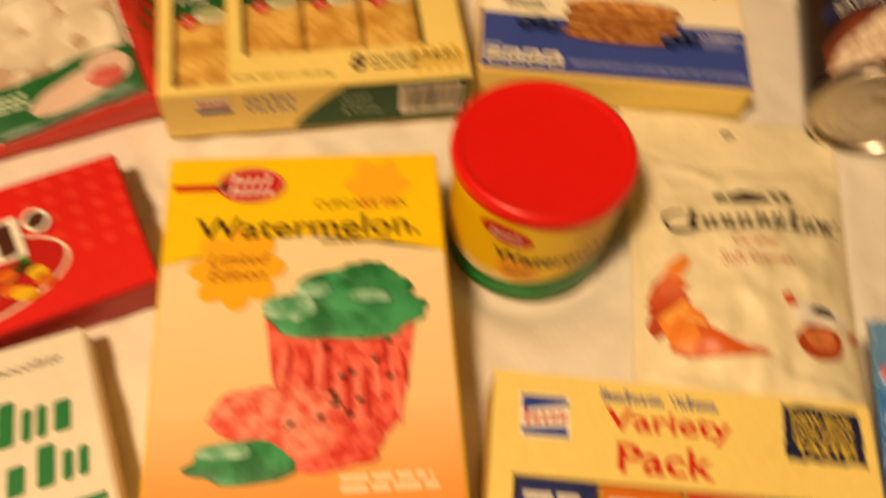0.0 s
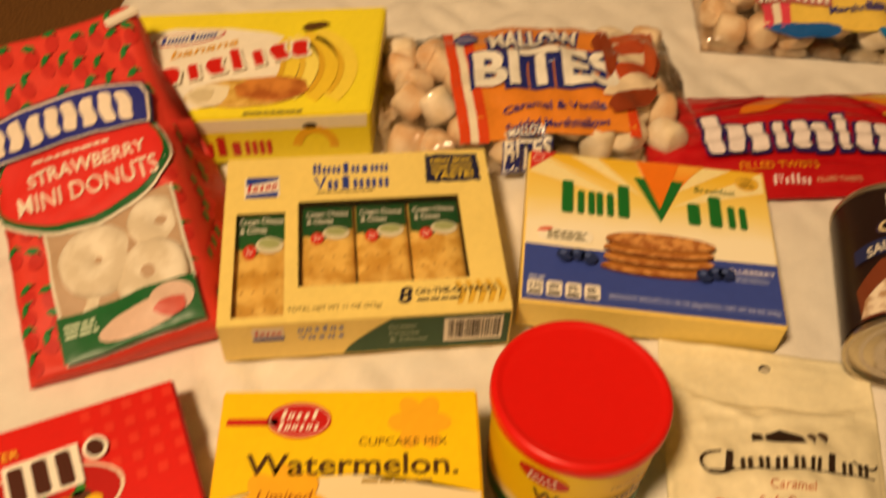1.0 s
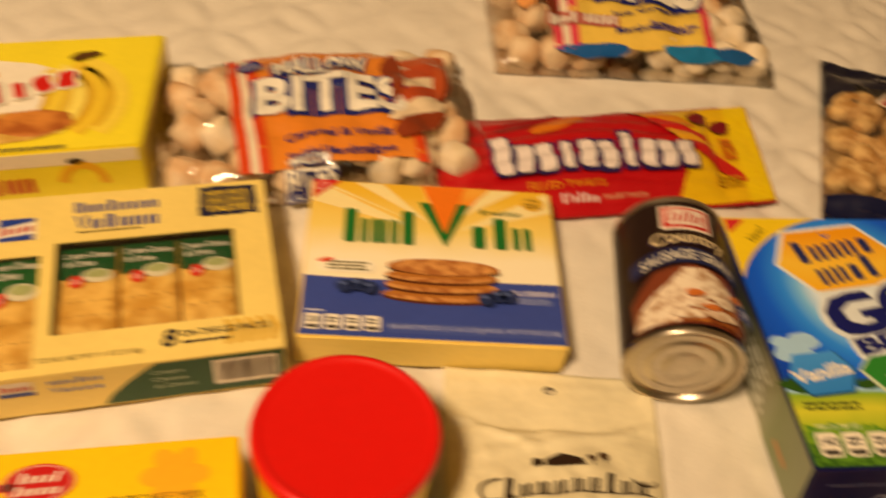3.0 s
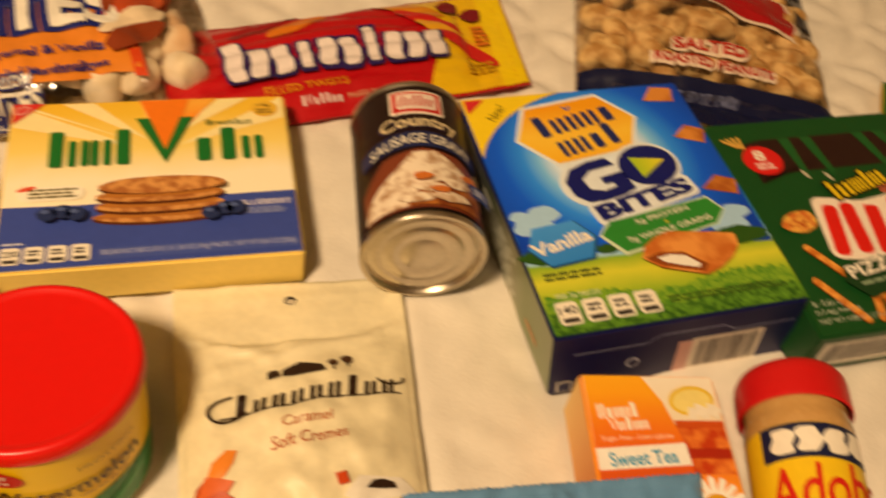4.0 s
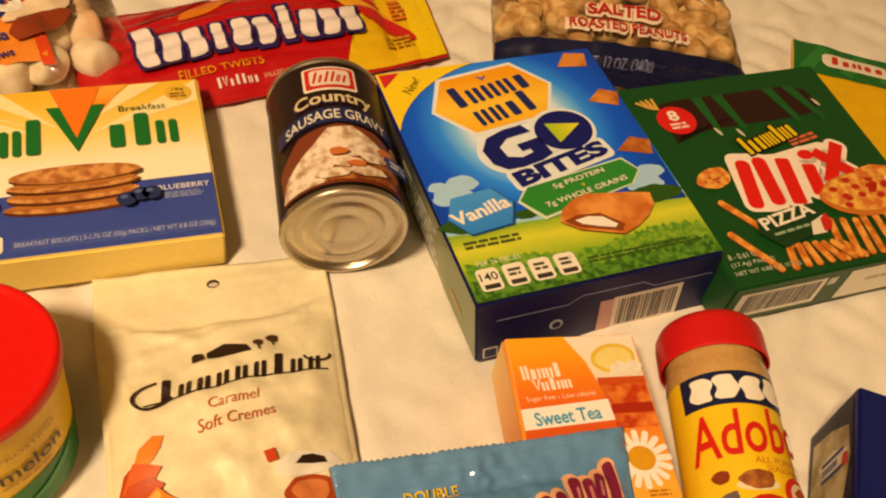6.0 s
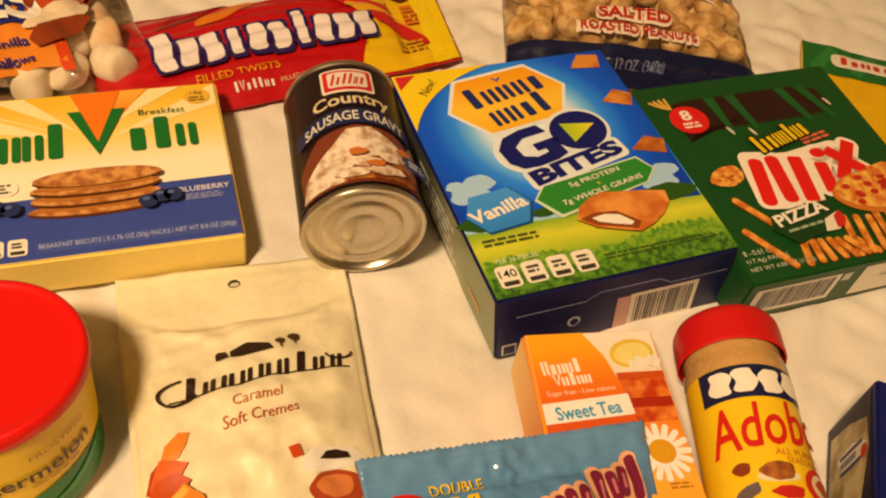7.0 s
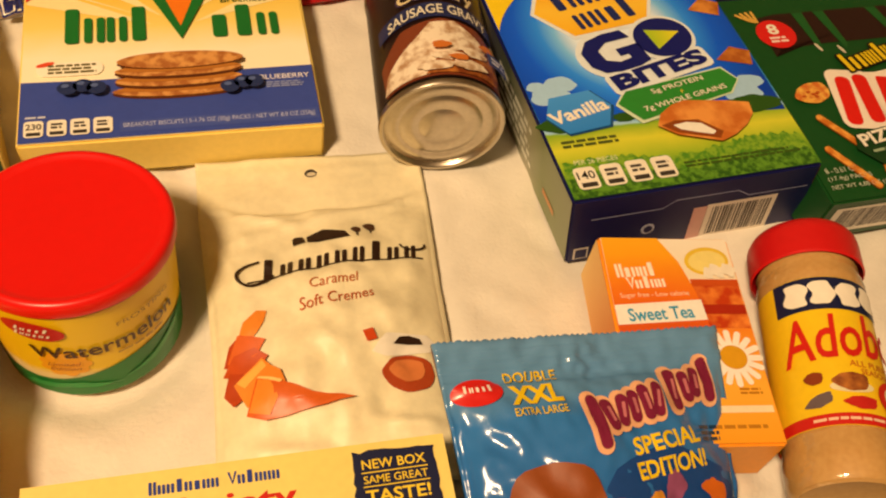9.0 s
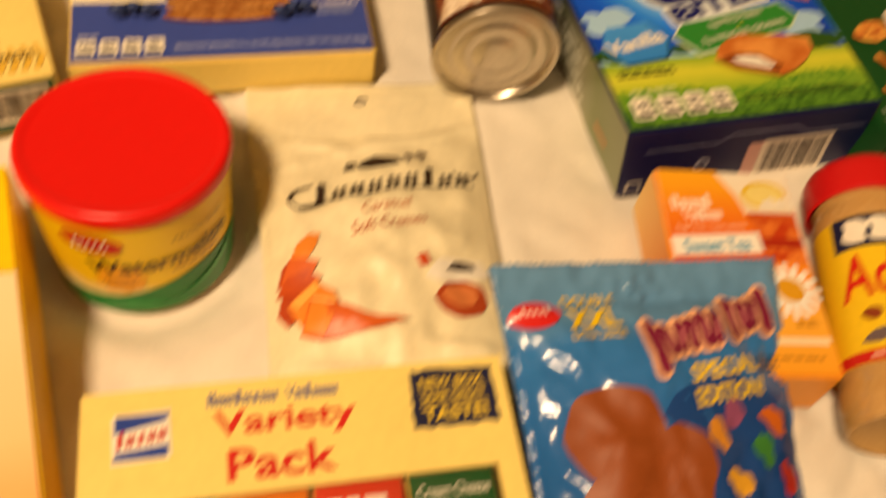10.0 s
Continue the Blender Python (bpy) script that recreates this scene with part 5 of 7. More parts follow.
can = thing("soup_can", pose(0.2255, 0.4345, 0.0353, -90, 0, -4.5) @ Matrix.Scale(0.94, 4), "steel can of sausage gravy lying on its side, dark label", "can")
ribs = [(0.0366, 0.0045)] + [(0.0366 - 0.0004 * (1 - math.cos(k * math.pi / 2)) / 2, 0.006 + 0.0031 * k) for k in range(33)] + [(0.0366, 0.1085)]
auto_smooth(part("can_wall", lathe([(r - 0.0006, z) for r, z in ribs]), STEEL, can, smooth=True))
END = [(0, 0.0022), (0.012, 0.0022), (0.013, 0.0028), (0.0145, 0.0028), (0.0155, 0.0022), (0.023, 0.0022), (0.024, 0.0030), (0.0258, 0.0030), (0.0268, 0.0022), (0.0305, 0.0026), (0.0325, 0.0034), (0.0338, 0.0034), (0.0345, 0.0006), (0.0355, 0.0), (0.037, 0.0002), (0.0376, 0.0012), (0.0376, 0.0034), (0.0366, 0.0042)]
auto_smooth(part("can_end", lathe(END, 80), STEEL, can, smooth=True), 50)
auto_smooth(part("can_end", lathe([(r, 0.113 - z) for r, z in END], 80), STEEL, can, smooth=True), 50)
cs = round_side(lambda v: 0.0366)
GIRTH = 0.0366 * math.pi
lab = quad(cs, "paper_label", -GIRTH + 0.0005, 0.0055, GIRTH - 0.0005, 0.1075, ink("21100e", 0.38), can, 1)
lab.data.update()
quad(cs, "red_plate", -0.0165, 0.0825, 0.0165, 0.1035, ink("ece0d0"), can, 2, rnd=0.002)
quad(cs, "red_plate", -0.0148, 0.0842, 0.0148, 0.1018, ink("c8201c"), can, 3, rnd=0.001)
quad(cs, "red_plate", -0.0120, 0.0862, 0.0120, 0.0998, ink("e4d2c4"), can, 4, rnd=0.002)
wordmark(cs, "|i||oi", 0, 0.0930, 0.0095, 0.021, ink("c0201c"), can, 5, slant=0.25, fill=0.7)
words(cs, "Country", 0.0, 0.0702, 0.0140, 0.049, ink("3a2a4a"), can, 5, fat=0.05, arc=0.003)
words(cs, "Country", 0.0, 0.0705, 0.0125, 0.046, ink("d8c69a"), can, 6, fat=0.02, arc=0.003)
pts = [(-0.040, 0.0485)] + [(-0.040 + 0.008 * k, 0.0485 + 0.0055 * math.sin(math.pi * k / 10)) for k in range(1, 11)] + [(0.040 - 0.008 * k, 0.0600 + 0.0065 * math.sin(math.pi * k / 10)) for k in range(0, 11)]
blob(cs, "navy_banner", pts, ink("222a58"), can, 4)
words(cs, "SAUSAGE GRAVY", 0.0, 0.0538, 0.0078, 0.062, ink("ded8c8"), can, 6, fat=0.015, arc=0.006)
GRAVYM = speckled("sausage_gravy_print", "b08a66", "ecdcc4", 170, 0.5, 0.0005, 0.34, 0.58)
SAUS = speckled("sausage_print", "7a3a16", "b8702c", 120, 0.5, 0.0008)
pts = [(-0.040, 0.0065), (0.040, 0.0065), (0.042, 0.020), (0.040, 0.040), (0.024, 0.050), (0.0, 0.0530), (-0.024, 0.048), (-0.042, 0.030)]
blob(cs, "brown_panel", pts, ink("7a3a20"), can, 2)
blob(cs, "gravy_picture", [(-0.040, 0.0075), (-0.036, 0.020), (-0.026, 0.029), (-0.015, 0.038), (-0.006, 0.049), (0.008, 0.0505), (0.018, 0.043), (0.028, 0.035), (0.025, 0.028), (0.010, 0.027), (-0.004, 0.021), (-0.010, 0.0075)], GRAVYM, can, 4)
blob(cs, "sausage_picture", [(-0.012, 0.0075), (-0.006, 0.018), (0.004, 0.024), (0.016, 0.027), (0.030, 0.028), (0.036, 0.018), (0.032, 0.0075)], SAUS, can, 5)
for k, (cu, cv, ru, rv) in enumerate(((0.002, 0.020, 0.009, 0.0035), (0.017, 0.0245, 0.008, 0.0035), (-0.006, 0.0120, 0.010, 0.0035), (0.012, 0.013, 0.010, 0.004))):
    oval(cs, "gravy_picture", cu, cv, ru, rv, GRAVYM, can, 7 + k, wob=0.08, seed=k)
for k, (cu, cv, ru, rv) in enumerate(((-0.002, 0.0270, 0.005, 0.0028), (0.024, 0.0300, 0.005, 0.0030), (0.006, 0.0165, 0.005, 0.0024))):
    oval(cs, "sausage_picture", cu, cv, ru, rv, ink("c8702c"), can, 12 + k, wob=0.08, seed=k + 4)
oval(cs, "seal_print", 0.037, 0.040, 0.0045, 0.005, ink("b0984a"), can, 5)
quad(cs, "blue_note", 0.022, 0.016, 0.038, 0.026, ink("2c3f80"), can, 17)
bars(cs, 0.030, 0.021, 0.012, 0.006, 2, ink("c8cce0"), can, 18)

tub = thing("frosting_tub", pose(0.0365, 0.3632, -0.0160, -4.5, 1.5, 14) @ Matrix.Diagonal((1.10, 1.10, 0.97, 1)), "plastic frosting tub with red lid, yellow label, green base band", "frosting tub")
TUBR = lambda v: 0.0380 + 0.0030 * v / 0.076
auto_smooth(part("tub_body", lathe([(0, 0.0015), (0.034, 0.0015), (0.0355, 0.0), (0.0370, 0.0005), (0.0380, 0.002), (TUBR(0.076), 0.076)]), ink("efe2c0", 0.35, 0.03, "plastic"), tub, smooth=True))
LIDM = ink("e0140e", 0.32, 0.03, "plastic")
auto_smooth(part("lid", lathe([(r * 0.978, z + 0.0095) for r, z in ((0.0420, 0.0635), (0.0436, 0.0635), (0.0438, 0.0645), (0.0437, 0.0690), (0.0430, 0.0712), (0.0412, 0.0722), (0.0400, 0.0716), (0.0385, 0.0708), (0.0372, 0.0705), (0.0, 0.0705))], 96), LIDM, tub, smooth=True), 60)
ts = round_side(TUBR)
G2 = 0.039 * math.pi
quad(ts, "label", -G2, 0.0035, G2, 0.0705, gradient("tub_label", 2, [(0.0, "f0dca0"), (0.027, "f0dca0"), (0.032, "f2cc10"), (0.08, "f4cf08")], 0.38), tub, 1)
n = 40
pts = []
vs, fs = [], []
for k in range(n + 1):
    u = -G2 + 2 * G2 * k / n
    top = 0.0215 + 0.0075 * math.sin(u / 0.039 + 0.4) + 0.002 * math.sin(3 * u / 0.039)
    for q in range(5):
        vs.append(ts.at(u, 0.0036 + (top - 0.0036) * q / 4, 2))
for k in range(n):
    for q in range(4):
        a = k * 5 + q
        fs.append((a, a + 5, a + 6, a + 1))
pydata("green_wave", vs, fs, ink("1c7a34", 0.38), tub, smooth=True)
pts = [(0.005, 0.012), (0.020, 0.014), (0.034, 0.021), (0.045, 0.031), (0.036, 0.027), (0.020, 0.019)]
blob(ts, "green_leaf", pts, ink("2f9a4c", 0.38), tub, 3)
blob(ts, "green_leaf", [(-0.040, 0.008), (-0.015, 0.012), (0.005, 0.010), (-0.012, 0.0165), (-0.032, 0.014)], ink("2f9a4c", 0.38), tub, 3)
words(ts, "Watermelon", 0.003, 0.0440, 0.0098, 0.062, ink("4a2d0c"), tub, 3, fat=0.014, rot=1)
oval(ts, "spoon_badge", -0.0245, 0.0605, 0.0125, 0.0068, ink("c41818"), tub, 3, rot=-12)
wordmark(ts, "|oii|", -0.0245, 0.0622, 0.0032, 0.014, WHITE, tub, 4, slant=0.3)
wordmark(ts, "|ooioi", -0.0245, 0.0582, 0.003, 0.015, WHITE, tub, 4, slant=0.3)
words(ts, "FROSTING", 0.020, 0.0575, 0.0032, 0.026, ink("a07a1c"), tub, 3)
bars(ts, 0.018, 0.0355, 0.026, 0.0025, 1, ink("b8902a"), tub, 3)
flower(ts, "blossom_badge", -0.016, 0.0325, 0.0105, 9, 0.16, ink("f0ac18"), tub, 2)
words(ts, "Limited", -0.016, 0.0342, 0.003, 0.013, ink("9a4a10"), tub, 4, shear=0.3)
words(ts, "Edition", -0.016, 0.0302, 0.003, 0.012, ink("9a4a10"), tub, 4, shear=0.3)

bottle = thing("seasoning_bottle", pose(0.3680, 0.2015, 0.0280, -90, 0, -15.5), "seasoning bottle with red cap and yellow label, lying down", "seasoning bottle")
SHRINK = lambda pr: [(r * (0.925 if z < 0.1255 else 0.985), z * 0.95) for r, z in pr]
POWDER = speckled("seasoning_powder", "bd9252", "c8a062", 420, 0.6, 0.0001, 0.3, 0.7)
auto_smooth(part("bottle_body", lathe(SHRINK([(0, 0.002), (0.022, 0.002), (0.0255, 0), (0.0275, 0.0012), (0.0286, 0.004), (0.0286, 0.018), (0.0278, 0.021), (0.0278, 0.1110), (0.0285, 0.1135), (0.0280, 0.1190), (0.0270, 0.1240), (0.0258, 0.1275)])), POWDER, bottle, smooth=True))
shell = part("clear_wall", lathe(SHRINK([(0.0262, -0.0004), (0.0282, 0.001), (0.0291, 0.004), (0.0291, 0.018), (0.0283, 0.021), (0.0283, 0.1110), (0.0290, 0.1135), (0.0285, 0.1190), (0.0274, 0.1240), (0.0262, 0.1270)])), FILM, bottle, "clear plastic wall", smooth=True)
shell.visible_shadow = False
prof = SHRINK([(0.0280, 0.1260), (0.0290, 0.1270), (0.0289, 0.1425), (0.0284, 0.146), (0.0266, 0.1495), (0.024, 0.151), (0, 0.151)])
auto_smooth(part("cap", lathe(prof, 96), ink("cf1717", 0.4, 0.04, "plastic"), bottle, smooth=True), 40)
bs = Curved(lambda u, v, h: ((0.0261 + h) * math.sin((u - 0.004) / 0.0284), -(0.0261 + h) * math.cos((u - 0.004) / 0.0284), v * 0.95 + 0.0125), 0.003, 0.0004)
G3 = 0.0284 * math.pi
quad(bs, "label", -G3 * 0.92, 0.0135, G3 * 0.92, 0.0975, ink("f0c81c", 0.4), bottle, 1)
quad(bs, "navy_plate", -0.030, 0.0775, 0.034, 0.0970, ink("151c44", 0.4), bottle, 2)
wordmark(bs, "BBBB", 0.0015, 0.0868, 0.0140, 0.052, WHITE, bottle, 4, fill=0.86)
words(bs, "Adobo", 0.0015, 0.0620, 0.0250, 0.064, ink("cf2214", 0.4), bottle, 4, shear=0.22, rot=5, fat=0.012)
words(bs, "ALL PURPOSE", 0.016, 0.0460, 0.0034, 0.030, ink("c8641c"), bottle, 4)
words(bs, "SEASONING", 0.018, 0.0418, 0.0032, 0.024, ink("c8641c"), bottle, 4)
oval(bs, "chicken_picture", 0.0005, 0.0360, 0.0085, 0.0050, SAUS, bottle, 4, wob=0.06)
oval(bs, "chicken_picture", 0.0005, 0.0335, 0.0105, 0.0032, ink("e8dcb0"), bottle, 3)
oval(bs, "burger_picture", -0.0165, 0.0385, 0.0045, 0.0034, ink("8a3a18"), bottle, 4, wob=0.05)
oval(bs, "steak_picture", 0.0035, 0.0250, 0.0078, 0.0034, ink("c0241c"), bottle, 4, wob=0.08)
oval(bs, "fish_picture", -0.0155, 0.0265, 0.0068, 0.0032, ink("6a5a5c"), bottle, 4, wob=0.08, rot=20)
oval(bs, "round_seal", 0.0235, 0.0300, 0.0105, 0.0098, ink("cf2a18"), bottle, 4)
oval(bs, "round_seal", 0.0235, 0.0300, 0.0072, 0.0066, ink("ecd8b0"), bottle, 5)
oval(bs, "round_seal", 0.0235, 0.0300, 0.0045, 0.0042, ink("b84a20"), bottle, 6, wob=0.1)
quad(bs, "red_band", -G3 * 0.92, 0.0135, G3 * 0.92, 0.0195, ink("c82018"), bottle, 3)
bars(bs, 0.0, 0.0165, 0.04, 0.0024, 1, ink("f0c8a8"), bottle, 4)


# ---- soft bags ----
def soft_bag(name, m, W, H, fn, nu, nv, material, label, category, group="bagged snacks", floor_fn=None, skin="pouch"):
    ob = thing(name, m, label, category, group)
    v, f = bag_mesh(fn, W, H, nu, nv, floor_fn)
    body = pydata(skin, v, f, material, ob, smooth=True)
    return ob, Curved(fn, 0.004, 0.0005), body


# caramel bag: hanging flap with a hole, filled below
CW, CH = 0.126, 0.199


def caramel_fn(u, v, h):
    t = v / CH
    pinch = 1 - 0.035 * math.sin(math.pi * min(t / 0.8, 1)) - 0.05 * (1 - t)
    x = CW / 2 + (u - CW / 2) * pinch
    fill = swell(u, v, CW, CH, 0.002, 0.002, 0.006, 0.040, 0.55)
    lump = 0.0013 * noise.noise(Vector((u * 38, v * 38, 2.0))) * fill
    crease = 0.0018 * max(0, 1 - abs((v - 0.150 - 0.25 * (u - 0.065)) / 0.006)) * (1 if 0.02 < u < 0.11 else 0.4)
    for a0, b0, a1, b1, w, q in ((0.004, 0.165, 0.050, 0.146, 0.005, 0.0030), (0.030, 0.150, 0.075, 0.158, 0.004, 0.0022), (0.085, 0.150, 0.122, 0.166, 0.005, 0.0024), (0.006, 0.140, 0.020, 0.100, 0.005, 0.0026), (0.075, 0.030, 0.118, 0.022, 0.005, 0.0026), (0.020, 0.022, 0.060, 0.016, 0.005, 0.0024)):
        du, dv = a1 - a0, b1 - b0
        s = min(max(((u - a0) * du + (v - b0) * dv) / (du * du + dv * dv), 0), 1)
        d = math.hypot(u - a0 - s * du, v - b0 - s * dv)
        crease += q * max(0, 1 - d / w) * math.sin(math.pi * (0.1 + 0.8 * s))
    crimp = 0.0003 * math.sin(v * 2600) if v > CH - 0.012 or v < 0.008 else 0
    return (x, v, 0.0035 + 0.0175 * fill + lump + crease + crumple(u, v, 4, 0.028, 0.0036) * (0.4 + fill) + crimp + h)


caramel, cs_, body = soft_bag("caramel_bag", pose(0.0875, 0.2505, 0, 0, 0, -1.0), CW, CH, caramel_fn, 70, 100, foil("eadfba", 0.46), "cream bag of soft caramels with a punched hanging flap", "candy bag")
cs_ = Curved(lambda u, v, h: caramel_fn(u * 1.1 - 0.012, v + 0.003, h), 0.004, 0.0005)
oval(cs_, "hang_hole", 0.068, 0.1835, 0.0032, 0.0026, ink("2a2018", 0.8), caramel, 1)
oval(cs_, "hang_hole", 0.0682, 0.1825, 0.0024, 0.0014, ink("c8bda4", 0.8), caramel, 2)
INKB = foil("2c1a10", 0.4)
quad(cs_, "brand_mark", 0.030, 0.1102, 0.118, 0.1111, INKB, caramel, 2, rot=7)
wordmark(cs_, "|ooooo|oo", 0.076, 0.1165, 0.0125, 0.080, INKB, caramel, 2, rot=7, fill=0.72, slant=0.25)
ring(cs_, "brand_mark", 0.0345, 0.1105, 0.010, 0.0075, 0.0016, INKB, caramel, 3, a0=60, a1=320, rot=20)
ring(cs_, "brand_mark", 0.113, 0.1245, 0.007, 0.0045, 0.0013, INKB, caramel, 3, a0=180, a1=370)
blob(cs_, "barn_print", [(0.061, 0.1275), (0.061, 0.132), (0.0695, 0.137), (0.080, 0.1335), (0.082, 0.1290)], INKB, caramel, 2)
blob(cs_, "barn_print", [(0.054, 0.1265), (0.054, 0.131), (0.0555, 0.1325), (0.059, 0.132), (0.060, 0.1275)], INKB, caramel, 3)
for tu, tv, tr in ((0.0855, 0.1345, 0.0024), (0.0925, 0.1375, 0.003)):
    oval(cs_, "tree_print", tu, tv, tr, tr, foil("4a2c18", 0.4), caramel, 2, wob=0.06)
    quad(cs_, "tree_print", tu - 0.0004, tv - 0.006, tu + 0.0004, tv - tr, INKB, caramel, 3)
words(cs_, "Caramel", 0.071, 0.1005, 0.0052, 0.024, foil("b8622c", 0.4), caramel, 2, rot=5, shear=0.2)
words(cs_, "Soft Cremes", 0.071, 0.0905, 0.0066, 0.036, foil("b8582c", 0.4), caramel, 2, rot=5, shear=0.2)
CARA = [foil("d2601e", 0.4), foil("e88a30", 0.4), foil("f4b050", 0.4), foil("c04c18", 0.4)]
CARA += [foil("f8c678", 0.4), foil("b04014", 0.4)]
CRES = ((1, ((0, 31), (5, 44), (16, 53), (24, 52), (21, 42), (15, 33), (8, 27))),
        (5, ((-12, 12), (-7, 27), (2, 34), (10, 30), (8, 18), (-3, 10))),
        (0, ((-9, 14), (0, 34), (21, 27), (14, 16), (0, 8))),
        (3, ((-13, 4), (-4, 18), (12, 21), (22, 14), (14, 4), (-3, 0))),
        (5, ((-13, -12), (-8, 5), (2, 2), (4, -16), (-6, -22))),
        (1, ((-5, -6), (17, 12), (30, -2), (33, -12), (20, -24), (4, -26))),
        (2, ((-3, -5), (17, 10), (20, 5), (3, -10))),
        (0, ((3, -33), (12, -4), (30, -12), (52, -24), (84, -31), (60, -35), (30, -38), (16, -39))),
        (1, ((5, -31), (13, -6), (22, -10), (27, -24), (20, -36))),
        (4, ((12, -5), (14, -4), (31, -12), (29, -14))))
for k, (tone, pts) in enumerate(CRES):
    blob(cs_, "caramel_picture", [(0.0235 + a * 0.00060, 0.0555 + b * 0.00063) for a, b in pts], CARA[tone], caramel, 2 + k * 0.8)
oval(cs_, "candy_picture", 0.1005, 0.0475, 0.0125, 0.0095, foil("a84420", 0.25), caramel, 3, wob=0.03)
oval(cs_, "candy_picture", 0.1000, 0.0490, 0.0085, 0.0058, foil("d07a44", 0.25), caramel, 4, wob=0.04)
blob(cs_, "wrapper_picture", [(0.084, 0.0585), (0.090, 0.056), (0.112, 0.0585), (0.119, 0.062), (0.112, 0.068), (0.092, 0.068)], foil("efe8da", 0.35), caramel, 2)
blob(cs_, "wrapper_picture", [(0.0945, 0.0615), (0.098, 0.0655), (0.103, 0.0665), (0.108, 0.0650), (0.109, 0.0620)], INKB, caramel, 4)
quad(cs_, "wrapper_picture", 0.0815, 0.063, 0.0865, 0.0695, foil("c8481c", 0.3), caramel, 4, rot=12)
blob(cs_, "wrapper_picture", [(0.117, 0.050), (0.1245, 0.055), (0.1235, 0.060), (0.118, 0.057)], foil("c8481c", 0.3), caramel, 4)

# licorice bag
LW, LH = 0.258, 0.107


def licorice_fn(u, v, h):
    fill = swell(u, v, LW, LH, 0.002, 0.042, 0.004, 0.004, 0.45)
    rope = 0.0012 * math.sin(v * 480 + 3 * noise.noise(Vector((u * 12, v * 4, 0)))) * fill
    crimp = 0.0003 * math.sin(u * 2400) if u > LW - 0.012 else 0
    return (u + (0.193 * v - 0.0107) * (u / LW), v, 0.003 + 0.0135 * fill + rope + crumple(u, v, 8, 0.03, 0.0014) + crimp + h)


licorice, ls, body = soft_bag("licorice_bag", pose(0.097, 0.5665, 0, 0, 0, 11.0), LW, LH, licorice_fn, 90, 44, foil("b81018", 0.3), "red and yellow bag of filled licorice twists", "candy bag")
YEL = foil("e8bc14", 0.3)
pts = [(0.158, 0.105), (0.172, 0.088), (0.196, 0.078), (0.208, 0.058), (0.206, 0.034), (0.186, 0.026), (0.176, 0.002), (0.2555, 0.002), (0.2555, 0.105)]
blob(ls, "yellow_end", pts, YEL, licorice, 1)
quad(ls, "seal_end", 0.236, 0.001, 0.2565, 0.106, foil("f0cf10", 0.3), licorice, 2)
for k in range(4):
    oval(ls, "twist_picture", 0.181 + 0.012 * k, 0.092 - 0.017 * k, 0.028, 0.0065, foil(("d88a18", "c8201c", "e8a824", "c8201c")[k], 0.3), licorice, 3 + k, rot=-22 - 8 * k)
oval(ls, "twist_picture", 0.096, 0.086, 0.024, 0.006, foil("d8781c", 0.3), licorice, 2, rot=22)
oval(ls, "twist_picture", 0.075, 0.094, 0.030, 0.006, foil("98101a", 0.3), licorice, 2, rot=24)
for cu, cv in ((0.211, 0.089), (0.228, 0.080)):
    oval(ls, "berry_picture", cu, cv, 0.0085, 0.007, foil("7a1420", 0.3), licorice, 8, wob=0.08)
wordmark(ls, "Bbbibb|bbb", 0.118, 0.0490, 0.036, 0.160, foil("ece0dc", 0.3), licorice, 8, fill=0.74, rot=-1, edge=foil("2a1a58", 0.3), grow=0.0024)
words(ls, "FILLED TWISTS", 0.090, 0.0215, 0.0065, 0.058, foil("e8a21c", 0.3), licorice, 3, rot=-1)
words(ls, "FILLED TWISTS", 0.134, 0.010, 0.0038, 0.034, foil("e0b890", 0.3), licorice, 3)
wordmark(ls, "|vi||oi", 0.098, 0.0105, 0.007, 0.030, foil("e8dcd8", 0.3), licorice, 3)
bars(ls, 0.2300, 0.055, 0.012, 0.024, 5, foil("e07818", 0.3), licorice, 8, seed=3)
bars(ls, 0.222, 0.020, 0.022, 0.012, 3, foil("c89a10", 0.3), licorice, 8, seed=7)


# marshmallow bags
def mallow_mesh(seed, r=0.0125, l=0.023):
    rr = random.Random(seed)
    bm = lathe([(0, 0), (r * 0.7, 0), (r * 0.93, l * 0.06), (r, l * 0.2), (r * 1.03, l * 0.5), (r, l * 0.8), (r * 0.93, l * 0.94), (r * 0.7, l), (0, l)], 20)
    for v in bm.verts:
        v.co *= 1 + 0.07 * noise.noise(v.co * 70 + Vector((seed, 0, 0)))
        v.co.z -= l / 2
    me = bpy.data.meshes.new("marshmallow")
    bm.to_mesh(me)
    bm.free()
    for p in me.polygons:
        p.use_smooth = True
    return me


MMESH = [mallow_mesh(k) for k in range(3)]
for me, mt in zip(MMESH, (MALLOW_TAN, MALLOW, MALLOW_TAN)):
    me.materials.append(mt)


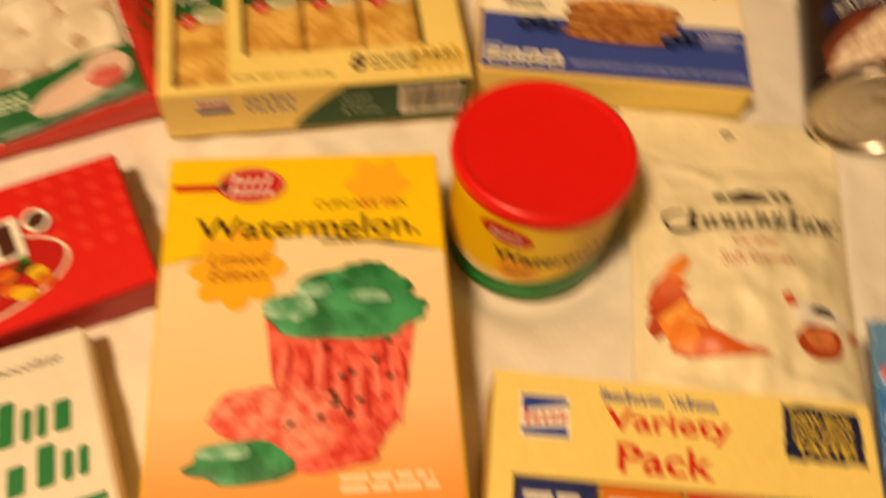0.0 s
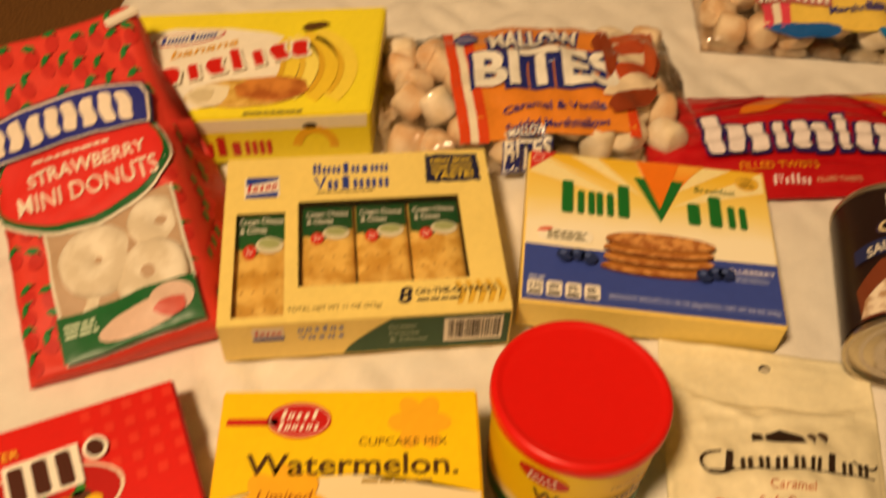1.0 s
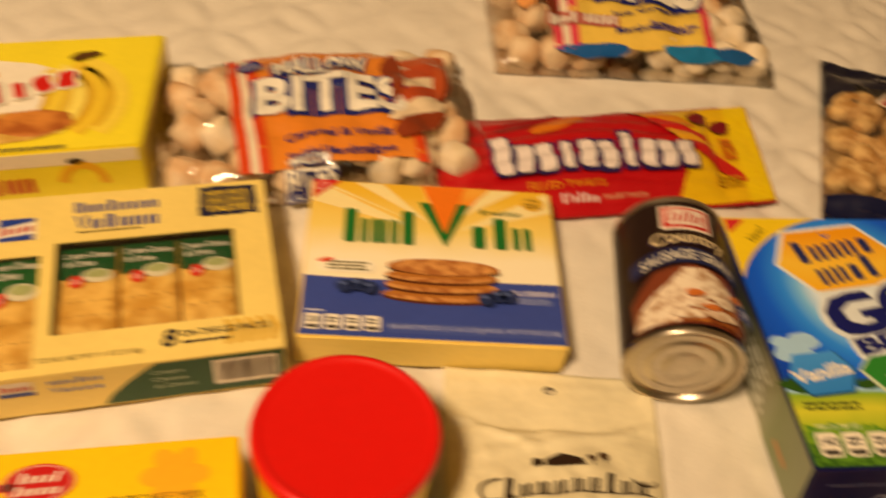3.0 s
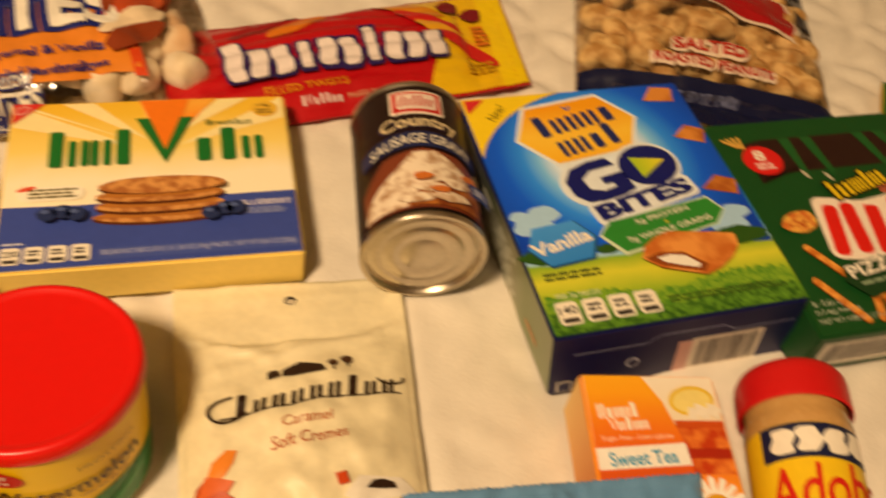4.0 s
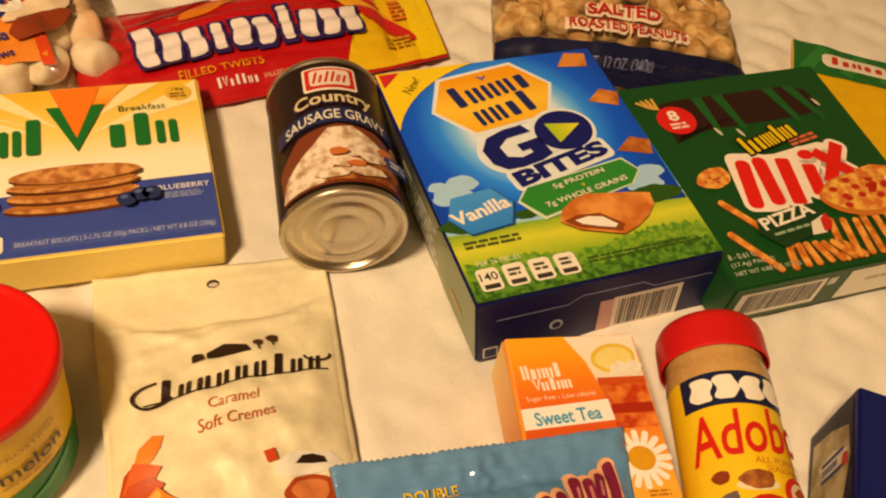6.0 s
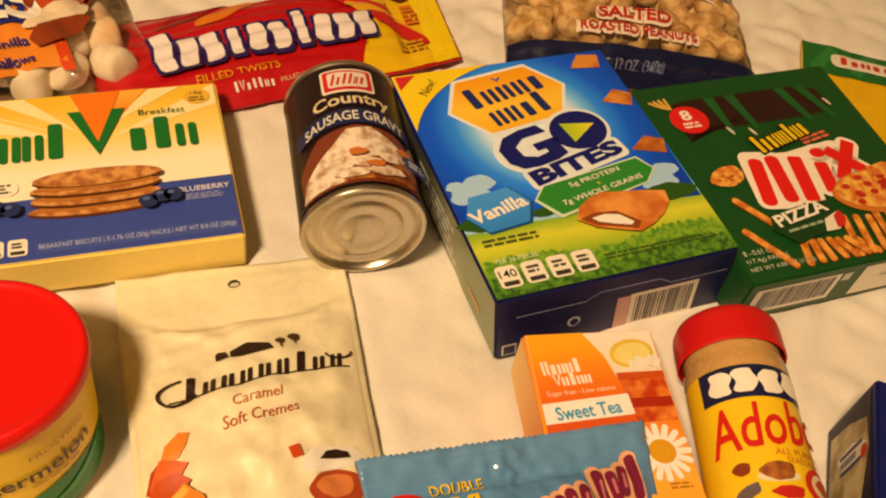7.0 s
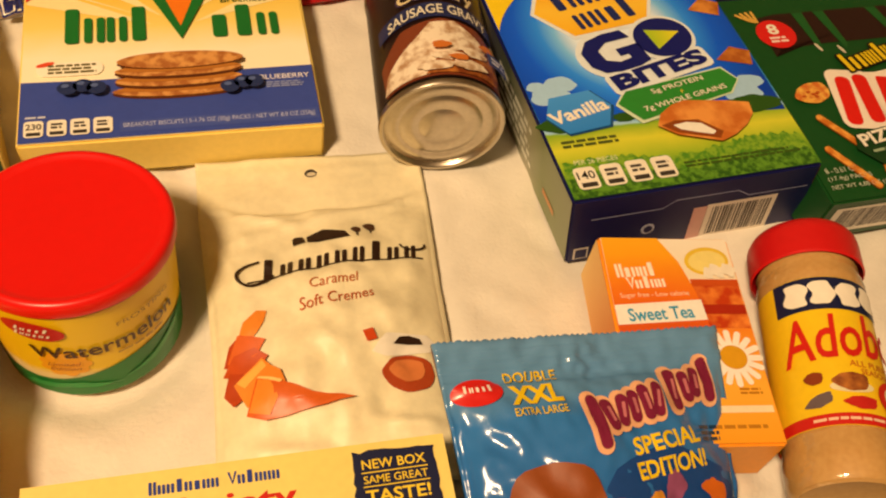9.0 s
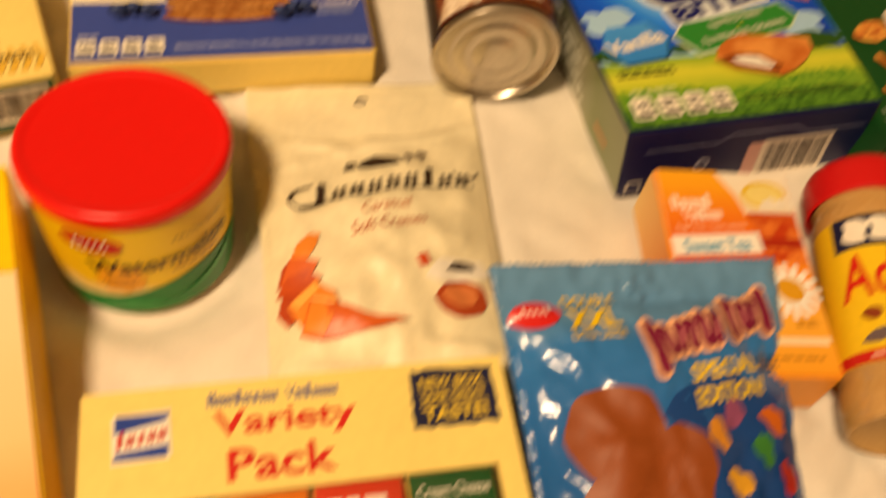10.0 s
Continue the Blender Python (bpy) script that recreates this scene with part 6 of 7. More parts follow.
def marshmallow_bag(m, W, H, T, label, seed, panel_col, trim, base_stop, lines, sink=0.0, big=1.0):
    def fn(u, v, h):
        fill = swell(u, v, W, H, 0.0, 0.0, 0.0, 0.004, 0.27)
        lump = 0.0055 * noise.noise(Vector((u * 42, v * 42, seed))) * fill
        wav = 0.004 * noise.noise(Vector((u * 16, v * 16, seed + 5.0)))
        x = u + 0.006 * noise.noise(Vector((v * 28, seed, 0))) * (1 if u < W * 0.1 or u > W * 0.9 else 0.4)
        y = v + 0.006 * noise.noise(Vector((u * 24, seed + 3.0, 0))) * (1 if v < H * 0.1 or v > H * 0.9 else 0.3)
        return (x, y, 0.004 + T * fill + lump + wav * 0.4 + crumple(u, v, seed, 0.018, 0.002) + h)

    ob, s, body = soft_bag("marshmallow_bag", m, W, H, fn, 80, 56, FILM, label, "marshmallow bag", skin="clear_wrap")
    body.visible_shadow = False
    rr = random.Random(seed)
    spots = []
    for k in range(900):
        u, v = rr.uniform(0.016, W - 0.016), rr.uniform(0.015, H - 0.015)
        top = fn(u, v, 0)[2] - 0.015
        z = max(0.0125, top - rr.choice((0, 0, 0.0)) )
        if all((u - a) ** 2 + (v - b) ** 2 > 0.0205 ** 2 for a, b in spots):
            spots.append((u, v))
            mm = new("marshmallow", MMESH[k % 3])
            mm.parent = ob
            mm.matrix_basis = pose(u, v, z, rr.uniform(0, 180), rr.uniform(0, 180), rr.uniform(0, 180))
    # printed panel over the middle
    a, b = base_stop
    quad(s, "printed_panel", W * a, 0.010, W * b, H - 0.006, foil(panel_col, 0.24), ob, 1)
    for uu in (a - 0.045, a + 0.012, b - 0.02):
        quad(s, "stripe", W * uu, 0.008, W * (uu + 0.032), H - 0.008, foil(trim, 0.24), ob, 2)
    quad(s, "stripe", W * (a - 0.012), 0.008, W * (a + 0.012), H - 0.008, foil("f0e2c8", 0.24), ob, 2)
    cu = W * (a + b) / 2
    flat_s, s = s, Curved(lambda u, v, h: fn(u, v - sink, h), 0.004, 0.0005)
    blue, white = foil("222a74", 0.24), foil("f2ecde", 0.24)
    for ink_, fat, lift in ((blue, 0.15, 3), (white, 0.035, 6)):
        words(s, "MALLOW", cu - 0.001, H * 0.775, H * 0.15 * (1.12 if fat > 0.1 else 1), 0.068 * big * (1.08 if fat > 0.1 else 1), ink_, ob, lift, fat=fat, arc=0.004)
        words(s, "BITES", cu + 0.002, H * 0.53, H * 0.27 * (1.12 if fat > 0.1 else 1), 0.106 * big * (1.06 if fat > 0.1 else 1), ink_, ob, lift + 1, fat=fat, arc=0.002, rot=-3)
    for k, tx in enumerate(lines):
        words(s, tx, cu + (0.002 if big == 1 else 0.010), H * (0.285 - 0.095 * k) + (0 if big == 1 else 0.012), 0.0066, 0.074 if big == 1 else 0.060, blue, ob, 5, fat=0.02, rot=0 if big == 1 else 9)
    ring(s, "round_seal", cu - 0.052, H * 0.83, 0.0095, 0.0095, 0.0025, blue, ob, 5)
    oval(s, "round_seal", cu - 0.052, H * 0.83, 0.007, 0.007, foil("6a6aa0", 0.24), ob, 5)
    return ob, flat_s if big > 1 else s


bag1, s1 = marshmallow_bag(pose(-0.096, 0.558, 0, 0, 0, 13.0), 0.234, 0.145, 0.036, "clear bag of caramel and vanilla marshmallows with orange print", 3, "e0862c", "d8481c", (0.27, 0.76), ("Caramel & Vanilla", "Swirled Marshmallows"), 0.011)
W, H = 0.222, 0.142
SWIRL = [foil("8a3a1c", 0.2), foil("c0562a", 0.2), foil("e8d2b0", 0.2), foil("b84a24", 0.2)]
SWIRL_AT = ((0.190, 0.100, 0.026, 0.036, -12, 0), (0.192, 0.108, 0.021, 0.026, -12, 2), (0.196, 0.120, 0.020, 0.007, 24, 1), (0.193, 0.104, 0.016, 0.008, 20, 3), (0.190, 0.088, 0.018, 0.008, 22, 2),
            (0.186, 0.074, 0.022, 0.008, 24, 3), (0.183, 0.060, 0.024, 0.009, 26, 2), (0.180, 0.046, 0.022, 0.008, 26, 0), (0.172, 0.092, 0.005, 0.026, -8, 0), (0.206, 0.098, 0.005, 0.030, -14, 1))
for k, (cu, cv, ru, rv, ro, tone) in enumerate(SWIRL_AT):
    oval(s1, "caramel_swirl_print", cu, cv, ru, rv, SWIRL[tone], bag1, 2 + 0.8 * k, rot=ro, wob=0.05, seed=k)
words(s1, "MALLOW", 0.100, 0.0225, 0.0065, 0.028, foil("222a74", 0.24), bag1, 5, fat=0.12)
words(s1, "MALLOW", 0.100, 0.0225, 0.0055, 0.026, foil("f2ecde", 0.24), bag1, 7, fat=0.02)
words(s1, "BITES", 0.100, 0.0130, 0.0105, 0.036, foil("222a74", 0.24), bag1, 5, fat=0.13)
words(s1, "BITES", 0.100, 0.0130, 0.0090, 0.034, foil("f2ecde", 0.24), bag1, 7, fat=0.03)
bag2, s2 = marshmallow_bag(pose(0.1345, 0.742, 0, 0, 0, 2.8), 0.238, 0.190, 0.036, "clear bag of ice cream marshmallows with yellow and pink print", 7, "ecc858", "e04a5c", (0.24, 0.75), ("Ice Cream", "Marshmallows"), 0.020, 1.1)
for k, (cu, cv, ru, rv, c) in enumerate(((0.080, 0.008, 0.030, 0.005, "1c5aa0"), (0.165, 0.009, 0.028, 0.0065, "1f78b0"), (0.200, 0.010, 0.018, 0.006, "1c5a98"))):
    oval(s2, "blue_edge_print", cu, cv, ru, rv, foil(c, 0.24), bag2, 2 + k, wob=0.06, seed=k)
wordmark(s2, "|oi|-|||||", 0.072, 0.036, 0.011, 0.056, foil("f2ecde", 0.24), bag2, 6, rot=-6, fill=0.95)
bars(s2, 0.150, 0.030, 0.044, 0.010, 2, foil("6a5a88", 0.24), bag2, 5, rot=3, seed=4)
quad(s2, "brand_mark", 0.042, 0.029, 0.102, 0.043, foil("b8685c", 0.24), bag2, 4, rot=-6)
for k, (cu, cv, ru, rv, ro) in enumerate(((0.036, 0.100, 0.011, 0.040, 10), (0.040, 0.085, 0.006, 0.034, 12), (0.047, 0.058, 0.005, 0.026, 8), (0.198, 0.110, 0.026, 0.012, 20), (0.202, 0.090, 0.022, 0.010, 16), (0.028, 0.066, 0.010, 0.016, -10))):
    oval(s2, "chocolate_print", cu, cv, ru, rv, foil(("e8cfa4", "5a2414", "6a2c18", "d85a5c", "e89a4c", "e8a05c")[k], 0.24), bag2, 3 + k, rot=ro, wob=0.05)


# peanut bag
PW, PH = 0.192, 0.215


def peanut_fn(u, v, h):
    fill = swell(u, v, PW, PH, 0.0, 0.0, 0.022, 0.020, 0.42)
    return (u, v, 0.004 + 0.026 * fill + 0.003 * noise.noise(Vector((u * 45, v * 45, 1.0))) * fill + crumple(u, v, 12, 0.02, 0.0022) + h)


peanuts, ps, body = soft_bag("peanut_bag", pose(0.366, 0.588, 0, 0, 0, -16.0), PW, PH, peanut_fn, 64, 70, FILM, "clear bag of salted peanuts in shells, navy ends, red label", "peanut bag", skin="clear_wrap")
body.visible_shadow = False


def peanut_mesh(seed):
    bm = bmesh.new()
    bmesh.ops.create_uvsphere(bm, u_segments=18, v_segments=14, radius=1)
    for v in bm.verts:
        z = v.co.z
        waist = 1 - 0.24 * math.exp(-((z - 0.05) / 0.28) ** 2)
        net = 1 + 0.02 * math.sin(9 * math.atan2(v.co.y, v.co.x)) * math.cos(z * 11) + 0.05 * noise.noise(v.co * 3 + Vector((seed, 0, 0)))
        v.co = Vector((v.co.x * 0.0102 * waist * net, v.co.y * 0.0102 * waist * net + 0.0018 * math.sin(z * 2 + seed), z * 0.0215))
    me = bpy.data.meshes.new("peanut")
    bm.to_mesh(me)
    bm.free()
    me.materials.append(PEANUT)
    for p in me.polygons:
        p.use_smooth = True
    return me


PM = [peanut_mesh(k) for k in range(4)]
rr = random.Random(14)
spots = []
for k in range(1500):
    u, v = rr.uniform(0.016, PW - 0.016), rr.uniform(0.052, PH - 0.05)
    if all((u - a) ** 2 + (v - b) ** 2 > 0.0215 ** 2 for a, b in spots):
        spots.append((u, v))
        pn = new("peanut", PM[k % 4])
        pn.parent = peanuts
        pn.matrix_basis = pose(u, v, max(0.0105, peanut_fn(u, v, 0)[2] - 0.0130), 90 + rr.uniform(-25, 25), 0, rr.uniform(20, 160))
for k in range(3):
    for j in range(5):
        pn = new("peanut", PM[(k + j) % 4])
        pn.parent = peanuts
        pn.matrix_basis = pose(0.022 + 0.037 * j, 0.060 + 0.040 * k, 0.0100, 90, 0, 30 + 40 * ((k + j) % 4))
quad(ps, "navy_end", 0.0005, 0.0005, PW - 0.0005, 0.034, foil("11173a", 0.22), peanuts, 1)
quad(ps, "navy_end", 0.0005, PH - 0.045, PW - 0.0005, PH - 0.0005, foil("11132c", 0.22), peanuts, 1)
quad(ps, "navy_end", 0.0005, PH - 0.075, 0.022, PH - 0.044, foil("11132c", 0.22), peanuts, 1)
quad(ps, "navy_end", PW - 0.018, PH - 0.095, PW - 0.0005, PH - 0.044, foil("11132c", 0.22), peanuts, 1)
words(ps, "NET WT. 12 OZ. (340g)", 0.085, 0.022, 0.0055, 0.066, foil("8a90b8", 0.3), peanuts, 3)
cream = foil("ecd8c0", 0.3)
words(ps, "SALTED", 0.096, 0.0622, 0.0138, 0.0594, cream, peanuts, 1, fat=0.14)
words(ps, "SALTED", 0.096, 0.0622, 0.0102, 0.056, foil("b82a1c", 0.3), peanuts, 4, fat=0.03)
words(ps, "ROASTED PEANUTS", 0.0985, 0.0472, 0.0115, 0.0954, cream, peanuts, 1, fat=0.14)
words(ps, "ROASTED PEANUTS", 0.0985, 0.0472, 0.0085, 0.090, foil("b82a1c", 0.3), peanuts, 4, fat=0.025)
pts = [(0.050, 0.158), (0.040, 0.142), (0.062, 0.128), (0.096, 0.116), (0.128, 0.104), (0.164, 0.096), (0.170, 0.112), (0.162, 0.140), (0.120, 0.158), (0.08, 0.164)]
cx_, cy_ = sum(p[0] for p in pts) / 10, sum(p[1] for p in pts) / 10
blob(ps, "red_label", [(cx_ + (a - cx_) * 1.06, cy_ + (b - cy_) * 1.12) for a, b in pts], cream, peanuts, 1)
blob(ps, "red_label", pts, foil("a8161c", 0.25), peanuts, 2)
oval(ps, "crest_print", 0.075, PH - 0.028, 0.034, 0.009, foil("8a8478", 0.3), peanuts, 3)

# flat soup packet tucked under the green box
KW, KH = 0.135, 0.185


def packet_fn(u, v, h):
    fill = swell(u, v, KW, KH, 0.006, 0.006, 0.008, 0.008, 0.6)
    crimp = 0.0003 * math.sin(v * 2600) if v > KH - 0.01 or v < 0.01 else 0
    return (u, v, 0.003 + 0.006 * fill + crumple(u, v, 21, 0.03, 0.0012) + crimp + h)


packet, ks, body = soft_bag("soup_packet", pose(0.6245 - 0.185 * 0.5, 0.605 - 0.185 * 0.866, 0, 0, 0, -30), KW, KH, packet_fn, 40, 54, foil("e4b40c", 0.34), "flat yellow and green soup mix packet under the green box", "soup packet")
quad(ks, "green_header", 0.0005, KH - 0.042, KW - 0.0005, KH - 0.0005, foil("1f6a2a", 0.34), packet, 1)
for k in range(4):
    quad(ks, "green_stripe", 0.012 + 0.03 * k, KH - 0.040, 0.022 + 0.03 * k, KH - 0.002, foil("2f8038", 0.34), packet, 2, rot=-25)
quad(ks, "name_plate", 0.022, KH - 0.030, 0.075, KH - 0.012, foil("ece4d0", 0.34), packet, 3, rnd=0.006)
wordmark(ks, "|ioii", 0.0485, KH - 0.021, 0.010, 0.042, foil("c8301c", 0.34), packet, 5, fill=0.9)
quad(ks, "green_note", 0.078, KH - 0.066, 0.118, KH - 0.052, foil("2c7a30", 0.34), packet, 2, rnd=0.003)
bars(ks, 0.098, KH - 0.059, 0.030, 0.006, 1, foil("e8e4c8", 0.34), packet, 4)
bars(ks, 0.100, KH - 0.078, 0.030, 0.010, 2, foil("8a7a1c", 0.34), packet, 2)

# blue fruit snack pouch leaning on the tea box
FW, FH = 0.142, 0.172


def pouch_fn(u, v, h):
    fill = swell(u, v, FW, FH, 0.003, 0.003, 0.006, 0.020, 0.5)
    lump = 0.003 * noise.noise(Vector((u * 34, v * 34, 3.0))) * fill
    crimp = 0.0004 * math.sin(v * 1900) if v > FH - 0.02 else 0
    crimp += 0.0022 * noise.noise(Vector((u * 210, v * 260, 6.0))) * math.exp(-((u - 0.072) / 0.016) ** 2 - ((v - FH + 0.014) / 0.012) ** 2)
    saw = 0.0004 * (1 if int(u / 0.0016) % 2 else -1) if v > FH - 0.001 else 0
    x = FW / 2 + (u - FW / 2) * (1 - 0.05 * math.sin(math.pi * v / FH) - 0.13 * (1 - v / FH))
    return (x, v + saw, 0.004 + 0.018 * fill + lump + crumple(u, v, 30, 0.022, 0.0034) + crimp + h)


pouch, fs_, body = soft_bag("fruit_snack_pouch", pose(0.1825, 0.1275, 0.006, 15.0, 4.5, -1.0), FW, FH, pouch_fn, 100, 140, gradient("pouch_film", 1, [(0.0, "1e4684"), (0.10, "2a66ae"), (0.140, "3578c0"), (0.152, "5a8ab8"), (0.19, "6a96c0")], 0.17), "glossy blue fruit snack pouch leaning on the orange box", "snack pouch", floor_fn=lambda u, v: 0.001)
fs_ = Curved(lambda u, v, h: pouch_fn(u - 0.006, v + 0.011, h), 0.004, 0.0006)
DBLUE = foil("1c4488", 0.17)
oval(fs_, "dark_blue_print", 0.100, 0.055, 0.044, 0.052, DBLUE, pouch, 1, wob=0.05)
oval(fs_, "spoon_badge", 0.0205, 0.137, 0.012, 0.0062, foil("d02420", 0.25), pouch, 3, rot=4)
wordmark(fs_, "|oii|", 0.0205, 0.1385, 0.0032, 0.014, foil("f2e4dc", 0.25), pouch, 5)
YL = foil("e8c41c", 0.25)
words(fs_, "DOUBLE", 0.047, 0.1425, 0.0048, 0.025, YL, pouch, 4, fat=0.015)
words(fs_, "XXL", 0.047, 0.1340, 0.0088, 0.025, YL, pouch, 4, fat=0.045)
words(fs_, "EXTRA LARGE", 0.047, 0.1262, 0.0036, 0.025, YL, pouch, 4, fat=0.01)
for k, (mu, mv, mh) in enumerate(((0.071, 0.1185, 0.0250), (0.0775, 0.1210, 0.0150), (0.0845, 0.1225, 0.0150), (0.0910, 0.1240, 0.0150), (0.0975, 0.1255, 0.0165), (0.1040, 0.1265, 0.0165), (0.1145, 0.1305, 0.0200), (0.1215, 0.1315, 0.0150), (0.1275, 0.1335, 0.0150), (0.1345, 0.1345, 0.0215))):
    quad(fs_, "brand_mark", mu - 0.0046, mv - mh / 2 - 0.0022, mu + 0.0046, mv + mh / 2 + 0.0022, foil("e8b088", 0.25), pouch, 4, rot=8 * math.sin(k * 2.1), rnd=0.0044)
    quad(fs_, "brand_mark", mu - 0.0029, mv - mh / 2, mu + 0.0029, mv + mh / 2, foil("7a2040", 0.25), pouch, 7, rot=8 * math.sin(k * 2.1), rnd=0.0028)
    if k not in (0, 9):
        quad(fs_, "brand_mark", mu - 0.0008, mv - mh * 0.24, mu + 0.0008, mv + mh * 0.24, foil("c07078", 0.25), pouch, 9, rot=8 * math.sin(k * 2.1), rnd=0.0007)
words(fs_, "SPECIAL", 0.104, 0.1080, 0.0078, 0.036, YL, pouch, 4, fat=0.03, rot=6)
words(fs_, "EDITION!", 0.105, 0.0975, 0.0078, 0.038, YL, pouch, 4, fat=0.03, rot=6)
bars(fs_, 0.132, 0.110, 0.014, 0.008, 3, foil("123a60", 0.25), pouch, 3)
ORG = foil("8c4416", 0.5)
for k, (cu, cv, ru, rv, ro) in enumerate(((0.048, 0.036, 0.034, 0.036, 0), (0.044, 0.082, 0.024, 0.022, 20), (0.072, 0.066, 0.016, 0.020, -10))):
    oval(fs_, "brown_patch_print", cu, cv, ru, rv, ORG, pouch, 3 + 0.3 * k, rot=ro, wob=0.04, seed=k)
for k, (cu, cv, ro, c) in enumerate(((0.093, 0.080, 20, "d8902c"), (0.104, 0.088, -30, "8a4a70"), (0.118, 0.072, 10, "3a7a34"), (0.126, 0.084, 40, "c8641c"), (0.130, 0.060, 0, "b02c24"), (0.100, 0.060, 60, "d8a02c"))):
    oval(fs_, "gummy_picture", cu, cv, 0.0052, 0.0072, foil(c, 0.3), pouch, 4, rot=ro, wob=0.12, seed=k)

# donut bag leaning back on the cake box
DW, DH, DT = 0.122, 0.222, 0.046
b_ax, u_ax = Vector((0.886, 0.427, 0.172)).normalized(), Vector((-0.457, 0.869, 0.188)).normalized()
u_ax = (u_ax - b_ax * u_ax.dot(b_ax)).normalized()
n_ax = b_ax.cross(u_ax)
DON = Matrix((b_ax, u_ax, n_ax)).transposed().to_4x4()
DON.translation = Vector((-0.271, 0.362, 0.008))
BOX_IN = banana_box.matrix_world.inverted()
WIDE = 0.934


def donut_fn(u, v, h):
    """The front skin: flat in the middle, rounded at its edges, longer towards the fold."""
    e = min(u, DW - u, v + 0.004)
    y = np.interp(v, [0, 0.094, 0.128, 0.163, DH], [0, 0.0995, 0.1275, 0.170, 0.253])
    return (u * WIDE, y, -0.006 * (1 - min(max(e, 0) / 0.009, 1)) ** 2 + crumple(u, v, 40, 0.035, 0.0028) + h)


def donut_back(u, v):
    """The back skin: as thick as the filling, or down to the pad or the box under it."""
    p = Vector(donut_fn(u, v, 0))
    w = DON @ p
    q = BOX_IN @ w
    base = 0.0450 if -0.004 < q.x < 0.196 and -0.012 < q.y < 0.13 else 0.0015
    return p.z - min(DT, max((w.z - base) / n_ax.z, 0.0015))


donuts, ds, body = soft_bag("donut_bag", DON, DW, DH, donut_fn, 60, 90, foil("da3a2a", 0.58), "red strawberry mini donut bag with a window, leaning back", "donut bag", floor_fn=donut_back)
def gusset(v):
    """How far the filled side stands out past the front edge."""
    return 0.020 * math.sin(math.pi * min(max(v, 0) / 0.20, 1)) ** 0.8


def donut_side(v, w, h):
    front = Vector(donut_fn(DW, v, 0))
    back = Vector((front.x + gusset(v), front.y, donut_back(DW, v)))
    return back.lerp(front, w) + Vector((0.9, 0, 0.45)) * h


half = len(body.data.vertices) // 2
for k, vert in enumerate(body.data.vertices):
    across = vert.co.x / (DW * WIDE)
    if k >= half and across > 0.8:
        vert.co.x += gusset((k - half) // 61 * DH / 90) * min((across - 0.8) / 0.2, 1)
rr = random.Random(33)
berry, leaf = foil("c2261c", 0.58), foil("1c7430", 0.5)
spots = []
for k in range(700):
    u, v = rr.uniform(0.006, DW - 0.006), rr.uniform(0.006, DH - 0.006)
    if all((u - a) ** 2 + (v - b) ** 2 > 0.0120 ** 2 for a, b in spots):
        spots.append((u, v))
        ro = rr.uniform(-40, 40)
        oval(ds, "strawberry_print", u, v, 0.0050, 0.0060, berry, donuts, 1, rot=ro, n=14)
        blob(ds, "leaf_print", [(u - 0.0058, v + 0.004), (u - 0.001, v + 0.0040), (u + 0.0035, v + 0.0080), (u + 0.0062, v + 0.006), (u + 0.001, v + 0.0095), (u - 0.0035, v + 0.0080)], leaf, donuts, 2, rot=ro)
right_side = Curved(donut_side, 0.006, 0.0006)
for k in range(16):
    v, w = 0.018 + 0.0095 * k, rr.uniform(0.35, 0.8)
    if donut_fn(DW, v, 0)[2] - donut_back(DW, v) < 0.018:
        continue
    oval(right_side, "strawberry_print", v + 0.004, w - 0.06, 0.0050, 0.15, berry, donuts, 1, n=10)
    blob(right_side, "leaf_print", [(v - 0.005, w), (v, w + 0.09), (v + 0.005, w + 0.05), (v, w - 0.03)], leaf, donuts, 2)
TAN, DGREEN = foil("b89a7c", 0.4), foil("17602c", 0.4)
quad(ds, "window_edge", 0.027, 0.001, 0.1155, 0.094, foil("e4dcc8", 0.35), donuts, 3)
quad(ds, "window_back", 0.029, 0.003, 0.1135, 0.094, TAN, donuts, 4)
for k, (cu, cv, r, ti) in enumerate(((0.0587, 0.0590, 0.0250, 3), (0.1020, 0.0715, 0.0200, 10), (0.0895, 0.0400, 0.0235, -6), (0.1085, 0.0440, 0.0140, 12), (0.040, 0.0370, 0.0165, -8), (0.034, 0.0800, 0.012, 4), (0.0790, 0.0880, 0.013, 4), (0.0660, 0.0340, 0.014, 2))):
    bm = bmesh.new()
    R, q = r * 0.53, r * 0.49
    rows = []
    for i in range(28):
        a = 2 * math.pi * i / 28
        rows.append([bm.verts.new(((R + q * math.cos(b)) * math.cos(a), (R + q * math.cos(b)) * math.sin(a), q * 0.50 * math.sin(b) * (1 + 0.1 * noise.noise(Vector((math.cos(a) * 3, math.sin(a) * 3, b + k)))))) for b in (2 * math.pi * j / 14 for j in range(14))])
    for i in range(28):
        for j in range(14):
            bm.faces.new((rows[i][j], rows[(i + 1) % 28][j], rows[(i + 1) % 28][(j + 1) % 14], rows[i][(j + 1) % 14]))
    base = Vector(donut_fn(cu, cv, 0.0005))
    bmesh.ops.transform(bm, matrix=Matrix.Translation(base + Vector((0, 0, -0.001 - 0.0006 * k))) @ Matrix.Rotation(radians(ti), 4, "Y"), verts=bm.verts)
    for v in bm.verts:
        v.co.x, v.co.y = min(max(v.co.x, 0.0300 * WIDE), 0.1130 * WIDE), min(max(v.co.y, 0.026), 0.0985)
    part("mini_donut", bm, DONUT, donuts, "white sugared mini donut", smooth=True)
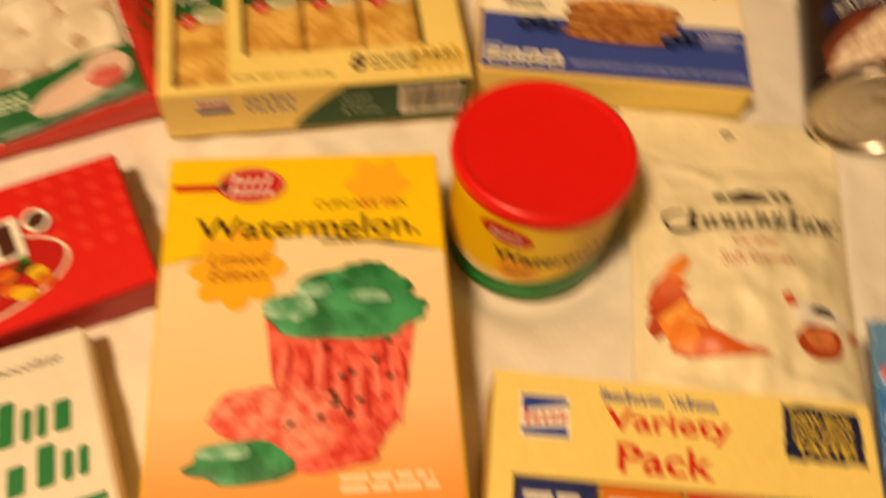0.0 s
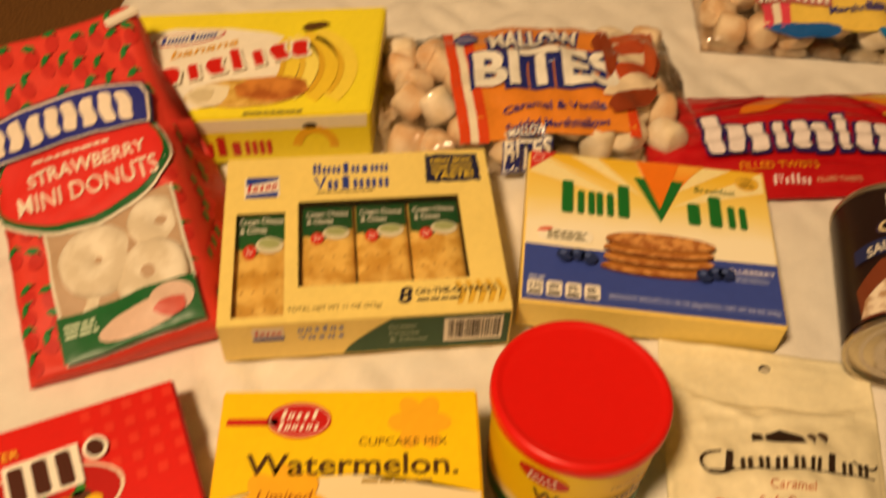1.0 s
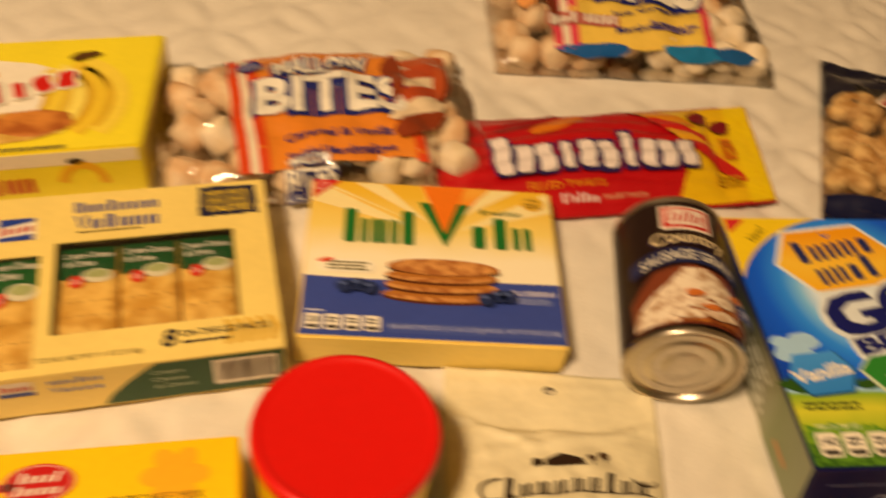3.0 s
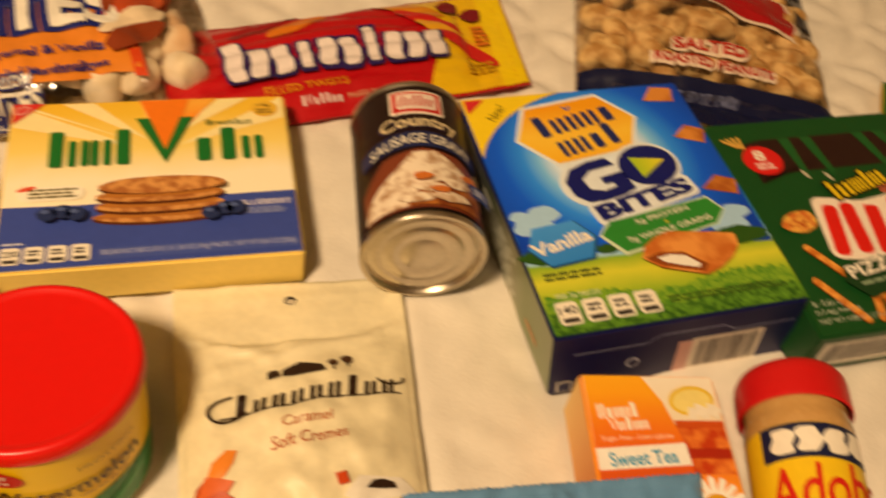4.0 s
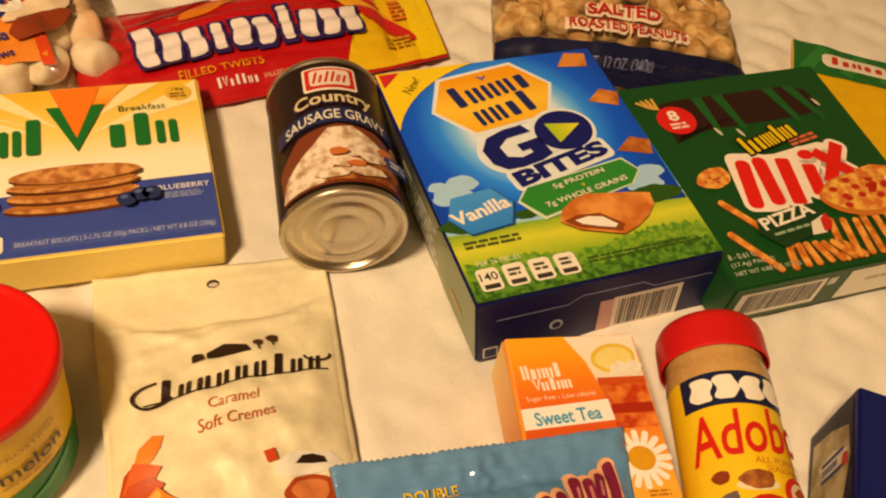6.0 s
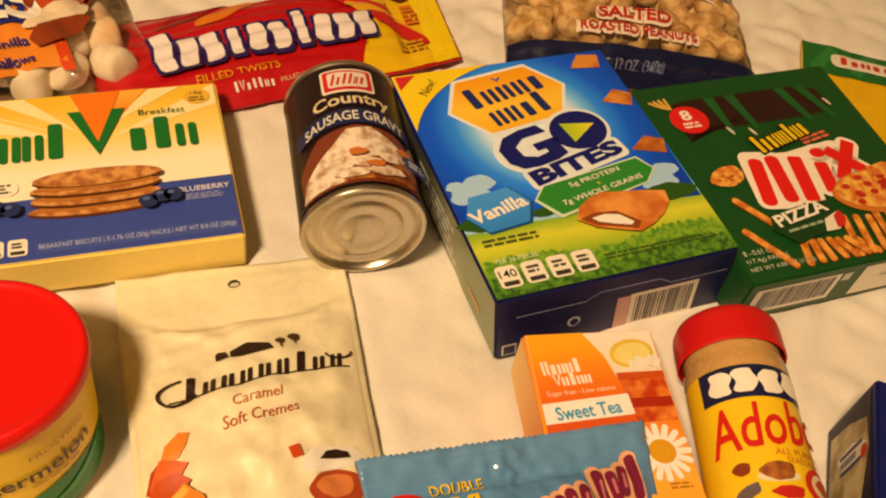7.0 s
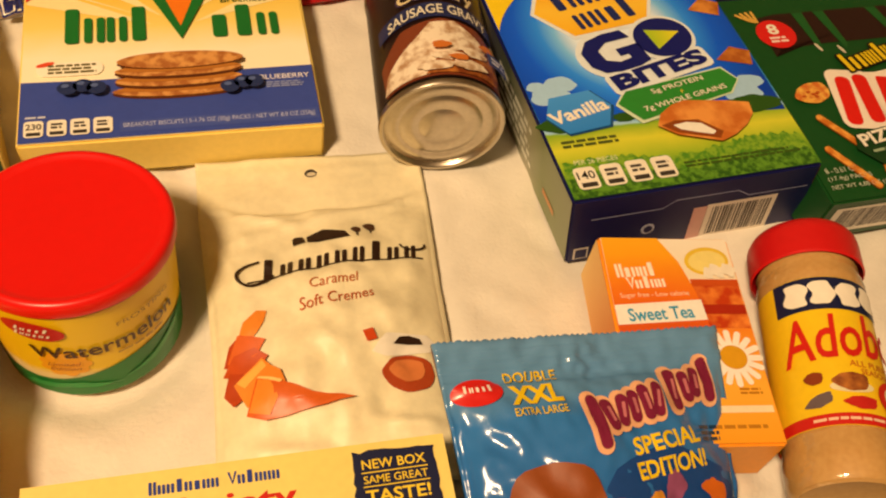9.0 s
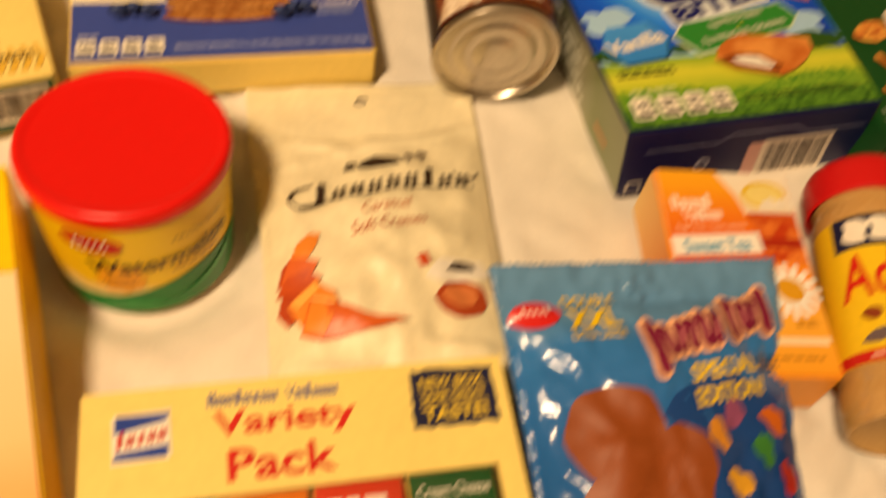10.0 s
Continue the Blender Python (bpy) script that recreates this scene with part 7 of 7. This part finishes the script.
blob(ds, "green_panel", [(0.027, 0.001), (0.1155, 0.001), (0.1155, 0.029), (0.027, 0.029)], DGREEN, donuts, 12)
oval(ds, "swirl_print", 0.0790, 0.0120, 0.0290, 0.0085, foil("d8b8a4", 0.4), donuts, 13, rot=4)
oval(ds, "swirl_print", 0.0995, 0.0175, 0.0140, 0.0100, foil("d8b8a4", 0.4), donuts, 13.5)
oval(ds, "strawberry_print", 0.0980, 0.0125, 0.0100, 0.0055, foil("c8584a", 0.4), donuts, 15, wob=0.06)
bars(ds, 0.042, 0.019, 0.022, 0.010, 3, foil("c8d8b8", 0.4), donuts, 13, seed=2)
oval(ds, "name_oval", 0.0595, 0.1235, 0.0625, 0.042, foil("e6dcc8", 0.4), donuts, 6, rot=4)
oval(ds, "name_oval", 0.0595, 0.1245, 0.0612, 0.0408, DGREEN, donuts, 7, rot=4)
oval(ds, "name_oval", 0.0595, 0.1260, 0.0580, 0.0378, foil("d8261c", 0.55), donuts, 8, rot=4)
PALE = foil("ecdcc8", 0.4)
words(ds, "STRAWBERRY", 0.0655, 0.1305, 0.0085, 0.082, PALE, donuts, 10, fat=0.02, arc=0.002)
words(ds, "MINI DONUTS", 0.0635, 0.1120, 0.0165, 0.096, PALE, donuts, 10, fat=0.006, arc=0.001)
bars(ds, 0.060, 0.1420, 0.060, 0.003, 1, PALE, donuts, 10)
pl = [(-0.057 + 0.0114 * k, -0.0125 + 0.004 * (1 - (k / 5 - 1) ** 2)) for k in range(11)] + [(0.060, 0.0045)] + [(0.057 - 0.0114 * k, 0.0105 + 0.007 * (1 - (k / 5 - 1) ** 2)) for k in range(11)] + [(-0.060, 0.0045)]
blob(ds, "name_plate", [(0.055 + a * 1.06, 0.158 + b * 1.16) for a, b in pl], foil("1a2148", 0.4), donuts, 11)
blob(ds, "name_plate", [(0.055 + a * 1.03, 0.158 + b * 1.08) for a, b in pl], PALE, donuts, 12)
blob(ds, "name_plate", [(0.055 + a, 0.158 + b) for a, b in pl], foil("1a2484", 0.55), donuts, 13)
wordmark(ds, "BBBBBBBB", 0.055, 0.1570, 0.0180, 0.102, PALE, donuts, 15, fill=0.72, arc=0.0055)
fold = carton_mesh(0.024, 0.008, 0.003, 0.001)
bmesh.ops.transform(fold, matrix=Matrix.Translation((DW * WIDE - 0.020, 0.236, 0.0015)) @ Matrix.Rotation(radians(12), 4, "Z"), verts=fold.verts)
part("tin_tie", fold, ink("e4dac8", 0.5), donuts, "white folded closing tab")
